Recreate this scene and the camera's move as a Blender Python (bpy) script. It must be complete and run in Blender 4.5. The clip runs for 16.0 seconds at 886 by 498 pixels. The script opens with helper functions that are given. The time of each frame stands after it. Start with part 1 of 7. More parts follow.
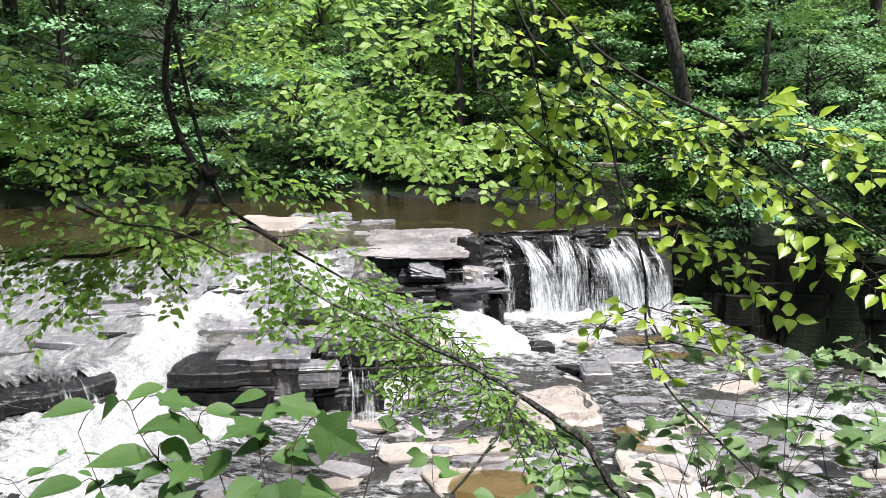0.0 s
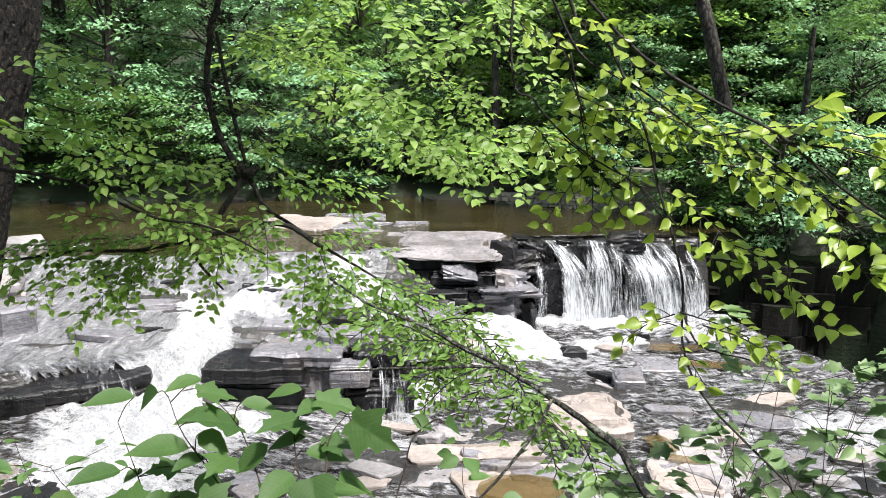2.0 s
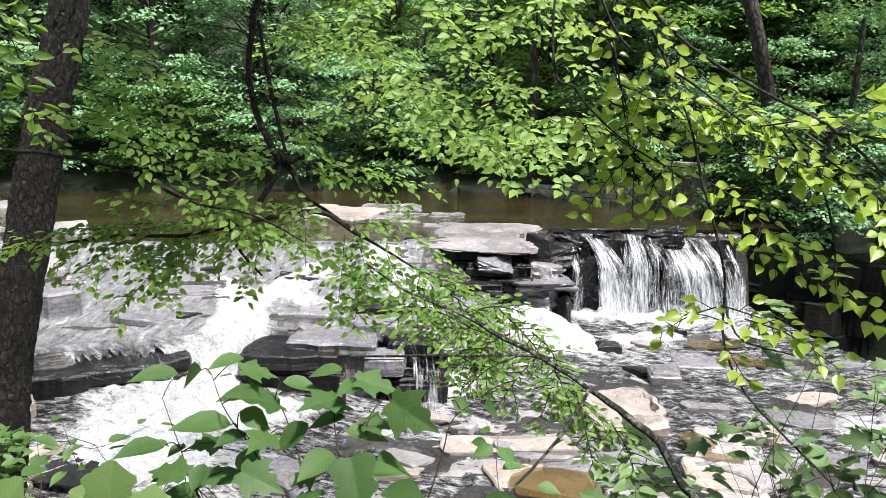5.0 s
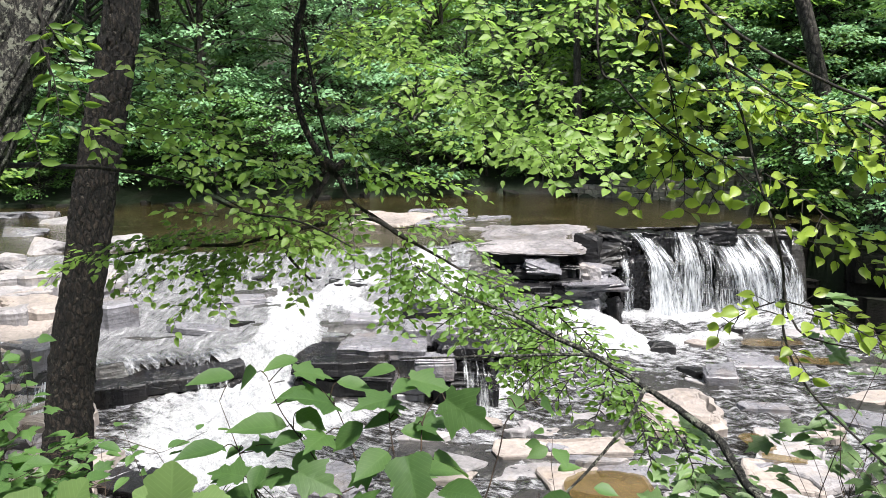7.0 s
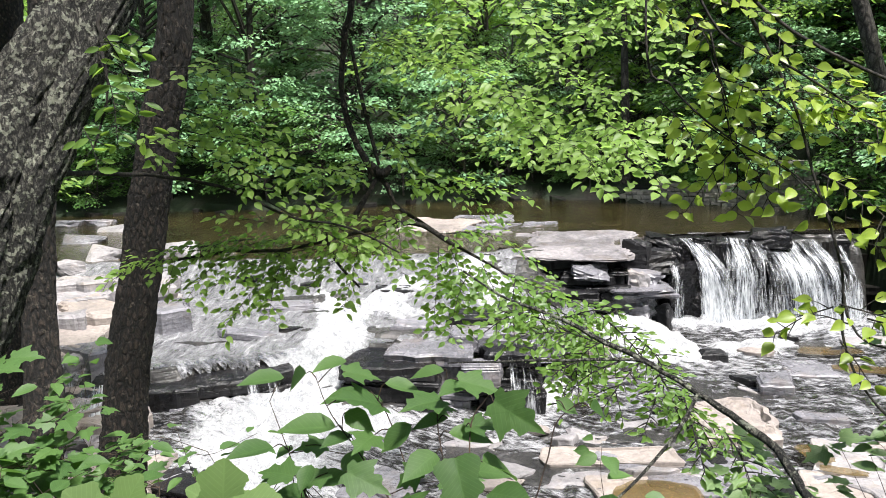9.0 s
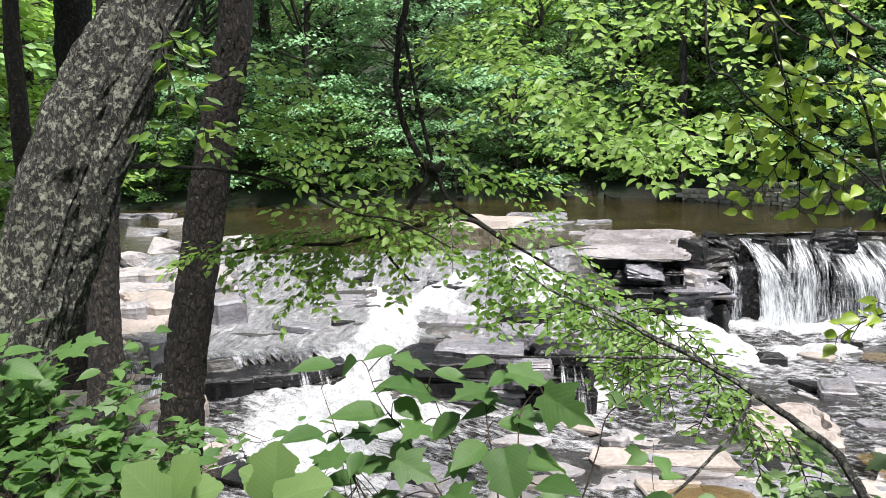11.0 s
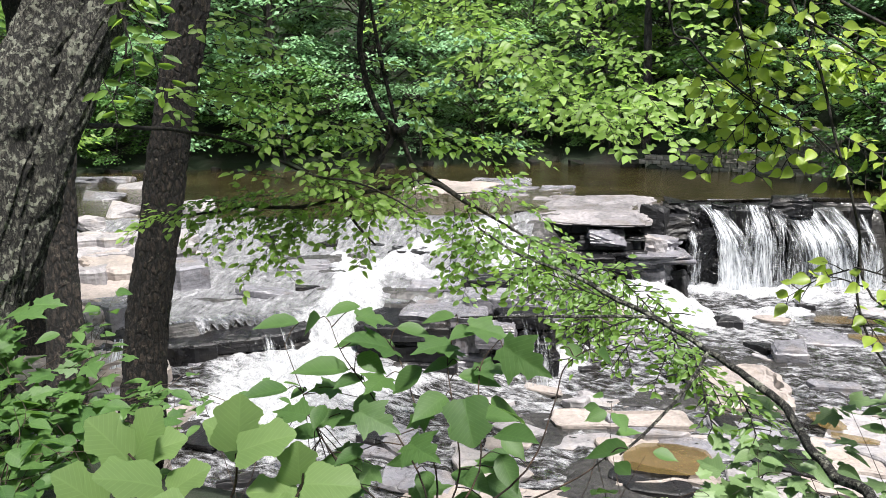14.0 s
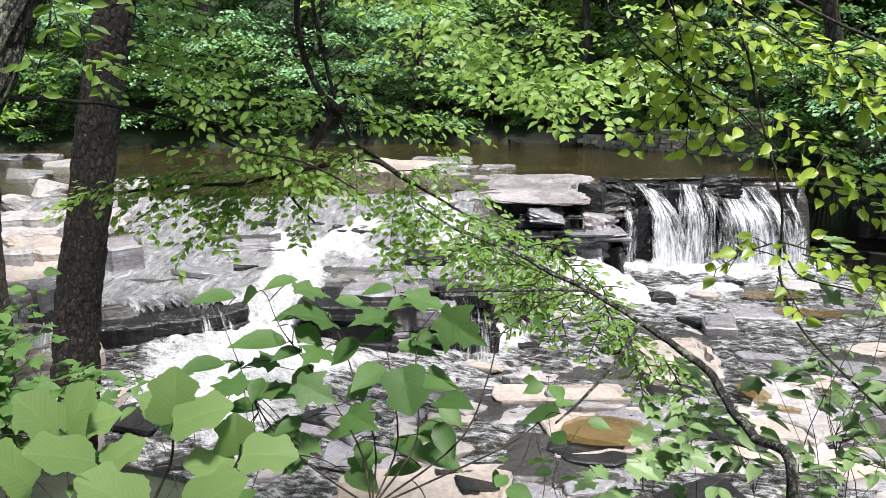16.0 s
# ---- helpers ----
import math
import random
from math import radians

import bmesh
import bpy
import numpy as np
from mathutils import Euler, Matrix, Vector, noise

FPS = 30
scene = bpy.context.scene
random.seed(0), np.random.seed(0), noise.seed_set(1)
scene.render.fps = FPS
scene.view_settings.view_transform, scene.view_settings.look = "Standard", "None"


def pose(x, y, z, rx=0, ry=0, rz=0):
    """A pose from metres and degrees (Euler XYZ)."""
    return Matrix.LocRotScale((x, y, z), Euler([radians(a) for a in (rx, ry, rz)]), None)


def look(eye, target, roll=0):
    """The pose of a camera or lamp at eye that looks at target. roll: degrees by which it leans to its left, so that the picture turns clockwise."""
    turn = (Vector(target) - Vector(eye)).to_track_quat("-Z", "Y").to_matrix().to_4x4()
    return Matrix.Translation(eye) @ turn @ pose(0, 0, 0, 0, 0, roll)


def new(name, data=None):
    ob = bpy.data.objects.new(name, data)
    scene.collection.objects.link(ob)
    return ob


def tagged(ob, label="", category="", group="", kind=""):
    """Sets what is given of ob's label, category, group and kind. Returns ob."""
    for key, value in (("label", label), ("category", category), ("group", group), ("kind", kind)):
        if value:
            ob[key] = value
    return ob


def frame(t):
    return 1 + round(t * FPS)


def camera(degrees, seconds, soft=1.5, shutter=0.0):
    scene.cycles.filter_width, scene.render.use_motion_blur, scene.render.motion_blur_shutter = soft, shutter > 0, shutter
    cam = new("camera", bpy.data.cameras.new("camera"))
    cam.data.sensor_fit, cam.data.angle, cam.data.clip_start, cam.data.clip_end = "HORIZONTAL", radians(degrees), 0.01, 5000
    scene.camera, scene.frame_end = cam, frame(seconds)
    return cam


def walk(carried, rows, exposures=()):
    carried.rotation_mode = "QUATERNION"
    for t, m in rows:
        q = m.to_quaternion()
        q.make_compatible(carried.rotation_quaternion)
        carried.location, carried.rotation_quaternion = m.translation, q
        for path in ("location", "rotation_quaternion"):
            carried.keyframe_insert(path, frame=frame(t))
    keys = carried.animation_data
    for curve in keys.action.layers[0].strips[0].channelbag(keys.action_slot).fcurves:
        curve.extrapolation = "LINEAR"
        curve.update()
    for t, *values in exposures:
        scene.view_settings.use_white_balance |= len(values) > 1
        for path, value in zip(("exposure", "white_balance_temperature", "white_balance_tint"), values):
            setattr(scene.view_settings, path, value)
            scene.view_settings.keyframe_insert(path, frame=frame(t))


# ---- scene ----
cam = camera(61.74, 16.0, 0.6)
PATH = [  # seconds, eye, yaw to the left, pitch, lean
    (0, (0.004, 0.005, 2.700), 0.10, -10.24, 0.08),
    (0.5, (0.002, 0.005, 2.701), 0.84, -10.03, 0.39),
    (1, (-0.001, 0.004, 2.699), 1.36, -10.04, 0.99),
    (1.5, (-0.002, 0.006, 2.697), 1.49, -10.05, 1.03),
    (2, (-0.003, 0.006, 2.695), 2.66, -10.05, 0.84),
    (2.5, (-0.003, 0.008, 2.695), 3.88, -10.16, 0.85),
    (3, (-0.006, 0.006, 2.692), 5.00, -10.36, 1.33),
    (3.5, (-0.009, 0.008, 2.689), 5.62, -10.60, 1.62),
    (6, (-0.015, 0.003, 2.677), 5.33, -10.72, 1.03),
    (6.5, (-0.018, 0.007, 2.673), 7.47, -10.48, -0.24),
    (7, (-0.017, 0.011, 2.672), 9.09, -10.40, -0.95),
    (7.5, (-0.017, 0.008, 2.672), 10.25, -10.30, -1.25),
    (8, (-0.017, 0.014, 2.670), 11.04, -10.19, -1.50),
    (8.5, (-0.019, 0.014, 2.668), 11.48, -9.92, -1.47),
    (9, (-0.020, 0.013, 2.664), 12.69, -9.81, -1.71),
    (9.5, (-0.019, 0.016, 2.662), 14.95, -9.65, -2.13),
    (12, (-0.019, 0.005, 2.652), 16.93, -10.54, -1.66),
    (12.5, (-0.020, 0.003, 2.651), 16.26, -11.61, -1.14),
    (13, (-0.020, 0.003, 2.648), 15.55, -11.82, -0.86),
    (13.5, (-0.016, -0.000, 2.646), 14.92, -12.39, -0.86),
    (14, (-0.012, -0.001, 2.645), 14.06, -12.63, -0.97),
    (14.5, (-0.010, -0.006, 2.645), 12.85, -13.25, -0.44),
    (15, (-0.011, -0.008, 2.643), 11.79, -13.74, -0.26),
    (15.5, (-0.008, -0.010, 2.639), 10.66, -14.24, -0.24),
    (16, (-0.004, -0.012, 2.638), 9.42, -14.28, -0.16),
]
walk(cam, [(t, pose(*e, 0, 0, yaw) @ pose(0, 0, 0, 90 + pitch) @ pose(0, 0, 0, 0, 0, lean)) for t, e, yaw, pitch, lean in PATH])

# ---- light ----
world = bpy.data.worlds.new("world")
scene.world = world
world.use_nodes = True
wn = world.node_tree.nodes
sky = wn.new("ShaderNodeTexSky")
sky.sky_type, sky.sun_disc = "NISHITA", False
SUN_EL, SUN_AZ = radians(66), radians(128)  # azimuth from +y, to the right
sky.sun_elevation, sky.sun_rotation = SUN_EL, SUN_AZ
sky.air_density, sky.dust_density, sky.ozone_density = 1.0, 3.0, 0.6
wn["Background"].inputs[1].default_value = 0.080
world.node_tree.links.new(sky.outputs[0], wn["Background"].inputs[0])
sun = new("sun", bpy.data.lights.new("sun", "SUN"))
sun.data.energy, sun.data.angle, sun.data.color = 5.0, radians(8), (1.0, 0.975, 0.94)
sun.matrix_world = look((0, 0, 0), (-math.sin(SUN_AZ) * math.cos(SUN_EL), -math.cos(SUN_AZ) * math.cos(SUN_EL), -math.sin(SUN_EL)))
sun.location = (0, 0, 40)
scene.view_settings.exposure = 1.30

# ---- helpers for meshes ----


def hash2(ix, iy, seed):
    h = (ix.astype(np.int64) * 374761393 + iy.astype(np.int64) * 668265263 + seed * 144665) & 0x7FFFFFFF
    h = ((h ^ (h >> 13)) * 1274126177) & 0x7FFFFFFF
    return ((h ^ (h >> 16)) & 0xFFFF) / 65535.0


def vnoise(x, y, seed=0):
    """Smooth noise from 0 to 1 over the plane, cells one unit wide."""
    x, y = np.asarray(x, float), np.asarray(y, float)
    ix, iy = np.floor(x), np.floor(y)
    fx, fy = x - ix, y - iy
    fx, fy = fx * fx * (3 - 2 * fx), fy * fy * (3 - 2 * fy)
    a, b = hash2(ix, iy, seed), hash2(ix + 1, iy, seed)
    c, d = hash2(ix, iy + 1, seed), hash2(ix + 1, iy + 1, seed)
    return (a * (1 - fx) + b * fx) * (1 - fy) + (c * (1 - fx) + d * fx) * fy


def fnoise(x, y, seed=0, octaves=4):
    total, amp, norm = 0, 1.0, 0
    for n in range(octaves):
        total = total + amp * vnoise(np.asarray(x) * 2**n + 17.3 * n, np.asarray(y) * 2**n - 9.1 * n, seed + n)
        norm, amp = norm + amp, amp * 0.5
    return total / norm


def smooth(a, b, v):
    t = np.clip((np.asarray(v, float) - a) / (b - a), 0, 1)
    return t * t * (3 - 2 * t)


def mesh_of(name, verts, faces, mat=None, shade=True):
    verts, faces = np.asarray(verts, float), np.asarray(faces, int)
    me = bpy.data.meshes.new(name)
    n, k = faces.shape
    me.vertices.add(len(verts))
    me.vertices.foreach_set("co", verts.ravel())
    me.loops.add(n * k)
    me.loops.foreach_set("vertex_index", faces.ravel())
    me.polygons.add(n)
    me.polygons.foreach_set("loop_start", np.arange(0, n * k, k))
    me.polygons.foreach_set("loop_total", np.full(n, k))
    me.polygons.foreach_set("use_smooth", np.full(n, shade))
    me.update(calc_edges=True)
    if mat:
        me.materials.append(mat)
    return me


def child(name, me, parent=None, label="", kind=""):
    ob = new(name, me)
    ob.parent = parent
    return tagged(ob, label=label, kind=kind)


def thing(name, place, label, category, group=""):
    ob = new(name)
    ob.location = place
    ob.empty_display_size = 0.2
    return tagged(ob, label, category, group)


def local(parent, pts):
    return np.asarray(pts, float) - np.array(parent.location)


def join(parts):
    """Several (verts, faces) as one."""
    vs, fs, n = [], [], 0
    for v, f in parts:
        vs.append(np.asarray(v, float)), fs.append(np.asarray(f, int) + n)
        n += len(v)
    return np.concatenate(vs), np.concatenate(fs)


def tube(pts, radii, sides=7, rough=0.0, seed=0):
    """A tapered, slightly uneven tube along a line of points."""
    pts = np.asarray(pts, float)
    radii = np.interp(np.linspace(0, 1, len(pts)), np.linspace(0, 1, len(radii)), radii)
    along = np.gradient(pts, axis=0)
    along /= np.linalg.norm(along, axis=1)[:, None] + 1e-9
    ref = np.array([0.31, 0.93, 0.17]) if abs(along[0, 2]) > 0.7 else np.array([0.1, 0.2, 1.0])
    u = np.cross(along, ref)
    u /= np.linalg.norm(u, axis=1)[:, None] + 1e-9
    w = np.cross(along, u)
    a = np.linspace(0, 2 * np.pi, sides, endpoint=False)
    r = radii[:, None] * np.ones(sides)
    if rough:
        s = np.arange(len(pts))
        r = r * (1 + rough * (2 * fnoise(np.cos(a)[None] * 1.5 + seed, s[:, None] * 0.35 * min(1, 60 / len(pts)) + np.sin(a)[None] * 1.5, seed, 3) - 1))
    v = pts[:, None] + r[..., None] * (np.cos(a)[None, :, None] * u[:, None] + np.sin(a)[None, :, None] * w[:, None])
    m, k = len(pts), sides
    i = np.arange(m - 1)[:, None] * k
    j = np.arange(k)[None]
    jn = (j + 1) % k
    f = np.stack([i + j, i + jn, i + k + jn, i + k + j], -1).reshape(-1, 4)
    return v.reshape(-1, 3), f


def curve_through(pts, n):
    """n points on a smooth line through a few given ones."""
    p = np.asarray(pts, float)
    if len(p) == 2:
        return p[0] + np.linspace(0, 1, n)[:, None] * (p[1] - p[0])
    q = np.concatenate([[2 * p[0] - p[1]], p, [2 * p[-1] - p[-2]]])
    out = []
    for s in np.linspace(0, len(p) - 1, n):
        k = min(int(s), len(p) - 2)
        t = s - k
        a, b, c, d = q[k : k + 4]
        out.append(0.5 * (2 * b + (c - a) * t + (2 * a - 5 * b + 4 * c - d) * t**2 + (3 * b - a - 3 * c + d) * t**3))
    return np.array(out)


# ---- materials ----
def material(name):
    m = bpy.data.materials.new(name)
    m.use_nodes = True
    return m, m.node_tree.nodes, m.node_tree.links.new, m.node_tree.nodes["Principled BSDF"]


def noise_node(n, link, scale, detail=6, rough=0.6, vector=None, stretch=None):
    t = n.new("ShaderNodeTexNoise")
    t.inputs["Scale"].default_value, t.inputs["Detail"].default_value, t.inputs["Roughness"].default_value = scale, detail, rough
    if vector is not None:
        if stretch:
            mp = n.new("ShaderNodeMapping")
            mp.inputs["Scale"].default_value = stretch
            link(vector, mp.inputs[0])
            vector = mp.outputs[0]
        link(vector, t.inputs["Vector"])
    return t


def ramp(n, link, source, stops):
    r = n.new("ShaderNodeValToRGB")
    e = r.color_ramp.elements
    while len(e) < len(stops):
        e.new(0.5)
    for k, (p, c) in enumerate(stops):
        e[k].position, e[k].color = p, (*c, 1)
    link(source, r.inputs[0])
    return r


def mix_col(n, link, fac, a, b, mode="MIX"):
    m = n.new("ShaderNodeMix")
    m.data_type, m.blend_type = "RGBA", mode
    for value, socket in ((fac, m.inputs["Factor"]), (a, m.inputs["A"]), (b, m.inputs["B"])):
        if isinstance(value, (int, float)):
            socket.default_value = value
        elif isinstance(value, tuple):
            socket.default_value = (*value, 1)
        else:
            link(value, socket)
    return m.outputs["Result"]


def bump(n, link, bsdf, height, strength, distance=0.02):
    b = n.new("ShaderNodeBump")
    b.inputs["Strength"].default_value, b.inputs["Distance"].default_value = strength, distance
    link(height, b.inputs["Height"])
    link(b.outputs[0], bsdf.inputs["Normal"])
    return b


def rock_material(name, dark, mid, light, rough=(0.5, 0.9), stain=(0.25, 0.17, 0.08), stain_amount=0.3, strata=True, spec=0.5):
    """Sandstone: mottled at two scales, layered, with rusty stains."""
    m, n, link, b = material(name)
    at = n.new("ShaderNodeNewGeometry").outputs["Position"]
    b.inputs["Specular IOR Level"].default_value = spec
    big = noise_node(n, link, 0.9, 5, 0.6, at)
    fine = noise_node(n, link, 14, 8, 0.7, at)
    lay = noise_node(n, link, 2.0, 4, 0.6, at, (0.5, 0.5, 9))
    c = ramp(n, link, big.outputs[0], [(0.3, dark), (0.5, mid), (0.72, light)])
    c2 = mix_col(n, link, 0.5, c.outputs[0], ramp(n, link, fine.outputs[0], [(0.3, dark), (0.7, light)]).outputs[0], "MIX")
    st = noise_node(n, link, 1.7, 5, 0.65, at)
    sf = ramp(n, link, st.outputs[0], [(0.52, (0, 0, 0)), (0.7, (stain_amount,) * 3)])
    c3 = mix_col(n, link, sf.outputs[0], c2, stain)
    bent = n.new("ShaderNodeVectorMath")
    bent.operation = "MULTIPLY_ADD"
    warp = noise_node(n, link, 2.2, 4, 0.6, at)
    link(warp.outputs["Color"], bent.inputs[0])
    bent.inputs[1].default_value = (0.3, 0.3, 0.2)
    link(at, bent.inputs[2])
    crack = n.new("ShaderNodeTexVoronoi")
    crack.feature = "DISTANCE_TO_EDGE"
    crack.inputs["Scale"].default_value = 1.3
    link(bent.outputs[0], crack.inputs["Vector"])
    line = ramp(n, link, crack.outputs["Distance"], [(0.0, (0.82, 0.82, 0.82)), (0.012, (1, 1, 1))])
    c3 = mix_col(n, link, line.outputs[0], tuple(0.35 * v for v in dark), c3)
    link(c3, b.inputs["Base Color"])
    rr = n.new("ShaderNodeMapRange")
    rr.inputs["From Min"].default_value, rr.inputs["From Max"].default_value = 0.35, 0.65
    rr.inputs["To Min"].default_value, rr.inputs["To Max"].default_value = rough
    link(big.outputs[0], rr.inputs[0])
    link(rr.outputs[0], b.inputs["Roughness"])
    h = mix_col(n, link, 0.55 if strata else 0.1, fine.outputs[0], lay.outputs[0])
    bump(n, link, b, mix_col(n, link, 0.5, h, line.outputs[0]), 1.0, 0.07)
    return m


DRY = rock_material("pale_sandstone", (0.07275, 0.07, 0.077), (0.2085, 0.198, 0.209), (0.3492, 0.325, 0.3245), (0.45, 0.9), (0.30, 0.23, 0.16), 0.4)
TAN = rock_material("tan_sandstone", (0.108, 0.095, 0.09328), (0.2504, 0.213, 0.1929), (0.3633, 0.315, 0.2862), (0.5, 0.85), (0.28, 0.21, 0.14), 0.4)
GREY = rock_material("wet_grey_sandstone", (0.0485, 0.047, 0.055), (0.1358, 0.133, 0.1485), (0.2522, 0.245, 0.2695), (0.08, 0.4), (0.17, 0.12, 0.08), 0.35)
# wet rock; its black also holds the shade under ledges and behind the fall
WET = rock_material("wet_shade_black_rock", (0.00194, 0.002, 0.00242), (0.00582, 0.0057, 0.0066), (0.02522, 0.0245, 0.02695), (0.16, 0.5), (0.030, 0.024, 0.016), 0.4, True, 0.28)
BRIM = rock_material("brim_sandstone", (0.0291, 0.028, 0.0308), (0.131, 0.122, 0.132), (0.3201, 0.295, 0.297), (0.3, 0.8), (0.09, 0.07, 0.055), 0.6)
WALLSTONE = rock_material("masonry_stone", (0.10, 0.092, 0.075), (0.21, 0.195, 0.165), (0.34, 0.315, 0.275), (0.7, 0.95), (0.12, 0.14, 0.07), 0.5, False)
# near black: the gorge's deep shade is put into this colour, with moss
CLIFF = rock_material("mossy_shade_black_rock", (0.004, 0.004, 0.0035), (0.010, 0.0095, 0.0085), (0.026, 0.024, 0.021), (0.75, 0.95), (0.012, 0.02, 0.008), 0.8, True, 0.12)


def ground_material():
    """Leaf litter on the banks and, as painted shade, in the gorge; bare wet stone in the stream bed by the painted
    mask.
    """
    m, n, link, b = material("ground")
    at = n.new("ShaderNodeNewGeometry").outputs["Position"]
    a = n.new("ShaderNodeAttribute")
    a.attribute_name = "stone"
    big = noise_node(n, link, 0.8, 5, 0.6, at)
    fine = noise_node(n, link, 12, 8, 0.7, at)
    lay = noise_node(n, link, 2.0, 5, 0.6, at, (0.6, 0.6, 8))
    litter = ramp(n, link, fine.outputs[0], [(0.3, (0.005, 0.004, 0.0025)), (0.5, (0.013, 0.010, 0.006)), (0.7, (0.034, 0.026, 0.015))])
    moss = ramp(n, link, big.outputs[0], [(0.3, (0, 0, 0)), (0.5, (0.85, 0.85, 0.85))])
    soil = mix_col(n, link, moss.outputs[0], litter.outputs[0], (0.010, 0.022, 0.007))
    c = ramp(n, link, big.outputs[0], [(0.3, (0.007, 0.007, 0.007)), (0.5, (0.022, 0.021, 0.021)), (0.7, (0.08, 0.074, 0.07))])
    st = mix_col(n, link, 0.4, c.outputs[0], ramp(n, link, fine.outputs[0], [(0.3, (0.008, 0.008, 0.008)), (0.7, (0.09, 0.084, 0.08))]).outputs[0])
    link(mix_col(n, link, a.outputs["Fac"], soil, st), b.inputs["Base Color"])
    rr = n.new("ShaderNodeMapRange")
    rr.inputs["To Min"].default_value, rr.inputs["To Max"].default_value = 0.95, 0.22
    link(a.outputs["Fac"], rr.inputs[0])
    link(rr.outputs[0], b.inputs["Roughness"])
    bump(n, link, b, mix_col(n, link, 0.5, fine.outputs[0], lay.outputs[0]), 0.8, 0.06)
    return m


GROUND = ground_material()


def water_material(name, body, murk, wave, height, foamy, gloss=0.04):
    """Clear to murky running water; aerated and white where the flow mask breaks it into foam."""
    m, n, link, b = material(name)
    n.remove(b)
    at = n.new("ShaderNodeNewGeometry").outputs["Position"]
    out = n["Material Output"]
    waves = noise_node(n, link, wave, 6, 0.65, at, (0.7, 1.3, 1.0))
    bp = n.new("ShaderNodeBump")
    bp.inputs["Strength"].default_value, bp.inputs["Distance"].default_value = 1.0, height
    link(waves.outputs[0], bp.inputs["Height"])
    clear = n.new("ShaderNodeBsdfTransparent")
    clear.inputs[0].default_value = (0.88, 0.84, 0.74, 1)
    mud = n.new("ShaderNodeBsdfDiffuse")
    if foamy:  # thin bubbly film; sky glints of the ripples put into its colour as streaks
        depth = noise_node(n, link, 5.0, 9, 0.74, at, (0.9, 2.4, 1.0))
        stops = [(0.44, body), (0.525, (0.15, 0.15, 0.16)), (0.62, (0.56, 0.56, 0.585))]
        link(bp.outputs[0], mud.inputs["Normal"])
    else:
        depth = noise_node(n, link, 0.5, 4, 0.6, at)
        stops = [(0.35, tuple(0.6 * v for v in body)), (0.65, tuple(1.5 * v for v in body))]
    film = depth.outputs[0]
    if foamy:
        lift, fl = n.new("ShaderNodeMath"), n.new("ShaderNodeAttribute")
        fl.attribute_name, lift.operation = "foam", "MULTIPLY_ADD"
        lift.inputs[1].default_value = 0.26
        link(fl.outputs["Fac"], lift.inputs[0]), link(film, lift.inputs[2])
        film = lift.outputs[0]
    tint = ramp(n, link, film, stops).outputs[0]
    if foamy:  # thin even sheet over the shelf, drawn along the flow; sky sheen painted in
        thin_ = n.new("ShaderNodeAttribute")
        thin_.attribute_name = "film"
        drawn = noise_node(n, link, 3.6, 10, 0.72, at, (3.0, 0.9, 1.0))
        sheet = ramp(n, link, drawn.outputs[0], [(0.34, (0.05, 0.05, 0.055)), (0.42, (0.22, 0.22, 0.235)), (0.55, (0.34, 0.34, 0.36)), (0.66, (0.62, 0.62, 0.64))])
        tint = mix_col(n, link, thin_.outputs["Fac"], tint, sheet.outputs[0])
    link(tint, mud.inputs[0])
    inner = n.new("ShaderNodeMixShader")
    inner.inputs[0].default_value = murk
    link(clear.outputs[0], inner.inputs[1]), link(mud.outputs[0], inner.inputs[2])
    shine = n.new("ShaderNodeBsdfGlossy")
    shine.inputs["Roughness"].default_value = gloss
    shine.inputs[0].default_value = (1, 1, 1, 1)
    link(bp.outputs[0], shine.inputs["Normal"])
    fr = n.new("ShaderNodeFresnel")
    fr.inputs[0].default_value = 1.33
    link(bp.outputs[0], fr.inputs["Normal"])
    wet = n.new("ShaderNodeMixShader")
    link(fr.outputs[0], wet.inputs[0]), link(inner.outputs[0], wet.inputs[1]), link(shine.outputs[0], wet.inputs[2])
    if not foamy:
        link(wet.outputs[0], out.inputs[0])
        return m
    a = n.new("ShaderNodeAttribute")
    a.attribute_name = "foam"
    f1 = noise_node(n, link, 3.2, 10, 0.82, at, (1.3, 1.3, 1.0))
    f2 = noise_node(n, link, 30, 6, 0.75, at)
    mixed = mix_col(n, link, 0.35, f1.outputs[0], f2.outputs[0])
    spread = n.new("ShaderNodeMath")
    spread.operation = "MULTIPLY_ADD"
    spread.inputs[1].default_value, spread.inputs[2].default_value = 2.4, -1.2
    link(mixed, spread.inputs[0])
    sep = n.new("ShaderNodeMath")
    sep.operation = "ADD"
    link(spread.outputs[0], sep.inputs[0]), link(a.outputs["Fac"], sep.inputs[1])
    edge = n.new("ShaderNodeMapRange")
    edge.inputs["From Min"].default_value, edge.inputs["From Max"].default_value = 0.38, 0.72
    link(sep.outputs[0], edge.inputs[0])
    foam = n.new("ShaderNodeBsdfPrincipled")
    link(ramp(n, link, mixed, [(0.40, (0.20, 0.207, 0.225)), (0.5, (0.52, 0.53, 0.555)), (0.58, (0.74, 0.745, 0.76))]).outputs[0], foam.inputs["Base Color"])
    foam.inputs["Roughness"].default_value = 0.5
    bf = n.new("ShaderNodeBump")
    bf.inputs["Strength"].default_value, bf.inputs["Distance"].default_value = 1.0, 0.15
    link(mixed, bf.inputs["Height"])
    link(bf.outputs[0], foam.inputs["Normal"])
    mx = n.new("ShaderNodeMixShader")
    link(edge.outputs[0], mx.inputs[0]), link(wet.outputs[0], mx.inputs[1]), link(foam.outputs[0], mx.inputs[2])
    link(mx.outputs[0], out.inputs[0])
    return m


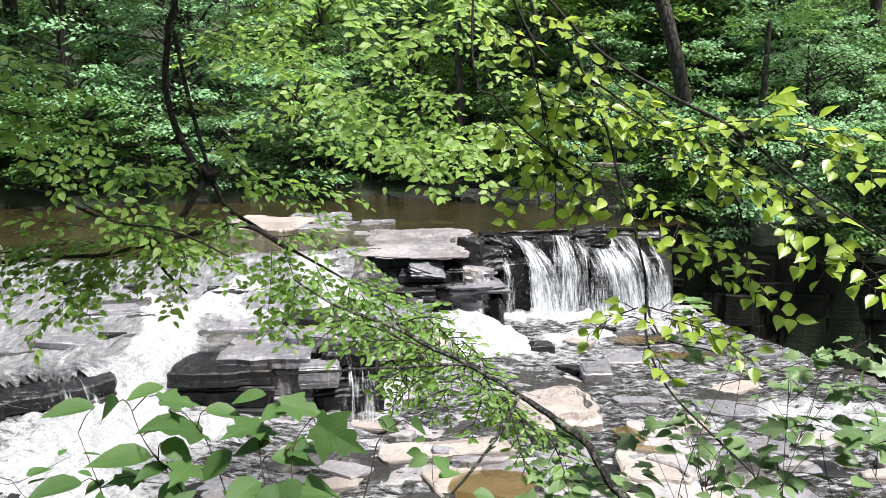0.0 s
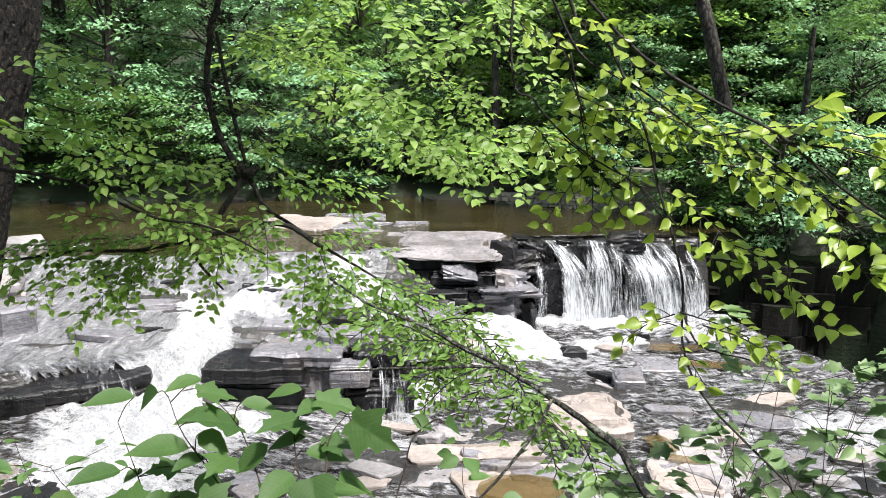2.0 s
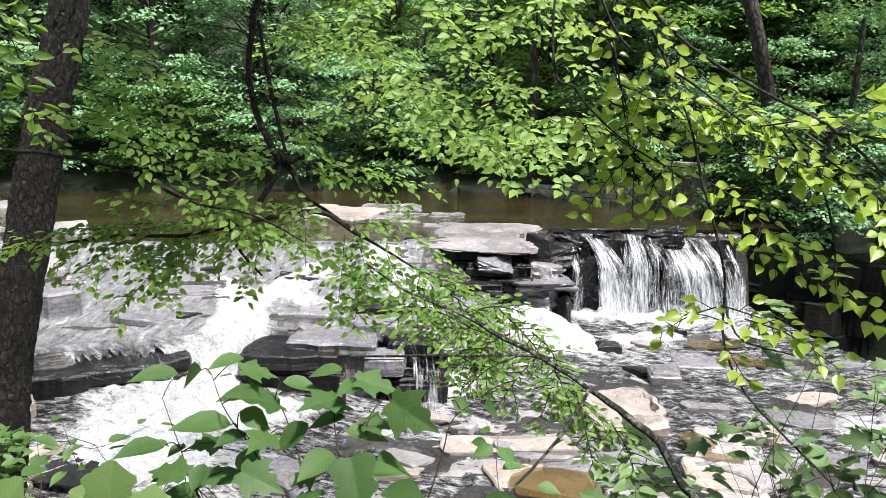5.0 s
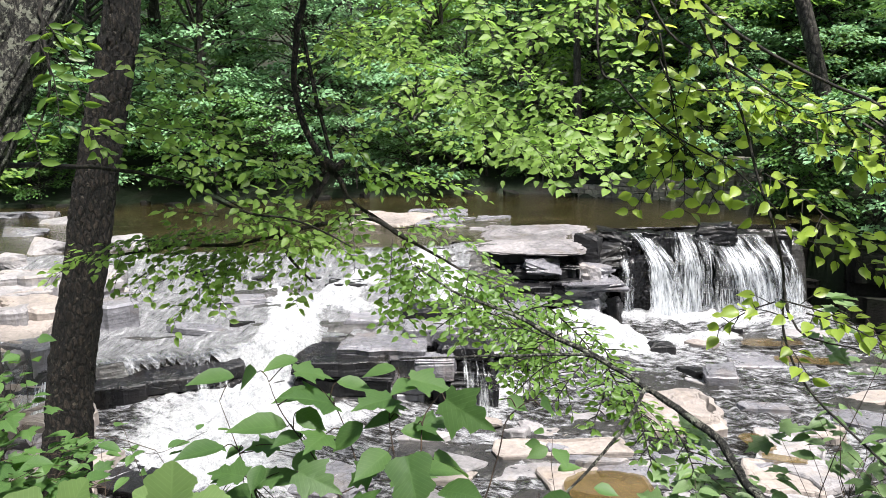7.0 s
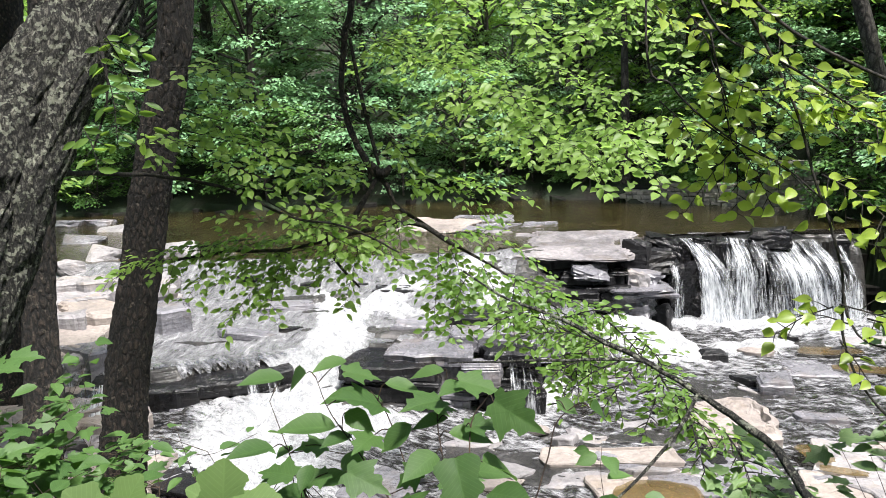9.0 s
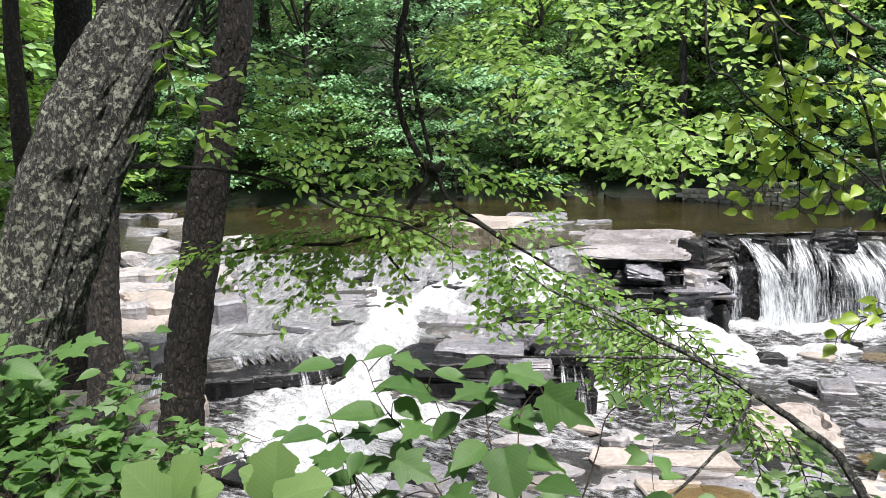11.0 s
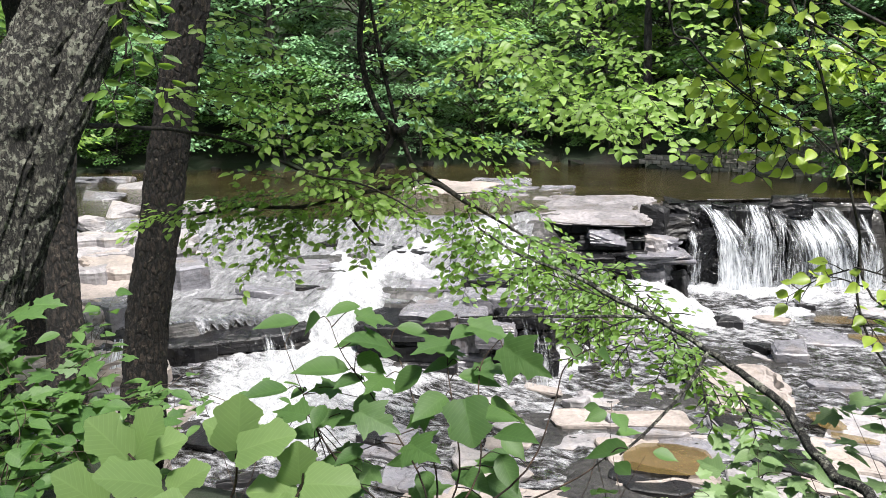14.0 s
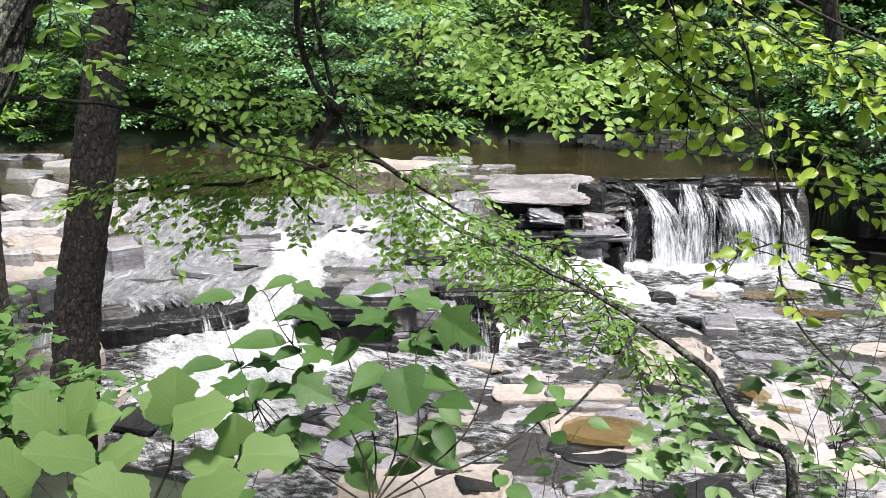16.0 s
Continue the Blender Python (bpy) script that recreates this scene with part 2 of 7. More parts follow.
POOL = water_material("still_brown_water", (0.032, 0.026, 0.010), 0.66, 5.0, 0.022, False, 0.03)
FLOW = water_material("running_water", (0.024, 0.022, 0.020), 0.8, 5.0, 0.30, True, 0.10)


def white_water():
    """A falling sheet torn into streaks: white water with clear gaps between, by the sheet's own run and width."""
    m, n, link, b = material("falling_white_water")
    at = n.new("ShaderNodeAttribute")
    at.attribute_name = "run"
    wide = noise_node(n, link, 1.0, 7, 0.75, at.outputs["Vector"], (9, 1.1, 1))
    fine = noise_node(n, link, 1.0, 5, 0.7, at.outputs["Vector"], (38, 3.5, 1))
    t = mix_col(n, link, 0.45, wide.outputs[0], fine.outputs[0])
    link(ramp(n, link, t, [(0.4, (0.30, 0.33, 0.375)), (0.58, (0.66, 0.68, 0.71))]).outputs[0], b.inputs["Base Color"])
    b.inputs["Roughness"].default_value = 0.35
    bump(n, link, b, t, 0.8, 0.05)
    body = n.new("ShaderNodeAttribute")
    body.attribute_name = "body"
    s = n.new("ShaderNodeMath")
    s.operation = "ADD"
    link(t, s.inputs[0]), link(body.outputs["Fac"], s.inputs[1])
    edge = n.new("ShaderNodeMapRange")
    edge.inputs["From Min"].default_value, edge.inputs["From Max"].default_value = 0.47, 0.68
    link(s.outputs[0], edge.inputs[0])
    link(edge.outputs[0], b.inputs["Alpha"])
    return m


WHITE = white_water()


def leaf_material(name, dark, light, through_col, shine=0.4, amount=0.45, islands=True, veins=False):
    """A leaf that reflects green and lets light through, varied from leaf to leaf."""
    m, n, link, b = material(name)
    if islands:
        r = n.new("ShaderNodeNewGeometry").outputs["Random Per Island"]
    else:
        r = n.new("ShaderNodeObjectInfo").outputs["Random"]
    at = n.new("ShaderNodeNewGeometry").outputs["Position"]
    blot = noise_node(n, link, 1.1, 3, 0.6, at)
    c = ramp(n, link, r, [(0.0, dark), (1.0, light)])
    c2 = mix_col(n, link, ramp(n, link, blot.outputs[0], [(0.35, (0, 0, 0)), (0.65, (0.5, 0.5, 0.5))]).outputs[0], c.outputs[0], light)
    vein = noise_node(n, link, 90, 3, 0.6, at)
    c3 = mix_col(n, link, 0.25, c2, ramp(n, link, vein.outputs[0], [(0.35, dark), (0.65, light)]).outputs[0])
    if veins:  # a pale rib and slanting side veins, in the leaf's own plane
        sx = n.new("ShaderNodeSeparateXYZ")
        link(n.new("ShaderNodeTexCoord").outputs["Object"], sx.inputs[0])
        calc = {}
        for key, op, one, two in (("ay", "ABSOLUTE", sx.outputs[1], 0), ("sl", "MULTIPLY", "ay", 0.9), ("d", "SUBTRACT", sx.outputs[0], "sl"), ("k", "MULTIPLY", "d", 10.0), ("f", "FRACT", "k", 0), ("side", "LESS_THAN", "f", 0.16), ("rib", "LESS_THAN", "ay", 0.014), ("any", "MAXIMUM", "side", "rib"), ("fac", "MULTIPLY", "any", 0.17)):
            q = n.new("ShaderNodeMath")
            q.operation = op
            for i, v in enumerate((one, two)):
                v = calc[v] if isinstance(v, str) else v
                if isinstance(v, (int, float)):
                    q.inputs[i].default_value = v
                else:
                    link(v, q.inputs[i])
            calc[key] = q.outputs[0]
        c3 = mix_col(n, link, calc["fac"], c3, tuple(1.9 * v for v in light))
        bump(n, link, b, calc["any"], 0.4, 0.002)
    link(c3, b.inputs["Base Color"])
    b.inputs["Roughness"].default_value = shine
    b.inputs["Specular IOR Level"].default_value = 0.45
    tr = n.new("ShaderNodeBsdfTranslucent")
    t2 = ramp(n, link, r, [(0.0, tuple(0.75 * v for v in through_col)), (1.0, through_col)])
    link(t2.outputs[0], tr.inputs[0])
    mx = n.new("ShaderNodeMixShader")
    mx.inputs[0].default_value = amount
    link(b.outputs[0], mx.inputs[1]), link(tr.outputs[0], mx.inputs[2])
    link(mx.outputs[0], n["Material Output"].inputs[0])
    return m


L_NEAR = leaf_material("broad_green_leaf", (0.026, 0.070, 0.018), (0.088, 0.165, 0.044), (0.17, 0.34, 0.06), 0.55, 0.36, False, True)
L_NEARJ = leaf_material("green_leaf", (0.040, 0.095, 0.022), (0.150, 0.25, 0.055), (0.36, 0.58, 0.08), 0.42, 0.5)
L_BRIGHT = leaf_material("bright_lime_leaf", (0.075, 0.140, 0.026), (0.225, 0.340, 0.075), (0.42, 0.68, 0.13), 0.5, 0.5)
L_NEAR1 = leaf_material("twig_leaf", (0.040, 0.095, 0.022), (0.150, 0.25, 0.055), (0.36, 0.58, 0.08), 0.42, 0.5, False)
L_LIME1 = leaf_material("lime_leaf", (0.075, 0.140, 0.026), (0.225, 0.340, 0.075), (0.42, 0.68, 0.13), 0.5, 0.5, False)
# lighter, yellower lime for the right twigs, sunlight put into the colour
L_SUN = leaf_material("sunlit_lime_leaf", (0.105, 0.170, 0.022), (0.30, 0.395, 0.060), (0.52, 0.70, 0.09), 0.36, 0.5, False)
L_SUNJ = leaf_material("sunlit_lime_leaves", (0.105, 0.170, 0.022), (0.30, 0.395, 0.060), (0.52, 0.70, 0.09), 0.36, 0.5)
L_FAR = leaf_material("woodland_leaf", (0.048, 0.118, 0.036), (0.175, 0.315, 0.092), (0.30, 0.52, 0.11), 0.6, 0.27)
L_BLUE = leaf_material("bluish_woodland_leaf", (0.06, 0.145, 0.068), (0.205, 0.375, 0.185), (0.35, 0.58, 0.22), 0.6, 0.27)
L_HEM = leaf_material("hemlock_needles", (0.025, 0.065, 0.034), (0.075, 0.155, 0.075), (0.10, 0.2, 0.07), 0.55, 0.35)
L_FERN = leaf_material("undergrowth_leaf", (0.035, 0.09, 0.025), (0.09, 0.19, 0.045), (0.2, 0.4, 0.06), 0.5, 0.28)


def bark_material(name, dark, mid, light, lichen=(0.36, 0.38, 0.32), lichen_at=0.6, scale=9.0, deep=0.03, flakes=17):
    m, n, link, b = material(name)
    at = n.new("ShaderNodeNewGeometry").outputs["Position"]
    ridges = noise_node(n, link, scale, 8, 0.7, at, (1.6, 1.6, 0.35))
    fine = noise_node(n, link, scale * 6, 6, 0.7, at)
    patch = noise_node(n, link, flakes, 5, 0.6, at)
    c = ramp(n, link, ridges.outputs[0], [(0.43, dark), (0.5, mid), (0.57, light)])
    c = mix_col(n, link, 0.5, c.outputs[0], ramp(n, link, fine.outputs[0], [(0.42, dark), (0.58, light)]).outputs[0])
    mp = n.new("ShaderNodeMapping")
    mp.inputs["Scale"].default_value = (1.0, 1.0, 0.45)
    bent = n.new("ShaderNodeVectorMath")
    bent.operation = "MULTIPLY_ADD"
    bent.inputs[1].default_value = (0.05, 0.05, 0.05)
    link(ridges.outputs["Color"], bent.inputs[0]), link(at, bent.inputs[2]), link(bent.outputs[0], mp.inputs[0])
    plate = n.new("ShaderNodeTexVoronoi")
    plate.feature = "DISTANCE_TO_EDGE"
    plate.inputs["Scale"].default_value = scale * 1.3
    link(mp.outputs[0], plate.inputs["Vector"])
    crack = ramp(n, link, plate.outputs["Distance"], [(0.02, (0, 0, 0)), (0.2, (1, 1, 1))])
    c = mix_col(n, link, crack.outputs[0], dark, c)
    pf = ramp(n, link, patch.outputs[0], [(lichen_at - 0.025, (0, 0, 0)), (lichen_at + 0.015, (0.9, 0.9, 0.9))])
    link(mix_col(n, link, pf.outputs[0], c, lichen), b.inputs["Base Color"])
    b.inputs["Roughness"].default_value = 0.9
    bump(n, link, b, mix_col(n, link, 0.45, mix_col(n, link, 0.4, ridges.outputs[0], fine.outputs[0]), crack.outputs[0]), 1.0, deep)
    return m


BARK_PALE = bark_material("lichened_grey_bark", (0.005, 0.0045, 0.004), (0.050, 0.047, 0.038), (0.19, 0.183, 0.15), (0.30, 0.31, 0.245), 0.575, 40, 0.05, 38)
BARK_DARK = bark_material("dark_brown_bark", (0.002, 0.0015, 0.0011), (0.012, 0.0085, 0.006), (0.050, 0.036, 0.026), (0.09, 0.075, 0.058), 0.63, 24, 0.03, 30)
BARK_FAR = bark_material("woodland_bark", (0.015, 0.012, 0.010), (0.045, 0.038, 0.031), (0.10, 0.088, 0.075), (0.13, 0.13, 0.11), 0.66, 5, 0.03)
TWIG = bark_material("twig_bark", (0.005, 0.004, 0.003), (0.016, 0.012, 0.009), (0.04, 0.032, 0.024), (0.06, 0.06, 0.045), 0.7, 30, 0.006)

# ---- the lie of the land: edges of the stream's steps, in plan ----
def edge_pool(x):  # where the still upper pool breaks over
    return np.interp(x, [-16, -9, -5.5, -3.5, -2.3, -2.0, 0.1, 0.4, 0.9, 1.3, 4.0, 5.2, 9], [12, 13.2, 13.8, 14.4, 14.6, 15.1, 15.1, 16.2, 16.9, 17.1, 17.8, 18.0, 19.5])


def edge_shelf(x):  # front of the sloping shelf
    return np.interp(x, [-16, -7, -5.5, -4.5, -4.1, -3.7, -1.6, -0.2, 0.25, 0.6, 1.2, 4.0, 5.2, 9], [6.8, 8.75, 9.65, 10.2, 10.45, 10.65, 11.1, 12.9, 13.9, 15.8, 16.9, 17.6, 17.8, 19.2])


def edge_gorge(y):  # x at which the lower shelf falls into the gorge
    return np.interp(y, [5, 9, 11.8, 15, 17.2, 19], [9.6, 8.3, 7.4, 6.1, 5.5, 5.4])


def shore_far(x):
    return np.interp(x, [-80, -30, -17, -12.4, -9.4, -2.6, 0.8, 5.2, 5.9, 7, 14, 60], [19, 19.5, 20.3, 21.6, 22.2, 24.9, 23.6, 21.9, 19.5, 18.6, 17.6, 12])


def foot_near(x):
    return np.interp(x, [-80, -30, -14, -10, -7.5, -5.5, -3, 0, 4, 9, 60], [7, 8.5, 9.4, 9.2, 7.4, 6.4, 6.0, 5.6, 5.4, 4.6, 4])


def step_width(x):
    return np.interp(x, [-1.5, -0.7, 0.2, 0.5], [0.3, 1.4, 1.2, 0.3])


def shelf_level(x, y):
    a, b = edge_pool(x), edge_shelf(x)
    d = a - y
    t = np.clip(d / np.maximum(a - b, 0.3), 0, 1)
    wide = smooth(0.8, 2.0, a - b)
    stack = 0.5 * smooth(-1.7, -0.9, x) * smooth(0, 0.4, d)  # the beds break off high under the brim ledge
    return -0.05 - wide * (0.28 * smooth(0, 1.4, d) + 0.42 * t + stack * (1 - t)) - (1 - wide) * 0.25 * t


def lower_level(x, y):
    return -1.70 + 0.5 * (1 - smooth(-5.2, -0.8, x)) * smooth(6.2, 8.2, y) - 0.012 * np.clip(x + 2, 0, 20) - 0.02 * np.clip(11 - y, 0, 8)


def bed(x, y):
    x, y = np.asarray(x, float), np.asarray(y, float)
    wob = 0.35 * (fnoise(x * 0.9, y * 0.9, 3, 3) - 0.5)
    a, b = edge_pool(x) + wob, edge_shelf(x) + wob
    up = -0.06 - 0.5 * smooth(0, 4, y - a)
    mid = shelf_level(x, y + wob)
    low = lower_level(x, y) + 0.0
    step = smooth(0.0, 1.0, (b - y) / step_width(x))
    z = np.where(y > a, up, mid * (1 - step) + low * step)
    # thin beds of stone, weathered back in steps
    rough = fnoise(x * 0.55 + 3, y * 0.9, 11, 4)
    h = z + (rough - 0.5) * np.where(y > a, 0.2, np.where(y > b, 0.34, 0.44))
    size = 0.105
    k = np.floor(h / size)
    f = h / size - k
    h = (k + smooth(0.72, 1.0, f)) * size + 0.02 * (fnoise(x * 4, y * 4, 5, 3) - 0.5)
    # the hollow beside the fall, filled with fallen blocks
    pit = smooth(-0.5, -0.2, x) * (1 - smooth(1.15, 1.4, x)) * smooth(12.4, 12.8, y) * (1 - smooth(16.3, 16.6, y))
    h = h + (np.minimum(h, -1.5) - h) * pit
    # gorge to the right
    g = smooth(0, 0.7, x - edge_gorge(y) - 0.3 * (fnoise(x, y, 8) - 0.5))
    h = h * (1 - g) + (-4.6 + 0.5 * fnoise(x * 0.7, y * 0.7, 9)) * g
    # far bank and wooded hill
    s = y - shore_far(x) - 0.5 * (fnoise(x * 0.8, y * 0.8, 21) - 0.5)
    hill = 0.12 + 0.3 * smooth(0, 1.5, s) + 0.42 * np.clip(s - 1, 0, 70) * smooth(-2, 9, s) + 0.5 * (fnoise(x * 0.3, y * 0.3, 30) - 0.5) * smooth(0.3, 4, s)
    hill = hill - smooth(5.5, 7.5, x) * 0.9 * (1 - smooth(4, 10, s))
    h = h + (hill - h) * smooth(-0.25, 0.15, s)
    # near bank
    n = foot_near(x) - y + 0.5 * (fnoise(x * 0.9, y * 0.9, 41) - 0.5)
    t = np.clip(n / 4.2, 0, 1)
    base = np.where(x < -9, -0.1, h)
    top = 0.95 + 0.15 * (fnoise(x * 0.7, y * 0.7, 51) - 0.5)
    near = np.minimum(h, 0.1) + (top - np.minimum(h, 0.1)) * (1 - (1 - t) ** 1.7)
    near = near - 0.02 * np.clip(-y, 0, 40)
    return np.where(n > 0, near, h)


def axis(lo, hi, fine, step, reach):
    core = np.arange(lo, hi + step / 2, step)
    out = [hi + step]
    while out[-1] < reach:
        out.append(hi + (out[-1] - hi) * 1.22 + 0.05)
    left = [lo - step]
    while left[-1] > -reach:
        left.append(lo - (lo - left[-1]) * 1.22 - 0.05)
    return np.concatenate([left[::-1], core, out])


def grid(xs, ys):
    gx, gy = np.meshgrid(xs, ys, indexing="ij")
    i = np.arange(len(xs) - 1)[:, None] * len(ys) + np.arange(len(ys) - 1)[None]
    f = np.stack([i, i + len(ys), i + len(ys) + 1, i + 1], -1).reshape(-1, 4)
    return gx, gy, f


gx, gy, gf = grid(axis(-12.0, 9.0, 0, 0.075, 600), axis(5.4, 19.0, 0, 0.075, 600))
gz = bed(gx, gy)
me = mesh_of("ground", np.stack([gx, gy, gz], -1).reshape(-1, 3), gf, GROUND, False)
# the gorge is left out, so dark litter stands in for its shade
stone = (1 - smooth(0.0, 0.6, gx - edge_gorge(gy))) * smooth(-0.2, 0.2, shore_far(gx) - 0.3 - gy) * smooth(-1.2, 0.2, gy - foot_near(gx) + 0.8)
me.attributes.new("stone", "FLOAT", "POINT").data.foreach_set("value", stone.ravel())
tagged(child("ground", me), "stepped sandstone stream bed and leaf-strewn wooded banks", "ground", kind="structure")

# ---- water ----
def capsule(x, y, p, q, r):
    px, py = q[0] - p[0], q[1] - p[1]
    t = np.clip(((x - p[0]) * px + (y - p[1]) * py) / (px * px + py * py + 1e-9), 0, 1)
    return 1 - smooth(0.35 * r, r, np.hypot(x - p[0] - t * px, y - p[1] - t * py))


CHUTES = [
    ((-3.6, 13.2), (-4.1, 12.2), 0.5), ((-5.0, 12.4), (-4.4, 11.4), 0.45), ((-4.3, 11.6), (-4.2, 10.6), 0.6), ((-4.2, 10.8), (-4.1, 9.7), 0.6), ((-4.3, 9.5), (-4.2, 8.4), 0.9), ((-5.2, 8.9), (-4.6, 8.2), 0.65), ((-3.7, 8.7), (-3.0, 9.3), 0.5), ((-4.8, 7.9), (-3.9, 7.7), 0.7),
    ((-2.5, 14.1), (-1.9, 12.9), 0.7), ((-2.0, 13.0), (-1.5, 12.0), 0.5), ((-3.6, 12.0), (-2.9, 11.8), 0.35), ((-1.2, 10.8), (-0.7, 11.0), 0.4),
    ((-0.1, 13.9), (0.6, 13.3), 0.6), ((0.7, 13.6), (1.6, 13.6), 0.7), ((1.6, 15.9), (3.6, 16.1), 0.8), ((3.6, 16.2), (5.3, 16.4), 0.9),
    ((5.3, 10.6), (6.5, 10.5), 0.8), ((2.2, 14.2), (3.2, 14.6), 0.45), ((4.6, 15.4), (5.6, 15.2), 0.5),
]


def water_level(x, y):
    a, b = edge_pool(x), edge_shelf(x)
    mid = shelf_level(x, y) + 0.035
    low = lower_level(x, y) + 0.05
    step = smooth(-0.1, 1.1, (b - y) / step_width(x))
    w = np.where(y > a, 0.0, np.minimum(0.0, mid * (1 - step) + low * step))
    churn = sum(capsule(x, y, p, q, r) for p, q, r in CHUTES)
    churn = np.clip(churn, 0, 1)
    chop = 1 - np.abs(2 * fnoise(x * 2.4 + 0.4 * y, y * 3.4, 61, 4) - 1)
    waves = 0.13 * (chop - 0.75) + churn * (0.03 + 0.30 * (fnoise(x * 4.6, y * 2.8, 62, 4) - 0.5))
    return w + waves * smooth(-0.2, 0.8, a - y), churn, step


ax, ay, af = grid(np.arange(-11.5, 9.2, 0.06), np.arange(5.2, 18.2, 0.06))
aw, churn, step = water_level(ax, ay)
ground_under = bed(ax, ay)
steep = step * (1 - step) * 4
on_shelf = smooth(-0.2, 0.3, ay - edge_shelf(ax)) * (1 - smooth(-0.8, 0.2, ax))
film = np.clip(on_shelf * (1.1 - churn), 0, 1)
foam = np.clip(0.03 + 0.12 * on_shelf + 0.10 * (1 - smooth(-2.5, 0.5, ax)) * (1 - on_shelf) + 0.52 * churn * (0.40 + 1.05 * fnoise(ax * 1.6, ay * 0.9, 71, 3)) + 0.25 * steep * np.clip(churn * 2, 0.1, 1) + 0.5 * (fnoise(ax * 0.9, ay * 0.6, 67, 3) - 0.5), 0, 1)
keep = (ay < edge_pool(ax) + 0.35) & (ay > foot_near(ax) - 0.3) & (ax < edge_gorge(ay) + 0.5) & (aw > ground_under - 0.1) & ~((step > 0.5) & (step < 0.93) & (churn < 0.3) & ((ax < -1.5) | (ax > 1.1))) & ~((ax > -1.75) & (ax < 1.3) & (((ay > 13.55) & (aw > -1.5)) | ((ay > 12.5) & (ax > -0.2) & (aw > -1.15)))) & ~((ax > 1.15) & (ay < edge_pool(ax) + 0.05) & (ay > edge_shelf(ax) - 0.25))
ok = keep.ravel()[af].all(1)
sink = smooth(0.1, 0.7, ax - edge_gorge(ay)) * 1.0
pts = np.stack([ax, ay, aw - sink - 0.012 * smooth(-0.3, 0.3, ay - edge_pool(ax))], -1).reshape(-1, 3)
used = np.unique(af[ok])
renum = np.zeros(len(pts), int)
renum[used] = np.arange(len(used))
me = mesh_of("rapids", pts[used], renum[af[ok]], FLOW)
me.attributes.new("foam", "FLOAT", "POINT").data.foreach_set("value", foam.ravel()[used])
me.attributes.new("film", "FLOAT", "POINT").data.foreach_set("value", film.ravel()[used])
tagged(child("rapids", me), "shallow white-foaming water running over stone ledges", "water", kind="structure")

px_, py_, pf = grid(axis(-14, 6, 0, 0.25, 70), np.arange(8.0, 27, 0.25))
inside = (py_ > edge_pool(px_) - 0.02) & (py_ < shore_far(px_) + 0.8) & ((px_ < 6.5)) & (py_ > foot_near(px_) - 1)
ok = inside.ravel()[pf].all(1)
pts = np.stack([px_, py_, 0 * px_], -1).reshape(-1, 3)
used = np.unique(pf[ok])
renum = np.zeros(len(pts), int)
renum[used] = np.arange(len(used))
tagged(child("upper_pool", mesh_of("upper_pool", pts[used], renum[pf[ok]], POOL)), "still brown-green pool above the ledges", "water", kind="structure")


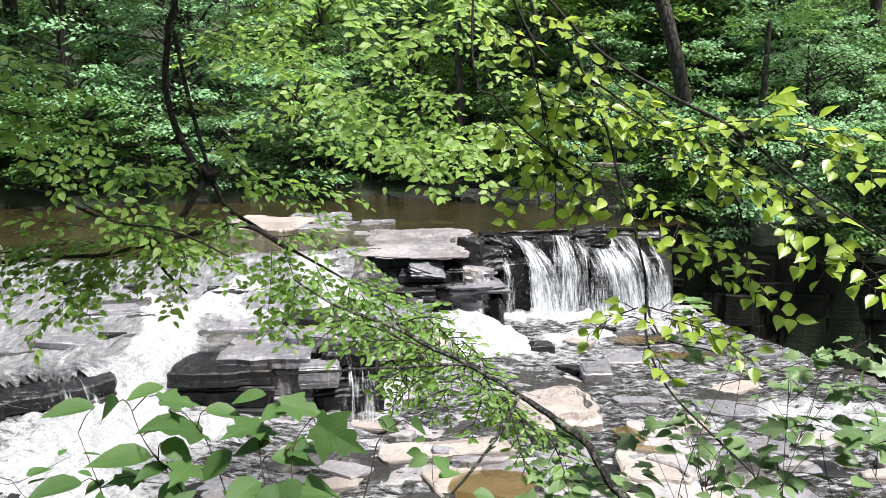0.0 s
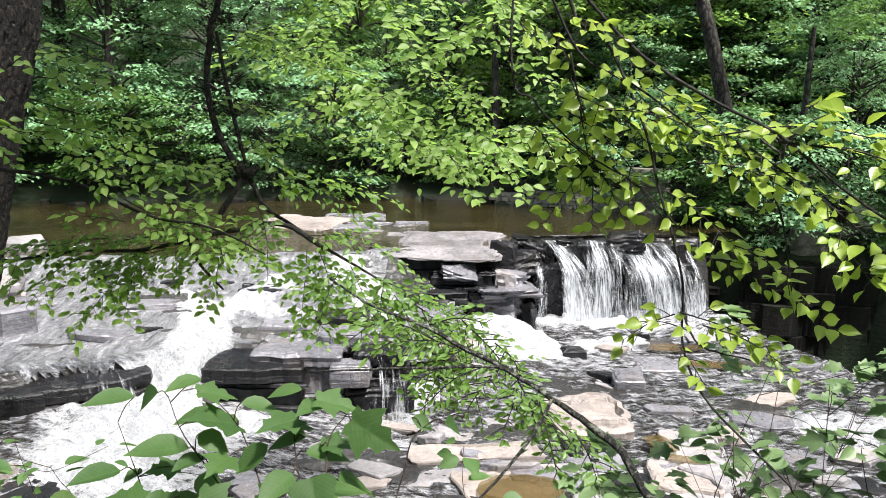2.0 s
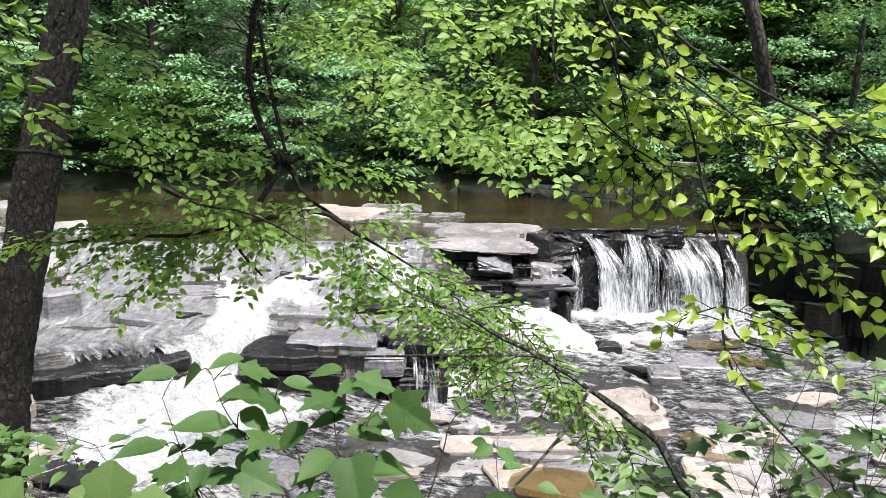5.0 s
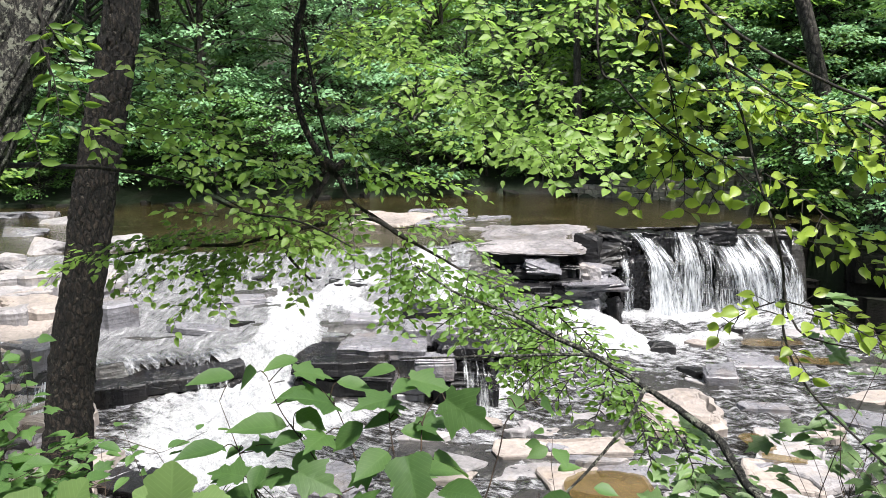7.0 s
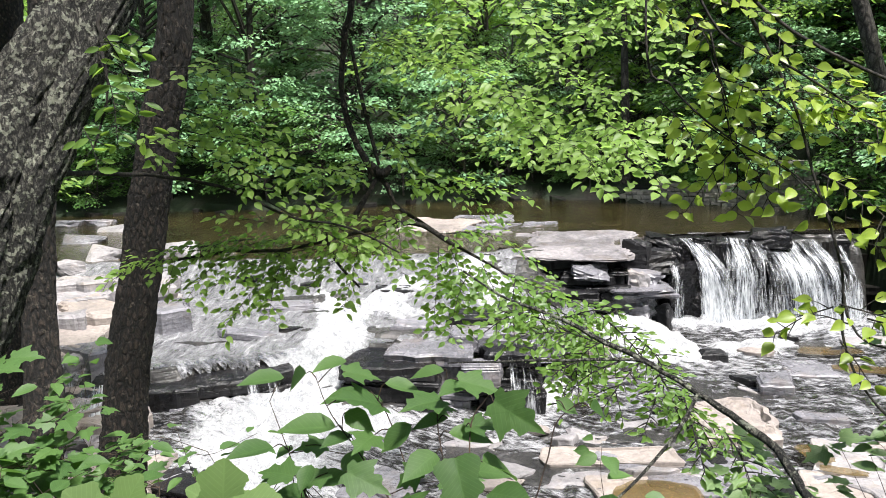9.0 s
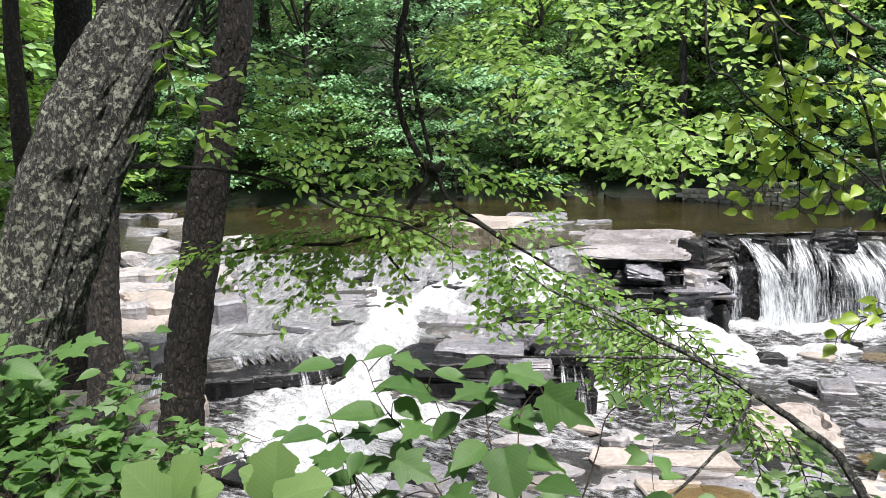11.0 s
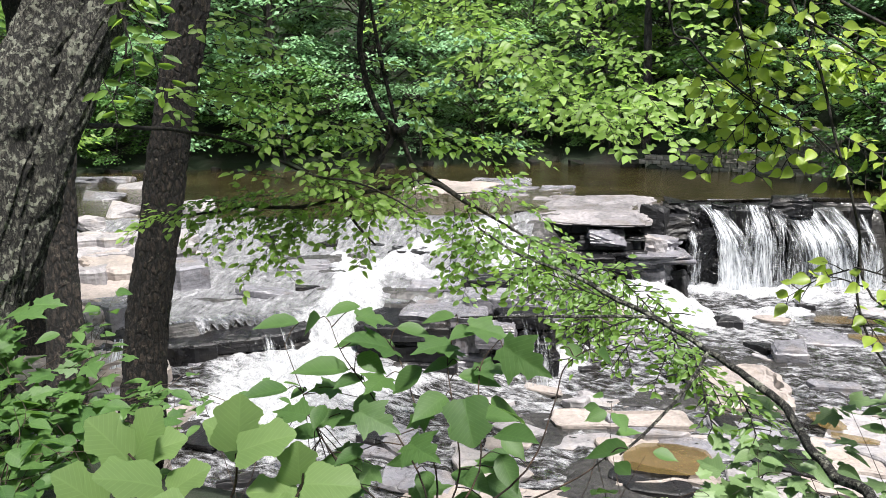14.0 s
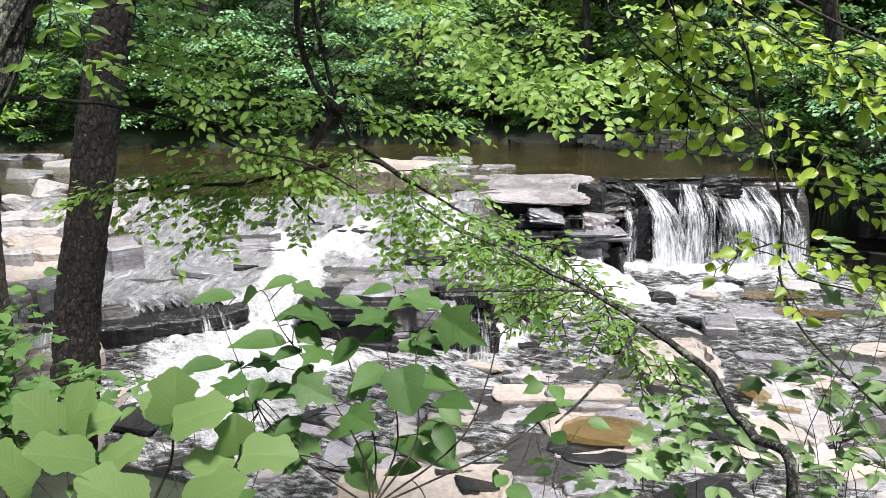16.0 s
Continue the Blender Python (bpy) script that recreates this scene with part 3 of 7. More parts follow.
# ---- rocks ----
def rock(name, at, size, turn, mat, label, seed, layers=3, tilt=(0, 0), group="stream rocks", category="rock", taper=0.86, wild=None):
    """A broken sandstone block: an uneven outline, stacked beds that step back, a weathered top."""
    r = np.random.default_rng(seed)
    corners = r.integers(5, 8)
    ang = np.sort((np.arange(corners) + r.uniform(-0.28, 0.28, corners)) * 2 * np.pi / corners)
    rad = r.uniform(0.8, 1.12, corners)
    a = np.linspace(0, 2 * np.pi, 44, endpoint=False)
    cx, cy = np.cos(ang) * rad, np.sin(ang) * rad
    k = np.searchsorted(ang, a) % corners
    p, q = np.stack([cx[k - 1], cy[k - 1]], -1), np.stack([cx[k], cy[k]], -1)
    d = np.stack([np.cos(a), np.sin(a)], -1)
    e = q - p
    t = (p[:, 0] * e[:, 1] - p[:, 1] * e[:, 0]) / (d[:, 0] * e[:, 1] - d[:, 1] * e[:, 0])
    outline = np.clip(t, 0.35, 1.4)
    rings, zs = [], []
    for layer in range(layers):
        z0, z1 = layer / layers, (layer + 1) / layers
        f = 1 - (1 - taper) * layer / max(layers - 1, 1) + r.uniform(-0.05, 0.06)
        off = r.uniform(-0.05, 0.05, 2)
        for z, g in ((z0 + 0.02, 0.94), (z0 + 0.14 / layers, 1.0), (z1 - 0.2 / layers, 1.0), (z1 - 0.03, 0.95)):
            jag = 1 + 0.10 * (fnoise(a * 2.6 + layer * 7, a * 0 + seed, seed, 3) - 0.5) + 0.05 * (fnoise(a * 9, a * 0 + z * 3, seed + 5, 2) - 0.5)
            rings.append(np.stack([d[:, 0] * outline * f * g * jag + off[0], d[:, 1] * outline * f * g * jag + off[1]], -1))
            zs.append(z)
    top, base = rings[-1], zs[-1]
    for g in (0.93, 0.8, 0.6, 0.4, 0.2, 0.05):
        rings.append(top * g), zs.append(1.0)
    rings, zs = np.array(rings), np.array(zs)
    sx, sy, sz = size
    v = np.empty((*rings.shape[:2], 3))
    v[..., 0], v[..., 1] = rings[..., 0] * sx / 2, rings[..., 1] * sy / 2
    v[..., 2] = (zs[:, None] - 0.0) * sz
    flat = zs >= 0.999
    v[flat, :, 2] += 0.22 * sz * (fnoise(v[flat, :, 0] * 2.2 + seed, v[flat, :, 1] * 2.2, seed, 4) - 0.6)
    v[..., 0] += 0.05 * sx * (fnoise(v[..., 2] * 6, v[..., 1] * 3, seed + 3, 3) - 0.5)
    wild = (0.4 if layers > 2 else 0.9) if wild is None else wild
    # break the regular form: coarse shear, knocked-off corners and small chips
    ux, uy, uz = v[..., 0] / sx * 2, v[..., 1] / sy * 2, v[..., 2] / max(sz, 0.05)
    v[..., 0] += 0.22 * wild * sx * (fnoise(ux * 0.9 + seed, uy * 0.9 + uz * 0.7, seed + 31, 3) - 0.5)
    v[..., 1] += 0.22 * wild * sy * (fnoise(uy * 0.9 - seed, ux * 0.9 + uz * 0.7, seed + 37, 3) - 0.5)
    v[..., 2] += wild * sz * (0.45 * (fnoise(ux * 0.7 + 5, uy * 0.7 + seed, seed + 41, 3) - 0.5) + 0.12 * (ux * r.uniform(-1, 1) + uy * r.uniform(-1, 1))) * np.clip(uz, 0, 1)
    v[..., :2] += 0.02 * (np.stack([fnoise(ux * 6, uz * 5 + uy * 6, seed + 43, 2), fnoise(uy * 6, uz * 5 - ux * 6, seed + 47, 2)], -1) - 0.5) * min(sx, sy)
    m, c = rings.shape[:2]
    i, j = np.arange(m - 1)[:, None] * c, np.arange(c)[None]
    f = np.stack([i + j, i + (j + 1) % c, i + c + (j + 1) % c, i + c + j], -1).reshape(-1, 4)
    ob = child(name, mesh_of(name, v.reshape(-1, 3), f, mat, False))
    ob.matrix_world = pose(*at, tilt[0], tilt[1], turn)
    return tagged(ob, label, category, group)


def boulder(name, at, size, turn, mat, label, seed, tilt=(0, 0), group="", category="boulder", boxy=0.75, beds=3.2):
    """An angular broken block: flat faces of a random hull, with worn edges and a fine rough skin."""
    r = np.random.default_rng(seed)
    bm = bmesh.new()
    for _ in range(22):
        p = r.uniform(-1, 1, 3)
        p = np.sign(p) * np.abs(p) ** (1 - boxy) * np.array([1, 1, 0.95])
        bm.verts.new(Vector(p * r.uniform(0.82, 1.0, 3)) * 0.5)
    hull = bmesh.ops.convex_hull(bm, input=bm.verts[:])
    bmesh.ops.delete(bm, geom=[g for g in hull["geom_interior"] if isinstance(g, bmesh.types.BMVert)], context="VERTS")
    bmesh.ops.dissolve_limit(bm, angle_limit=0.16, verts=bm.verts[:], edges=bm.edges[:])
    bmesh.ops.triangulate(bm, faces=bm.faces[:])
    bmesh.ops.subdivide_edges(bm, edges=bm.edges[:], cuts=3 if beds < 4 else 5, use_grid_fill=True)
    bmesh.ops.smooth_vert(bm, verts=bm.verts[:], factor=0.22, use_axis_x=True, use_axis_y=True, use_axis_z=True)
    v = np.array([w.co[:] for w in bm.verts])
    n = v / (np.linalg.norm(v, axis=1)[:, None] + 1e-6)
    bed_line = np.abs(((v[:, 2] * beds + 0.3 * v[:, 0] + seed * 0.37) % 1) - 0.5)
    push = (0.07 if beds < 4 else 0.2) * (fnoise(v[:, 0] * 4 + seed, v[:, 1] * 4 + v[:, 2] * 5, seed, 4) - 0.5) - 0.05 * (bed_line < 0.02 * beds)
    v = (v + n * push[:, None]) * np.array(size)
    for w, co in zip(bm.verts, v):
        w.co = co
    me = bpy.data.meshes.new(name)
    bm.to_mesh(me), bm.free()
    me.materials.append(mat)
    ob = child(name, me)
    ob.matrix_world = pose(at[0], at[1], at[2] + size[2] * 0.5, tilt[0], tilt[1], turn)
    return tagged(ob, label, category, group)


def ledge(name, p, q, depth, base, top, mat, label, seed, layers=4, group="stream rocks", category="rock", inset=0.16, slope=0.0, worn=0.05, rise=0.3, dome=0.0):
    """Bedded sandstone: front edge from p to q in plan, running back by depth; beds of uneven thickness, some undercut, broken
    along joints; the top weathered back in thin steps. slope: rise of the top towards its back; dome: how far it falls to its edge."""
    r = np.random.default_rng(seed)
    p, q = np.array(p, float), np.array(q, float)
    wide_ = np.linalg.norm(q - p)
    u = (q - p) / wide_
    n = np.array([-u[1], u[0]])
    c = (p + q) / 2 + n * depth / 2
    jit = lambda s: r.uniform(-s, s, 2) * min(wide_, depth)
    corners = [p + jit(0.08), (p + q) / 2 + u * wide_ * r.uniform(-0.2, 0.2) - n * depth * r.uniform(-0.08, 0.1), q + jit(0.08), q + n * depth * r.uniform(0.4, 0.6) + u * wide_ * r.uniform(-0.08, 0.06), q + n * depth + jit(0.14), (p + q) / 2 + n * depth * r.uniform(0.9, 1.12), p + n * depth + jit(0.14), p + n * depth * r.uniform(0.4, 0.6) + u * wide_ * r.uniform(-0.06, 0.08)]
    k = len(corners)
    m = int(np.clip(28 * (wide_ + depth), 56, 150))
    loop = np.array(corners + corners[:1])
    length = np.r_[0, np.cumsum(np.linalg.norm(np.diff(loop, axis=0), axis=1))]
    s = np.linspace(0, length[-1], m, endpoint=False)
    ring = np.stack([np.interp(s, length, loop[:, 0]), np.interp(s, length, loop[:, 1])], 1) - c
    ring = 0.5 * ring + 0.25 * (np.roll(ring, 1, 0) + np.roll(ring, -1, 0))
    out = ring / (np.linalg.norm(ring, axis=1)[:, None] + 1e-9)
    size = min(wide_, depth)
    high = top - base
    thick = r.uniform(0.35, 1.0, layers) ** 2.2
    cuts = np.r_[0, np.cumsum(thick) / thick.sum()][::-1]
    rings, zs = [], []
    for j in range(layers):
        z1, z0 = base + high * cuts[j], base + high * cuts[j + 1]
        f = fnoise(s * 1.3 + 31 * j, s * 0 + seed, seed + j, 3)
        joint = np.round(fnoise(s * 2.6 + 11 * j, s * 0 + 3 * seed, seed + 60 + j, 2) * 5) / 5  # blocks broken back along joints
        back = inset * size * (1.5 * (f - 0.5) + 1.1 * (joint - 0.5) + (r.uniform(-0.25, 0.55) if j else 0.1))
        fine = worn * 0.6 * (fnoise(s * 7, s * 0 + j * 5, seed + 90, 3) - 0.5)
        e = min(0.012 + 0.2 * worn, 0.3 * (z1 - z0))
        for z, more in ((z1 - 0.15 * e, worn * 0.5), (z1 - e, 0.0), ((z1 + z0) / 2, r.uniform(-0.015, 0.02)), (z0 + e * 0.8, r.uniform(-0.02, 0.03)), (z0 + 0.2 * e, worn * 0.7)):
            rings.append(ring - out * (back + fine + more)[:, None])
            zs.append(np.full(m, z) + 0.014 * (fnoise(s * 4, s * 0 + z * 9, seed + 17, 2) - 0.5))
    rings, zs = rings[::-1], zs[::-1]
    edge = rings[-1]
    steps = (0.985, 0.965, 0.945, 0.92, 0.9, 0.875, 0.85, 0.82, 0.79, 0.755, 0.72, 0.68, 0.63, 0.58, 0.52, 0.46, 0.38, 0.3, 0.22, 0.14, 0.06, 0.001)
    for g in steps:
        xy = edge * g
        h = fnoise((xy[:, 0] + c[0]) * 1.1 + seed, (xy[:, 1] + c[1]) * 1.6, seed + 23, 4)
        terrace = np.floor(h * 9) / 9 + smooth(0.7, 1.0, (h * 9) % 1) / 9
        zs.append(zs[len(zs) - 1] * 0 + top + smooth(1.0, 0.9, np.full(m, g)) * (rise * min(0.5, 0.25 + high) * (terrace - 0.5)) + 0.012 * (fnoise(xy[:, 0] * 9, xy[:, 1] * 9, seed + 5, 2) - 0.5))
        rings.append(xy)
    rings, zs = np.array(rings), np.array(zs)
    if dome:
        near = np.r_[np.ones(len(zs) - len(steps)), steps][:, None] * np.ones(m)
        fall = dome * (near**5 + 0.25 * (fnoise(rings[..., 0] * 1.4, rings[..., 1] * 1.4, seed + 71, 3) - 0.5) * near**2)
        bedding = 0.034
        fall = (np.floor(fall / bedding) + smooth(0.55, 1.0, (fall / bedding) % 1)) * bedding
        zs = zs - fall * np.clip((zs - base) / (0.5 * high), 0, 1)
    zs = zs + slope * (rings @ n) * smooth(base, top, zs)
    v = np.concatenate([rings, zs[..., None]], -1)
    v[..., 2] -= base
    a, b = np.arange(len(rings) - 1)[:, None] * m, np.arange(m)[None]
    faces = np.stack([a + b, a + (b + 1) % m, a + m + (b + 1) % m, a + m + b], -1).reshape(-1, 4)
    ob = child(name, mesh_of(name, v.reshape(-1, 3), faces, mat, False))
    ob.location = (c[0], c[1], base)
    return tagged(ob, label, category, group)


PALE_L = "pale weathered sandstone boulder beside the pool"
# boulders of the left bank, from the pool down to the stream
for k, (p, q, depth, base, top, mat) in enumerate([
    ((-15.74, 17.96), (-14.85, 18.20), 0.6, -0.2, 0.16, GREY), ((-14.73, 18.22), (-13.95, 18.45), 0.6, -0.2, 0.13, GREY), ((-13.45, 16.89), (-12.59, 17.23), 0.8, -0.2, 0.10, DRY), ((-12.94, 15.01), (-12.05, 15.51), 0.7, -0.2, 0.14, GREY),
    ((-10.85, 13.04), (-10.02, 13.39), 0.8, -0.25, 0.26, DRY), ((-9.41, 13.58), (-8.60, 13.90), 0.6, -0.25, 0.23, DRY), ((-10.74, 12.2), (-10.3, 12.5), 0.5, -0.25, 0.10, DRY), ((-8.2, 14.2), (-7.9, 14.3), 0.3, -0.25, 0.06, GREY)]):
    boulder("boulder", ((p[0] + q[0]) / 2, (p[1] + q[1]) / 2 + 0.3, base), (1.15 * math.dist(p, q), depth * 1.1, (top - base) * 1.15), math.degrees(math.atan2(q[1] - p[1], q[0] - p[0])), mat, PALE_L, 100 + k, (3 * (k % 3) - 3, 5 - 4 * (k % 3)), "pool boulders", "boulder", 0.62)
for k, (p, q, depth, base, top, mat) in enumerate([
    ((-9.36, 10.60), (-8.42, 11.32), 1.1, -0.35, 0.06, DRY), ((-9.37, 9.76), (-8.11, 10.63), 1.0, -0.5, -0.06, DRY), ((-8.26, 9.71), (-7.80, 10.35), 1.0, -0.8, -0.14, TAN), ((-8.60, 9.35), (-7.95, 9.80), 0.9, -0.8, -0.19, DRY),
    ((-9.28, 8.92), (-8.43, 9.55), 0.9, -0.9, -0.24, DRY), ((-8.17, 8.93), (-7.36, 9.40), 1.1, -1.2, -0.41, TAN), ((-8.66, 8.17), (-8.03, 8.58), 1.0, -1.4, -0.70, DRY), ((-7.69, 8.34), (-6.99, 8.79), 1.0, -1.4, -0.72, DRY),
    ((-7.82, 7.06), (-6.01, 7.80), 1.4, -1.9, -0.92, TAN), ((-7.07, 8.62), (-6.66, 9.23), 0.9, -1.3, -0.42, GREY), ((-5.99, 6.23), (-4.83, 6.44), 1.1, -2.0, -1.25, TAN), ((-7.88, 10.81), (-7.23, 11.30), 0.9, -0.5, 0.02, DRY),
    ((-7.3, 10.2), (-6.7, 10.5), 0.9, -0.8, -0.22, GREY), ((-10.6, 10.2), (-9.5, 10.6), 1.2, -0.4, 0.05, DRY), ((-10.3, 9.2), (-9.3, 9.6), 1.2, -0.7, -0.1, TAN), ((-6.6, 7.0), (-5.6, 7.3), 0.9, -1.95, -1.3, DRY)]):
    ledge("boulder", p, q, depth, base, top, mat, "pale tan sandstone block heaped on the near bank", 130 + k, 1 + k % 2, "bank blocks", "boulder", 0.3, 0.10 * (k % 3) - 0.05, 0.10)

rl = np.random.default_rng(31)
for k in range(46):
    t = rl.uniform(0, 1)
    x, y = -10.3 + 5.0 * t + rl.normal(0, 0.7), 11.4 - 5.0 * t + rl.normal(0, 0.6)
    if x > -5.7 or y > edge_pool(x) + 2 or (y > 8.4 and x > -6.6):
        continue
    w = rl.uniform(0.3, 0.7)
    z = max(float(bed(np.array([x]), np.array([y]))[0]), -1.75) + 0.12 * rl.random()
    boulder("boulder", (x, y, z - 0.05), (w, w * rl.uniform(0.6, 0.9), w * rl.uniform(0.35, 0.6)), rl.uniform(0, 180), (DRY, TAN, DRY, GREY)[k % 4], "broken pale sandstone block among the bank rocks", 800 + k, (rl.normal(0, 9), rl.normal(0, 9)), "bank blocks", "boulder", 0.8)

# the long flat ledge at the pool's brim and the beds under its broken end
LEDGE = "flat pale sandstone ledge at the brim of the pool"
STACK = "wet dark bedded rock under the brim ledge"
BEDS = "brim ledges"
ledge("flat_rock", (-2.1, 14.7), (0.38, 14.5), 3.0, -0.11, 0.045, BRIM, LEDGE, 201, 2, BEDS, "ledge", 0.07, 0.03, 0.05, 0.35, 0.12)
ledge("flat_rock", (-3.1, 16.6), (-1.5, 16.5), 1.4, -0.3, -0.01, BRIM, LEDGE, 202, 2, BEDS, "ledge", 0.14, 0.02)
ledge("flat_rock", (-5.6, 17.7), (-3.7, 17.1), 1.9, -0.25, 0.07, TAN, LEDGE, 203, 2, BEDS, "ledge", 0.16, 0.02)
ledge("flat_rock", (-3.9, 17.6), (-2.2, 17.7), 1.1, -0.25, 0.02, GREY, LEDGE, 204, 2, BEDS, "ledge", 0.2, 0.02)
ledge("flat_rock", (-4.1, 19.2), (-2.4, 19.3), 1.1, -0.25, 0.03, GREY, LEDGE, 205, 2, BEDS, "ledge", 0.2, 0.02)
ledge("flat_rock", (-2.2, 18.4), (-1.3, 18.5), 0.7, -0.25, 0.01, GREY, LEDGE, 206, 2, BEDS, "ledge", 0.2, 0.02)
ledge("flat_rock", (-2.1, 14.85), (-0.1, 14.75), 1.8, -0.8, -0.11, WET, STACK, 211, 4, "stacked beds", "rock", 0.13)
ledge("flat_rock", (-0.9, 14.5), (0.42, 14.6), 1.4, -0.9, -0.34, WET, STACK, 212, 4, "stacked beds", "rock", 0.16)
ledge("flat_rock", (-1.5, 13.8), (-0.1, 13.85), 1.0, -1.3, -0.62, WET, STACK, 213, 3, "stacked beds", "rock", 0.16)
boulder("flat_rock", (0.52, 14.85, -1.0), (0.50, 0.5, 0.72), 14, DRY, "pale upright block below the ledge", 215, (0, 8), "stacked beds", "rock", 0.6, 5.0)
for k, (x, y, z, sx, sy, sz, mat, boxy) in enumerate([
    (0.56, 15.70, -0.61, 0.63, 0.55, 0.82, WET, 0.75), (1.16, 16.40, -0.55, 0.95, 0.72, 0.73, WET, 0.6), (1.02, 15.88, -0.75, 0.91, 0.69, 0.72, WET, 0.55),
    (1.51, 16.22, -1.52, 0.86, 0.65, 1.21, WET, 0.5), (2.06, 16.64, -0.65, 0.58, 0.55, 0.78, WET, 0.4), (3.42, 17.05, -0.39, 1.05, 0.65, 0.60, WET, 0.45),
    (0.52, 15.16, -0.84, 1.30, 0.99, 0.49, GREY, 0.55), (0.57, 14.80, -0.85, 1.43, 1.09, 0.23, GREY, 0.85), (0.41, 14.81, -1.35, 1.14, 0.87, 0.60, GREY, 0.6),
    (1.01, 15.09, -1.76, 0.60, 0.55, 0.71, WET, 0.6), (-0.33, 14.55, -0.51, 0.81, 0.61, 0.34, GREY, 0.85), (1.64, 16.42, -1.96, 0.69, 0.55, 0.93, WET, 0.6)]):
    boulder("flat_rock", (x, y, z), (sx, sy, sz), 9 * (k % 4) - 12, mat, "rounded black block beside the waterfall" if mat is WET else "grey rounded slab below the brim ledge", 720 + k, (3 * (k % 3) - 3, 4 - 4 * (k % 3)), "stacked beds", "rock", boxy, 5.0)

# black wall behind the fall, its lip broken and rounded
FALL = "black wet rock face behind the waterfall"
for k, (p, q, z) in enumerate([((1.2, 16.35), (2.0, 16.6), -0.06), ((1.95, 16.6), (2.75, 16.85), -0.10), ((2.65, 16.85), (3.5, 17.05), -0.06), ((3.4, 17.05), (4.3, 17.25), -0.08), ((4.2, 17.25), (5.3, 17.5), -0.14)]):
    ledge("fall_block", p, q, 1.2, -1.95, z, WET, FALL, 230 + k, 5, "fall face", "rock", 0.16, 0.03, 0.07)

# the shelf's broken front and the dark block beside the chute
SHELF = "black dripping front of the stone shelf"
BLOCK = "black angular block beside the white chute"
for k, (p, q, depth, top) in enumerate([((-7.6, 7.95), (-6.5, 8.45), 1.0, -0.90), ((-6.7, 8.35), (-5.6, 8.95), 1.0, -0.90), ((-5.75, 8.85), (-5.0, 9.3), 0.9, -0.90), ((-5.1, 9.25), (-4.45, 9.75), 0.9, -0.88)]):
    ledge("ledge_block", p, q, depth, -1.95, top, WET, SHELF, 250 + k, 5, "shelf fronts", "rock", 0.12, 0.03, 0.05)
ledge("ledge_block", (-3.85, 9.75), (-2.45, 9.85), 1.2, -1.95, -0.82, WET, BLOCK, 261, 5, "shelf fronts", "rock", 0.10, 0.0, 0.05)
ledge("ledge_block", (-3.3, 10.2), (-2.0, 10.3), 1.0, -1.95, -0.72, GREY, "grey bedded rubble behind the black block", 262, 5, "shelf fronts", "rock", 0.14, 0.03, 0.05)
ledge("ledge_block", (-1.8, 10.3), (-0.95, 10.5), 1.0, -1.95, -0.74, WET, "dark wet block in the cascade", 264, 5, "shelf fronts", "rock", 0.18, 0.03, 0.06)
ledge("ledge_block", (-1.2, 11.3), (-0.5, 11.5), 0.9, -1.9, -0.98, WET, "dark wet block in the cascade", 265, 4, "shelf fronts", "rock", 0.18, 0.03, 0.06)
for k, (x, y, w, d, top, mat) in enumerate([(-2.35, 10.75, 0.7, 0.45, -0.58, GREY), (-1.75, 10.95, 0.6, 0.4, -0.58, GREY), (-2.05, 10.1, 0.55, 0.35, -0.83, GREY), (-3.4, 11.1, 0.8, 0.4, -0.56, GREY), (-2.6, 11.5, 0.9, 0.5, -0.5, WET), (-1.9, 12.2, 0.6, 0.4, -0.52, WET), (-1.2, 11.0, 0.5, 0.35, -0.72, GREY), (-6.4, 13.0, 1.0, 0.4, -0.34, WET), (-5.3, 13.0, 0.9, 0.35, -0.34, WET), (-4.3, 12.7, 0.8, 0.4, -0.36, WET)]):
    ledge("rock_block", (x, y), (x + w, y + 0.08), d, top - 0.35, top, mat, "broken slab lying on the shelf's black front", 700 + k, 2, "shelf fronts", "rock", 0.2, 0.05)

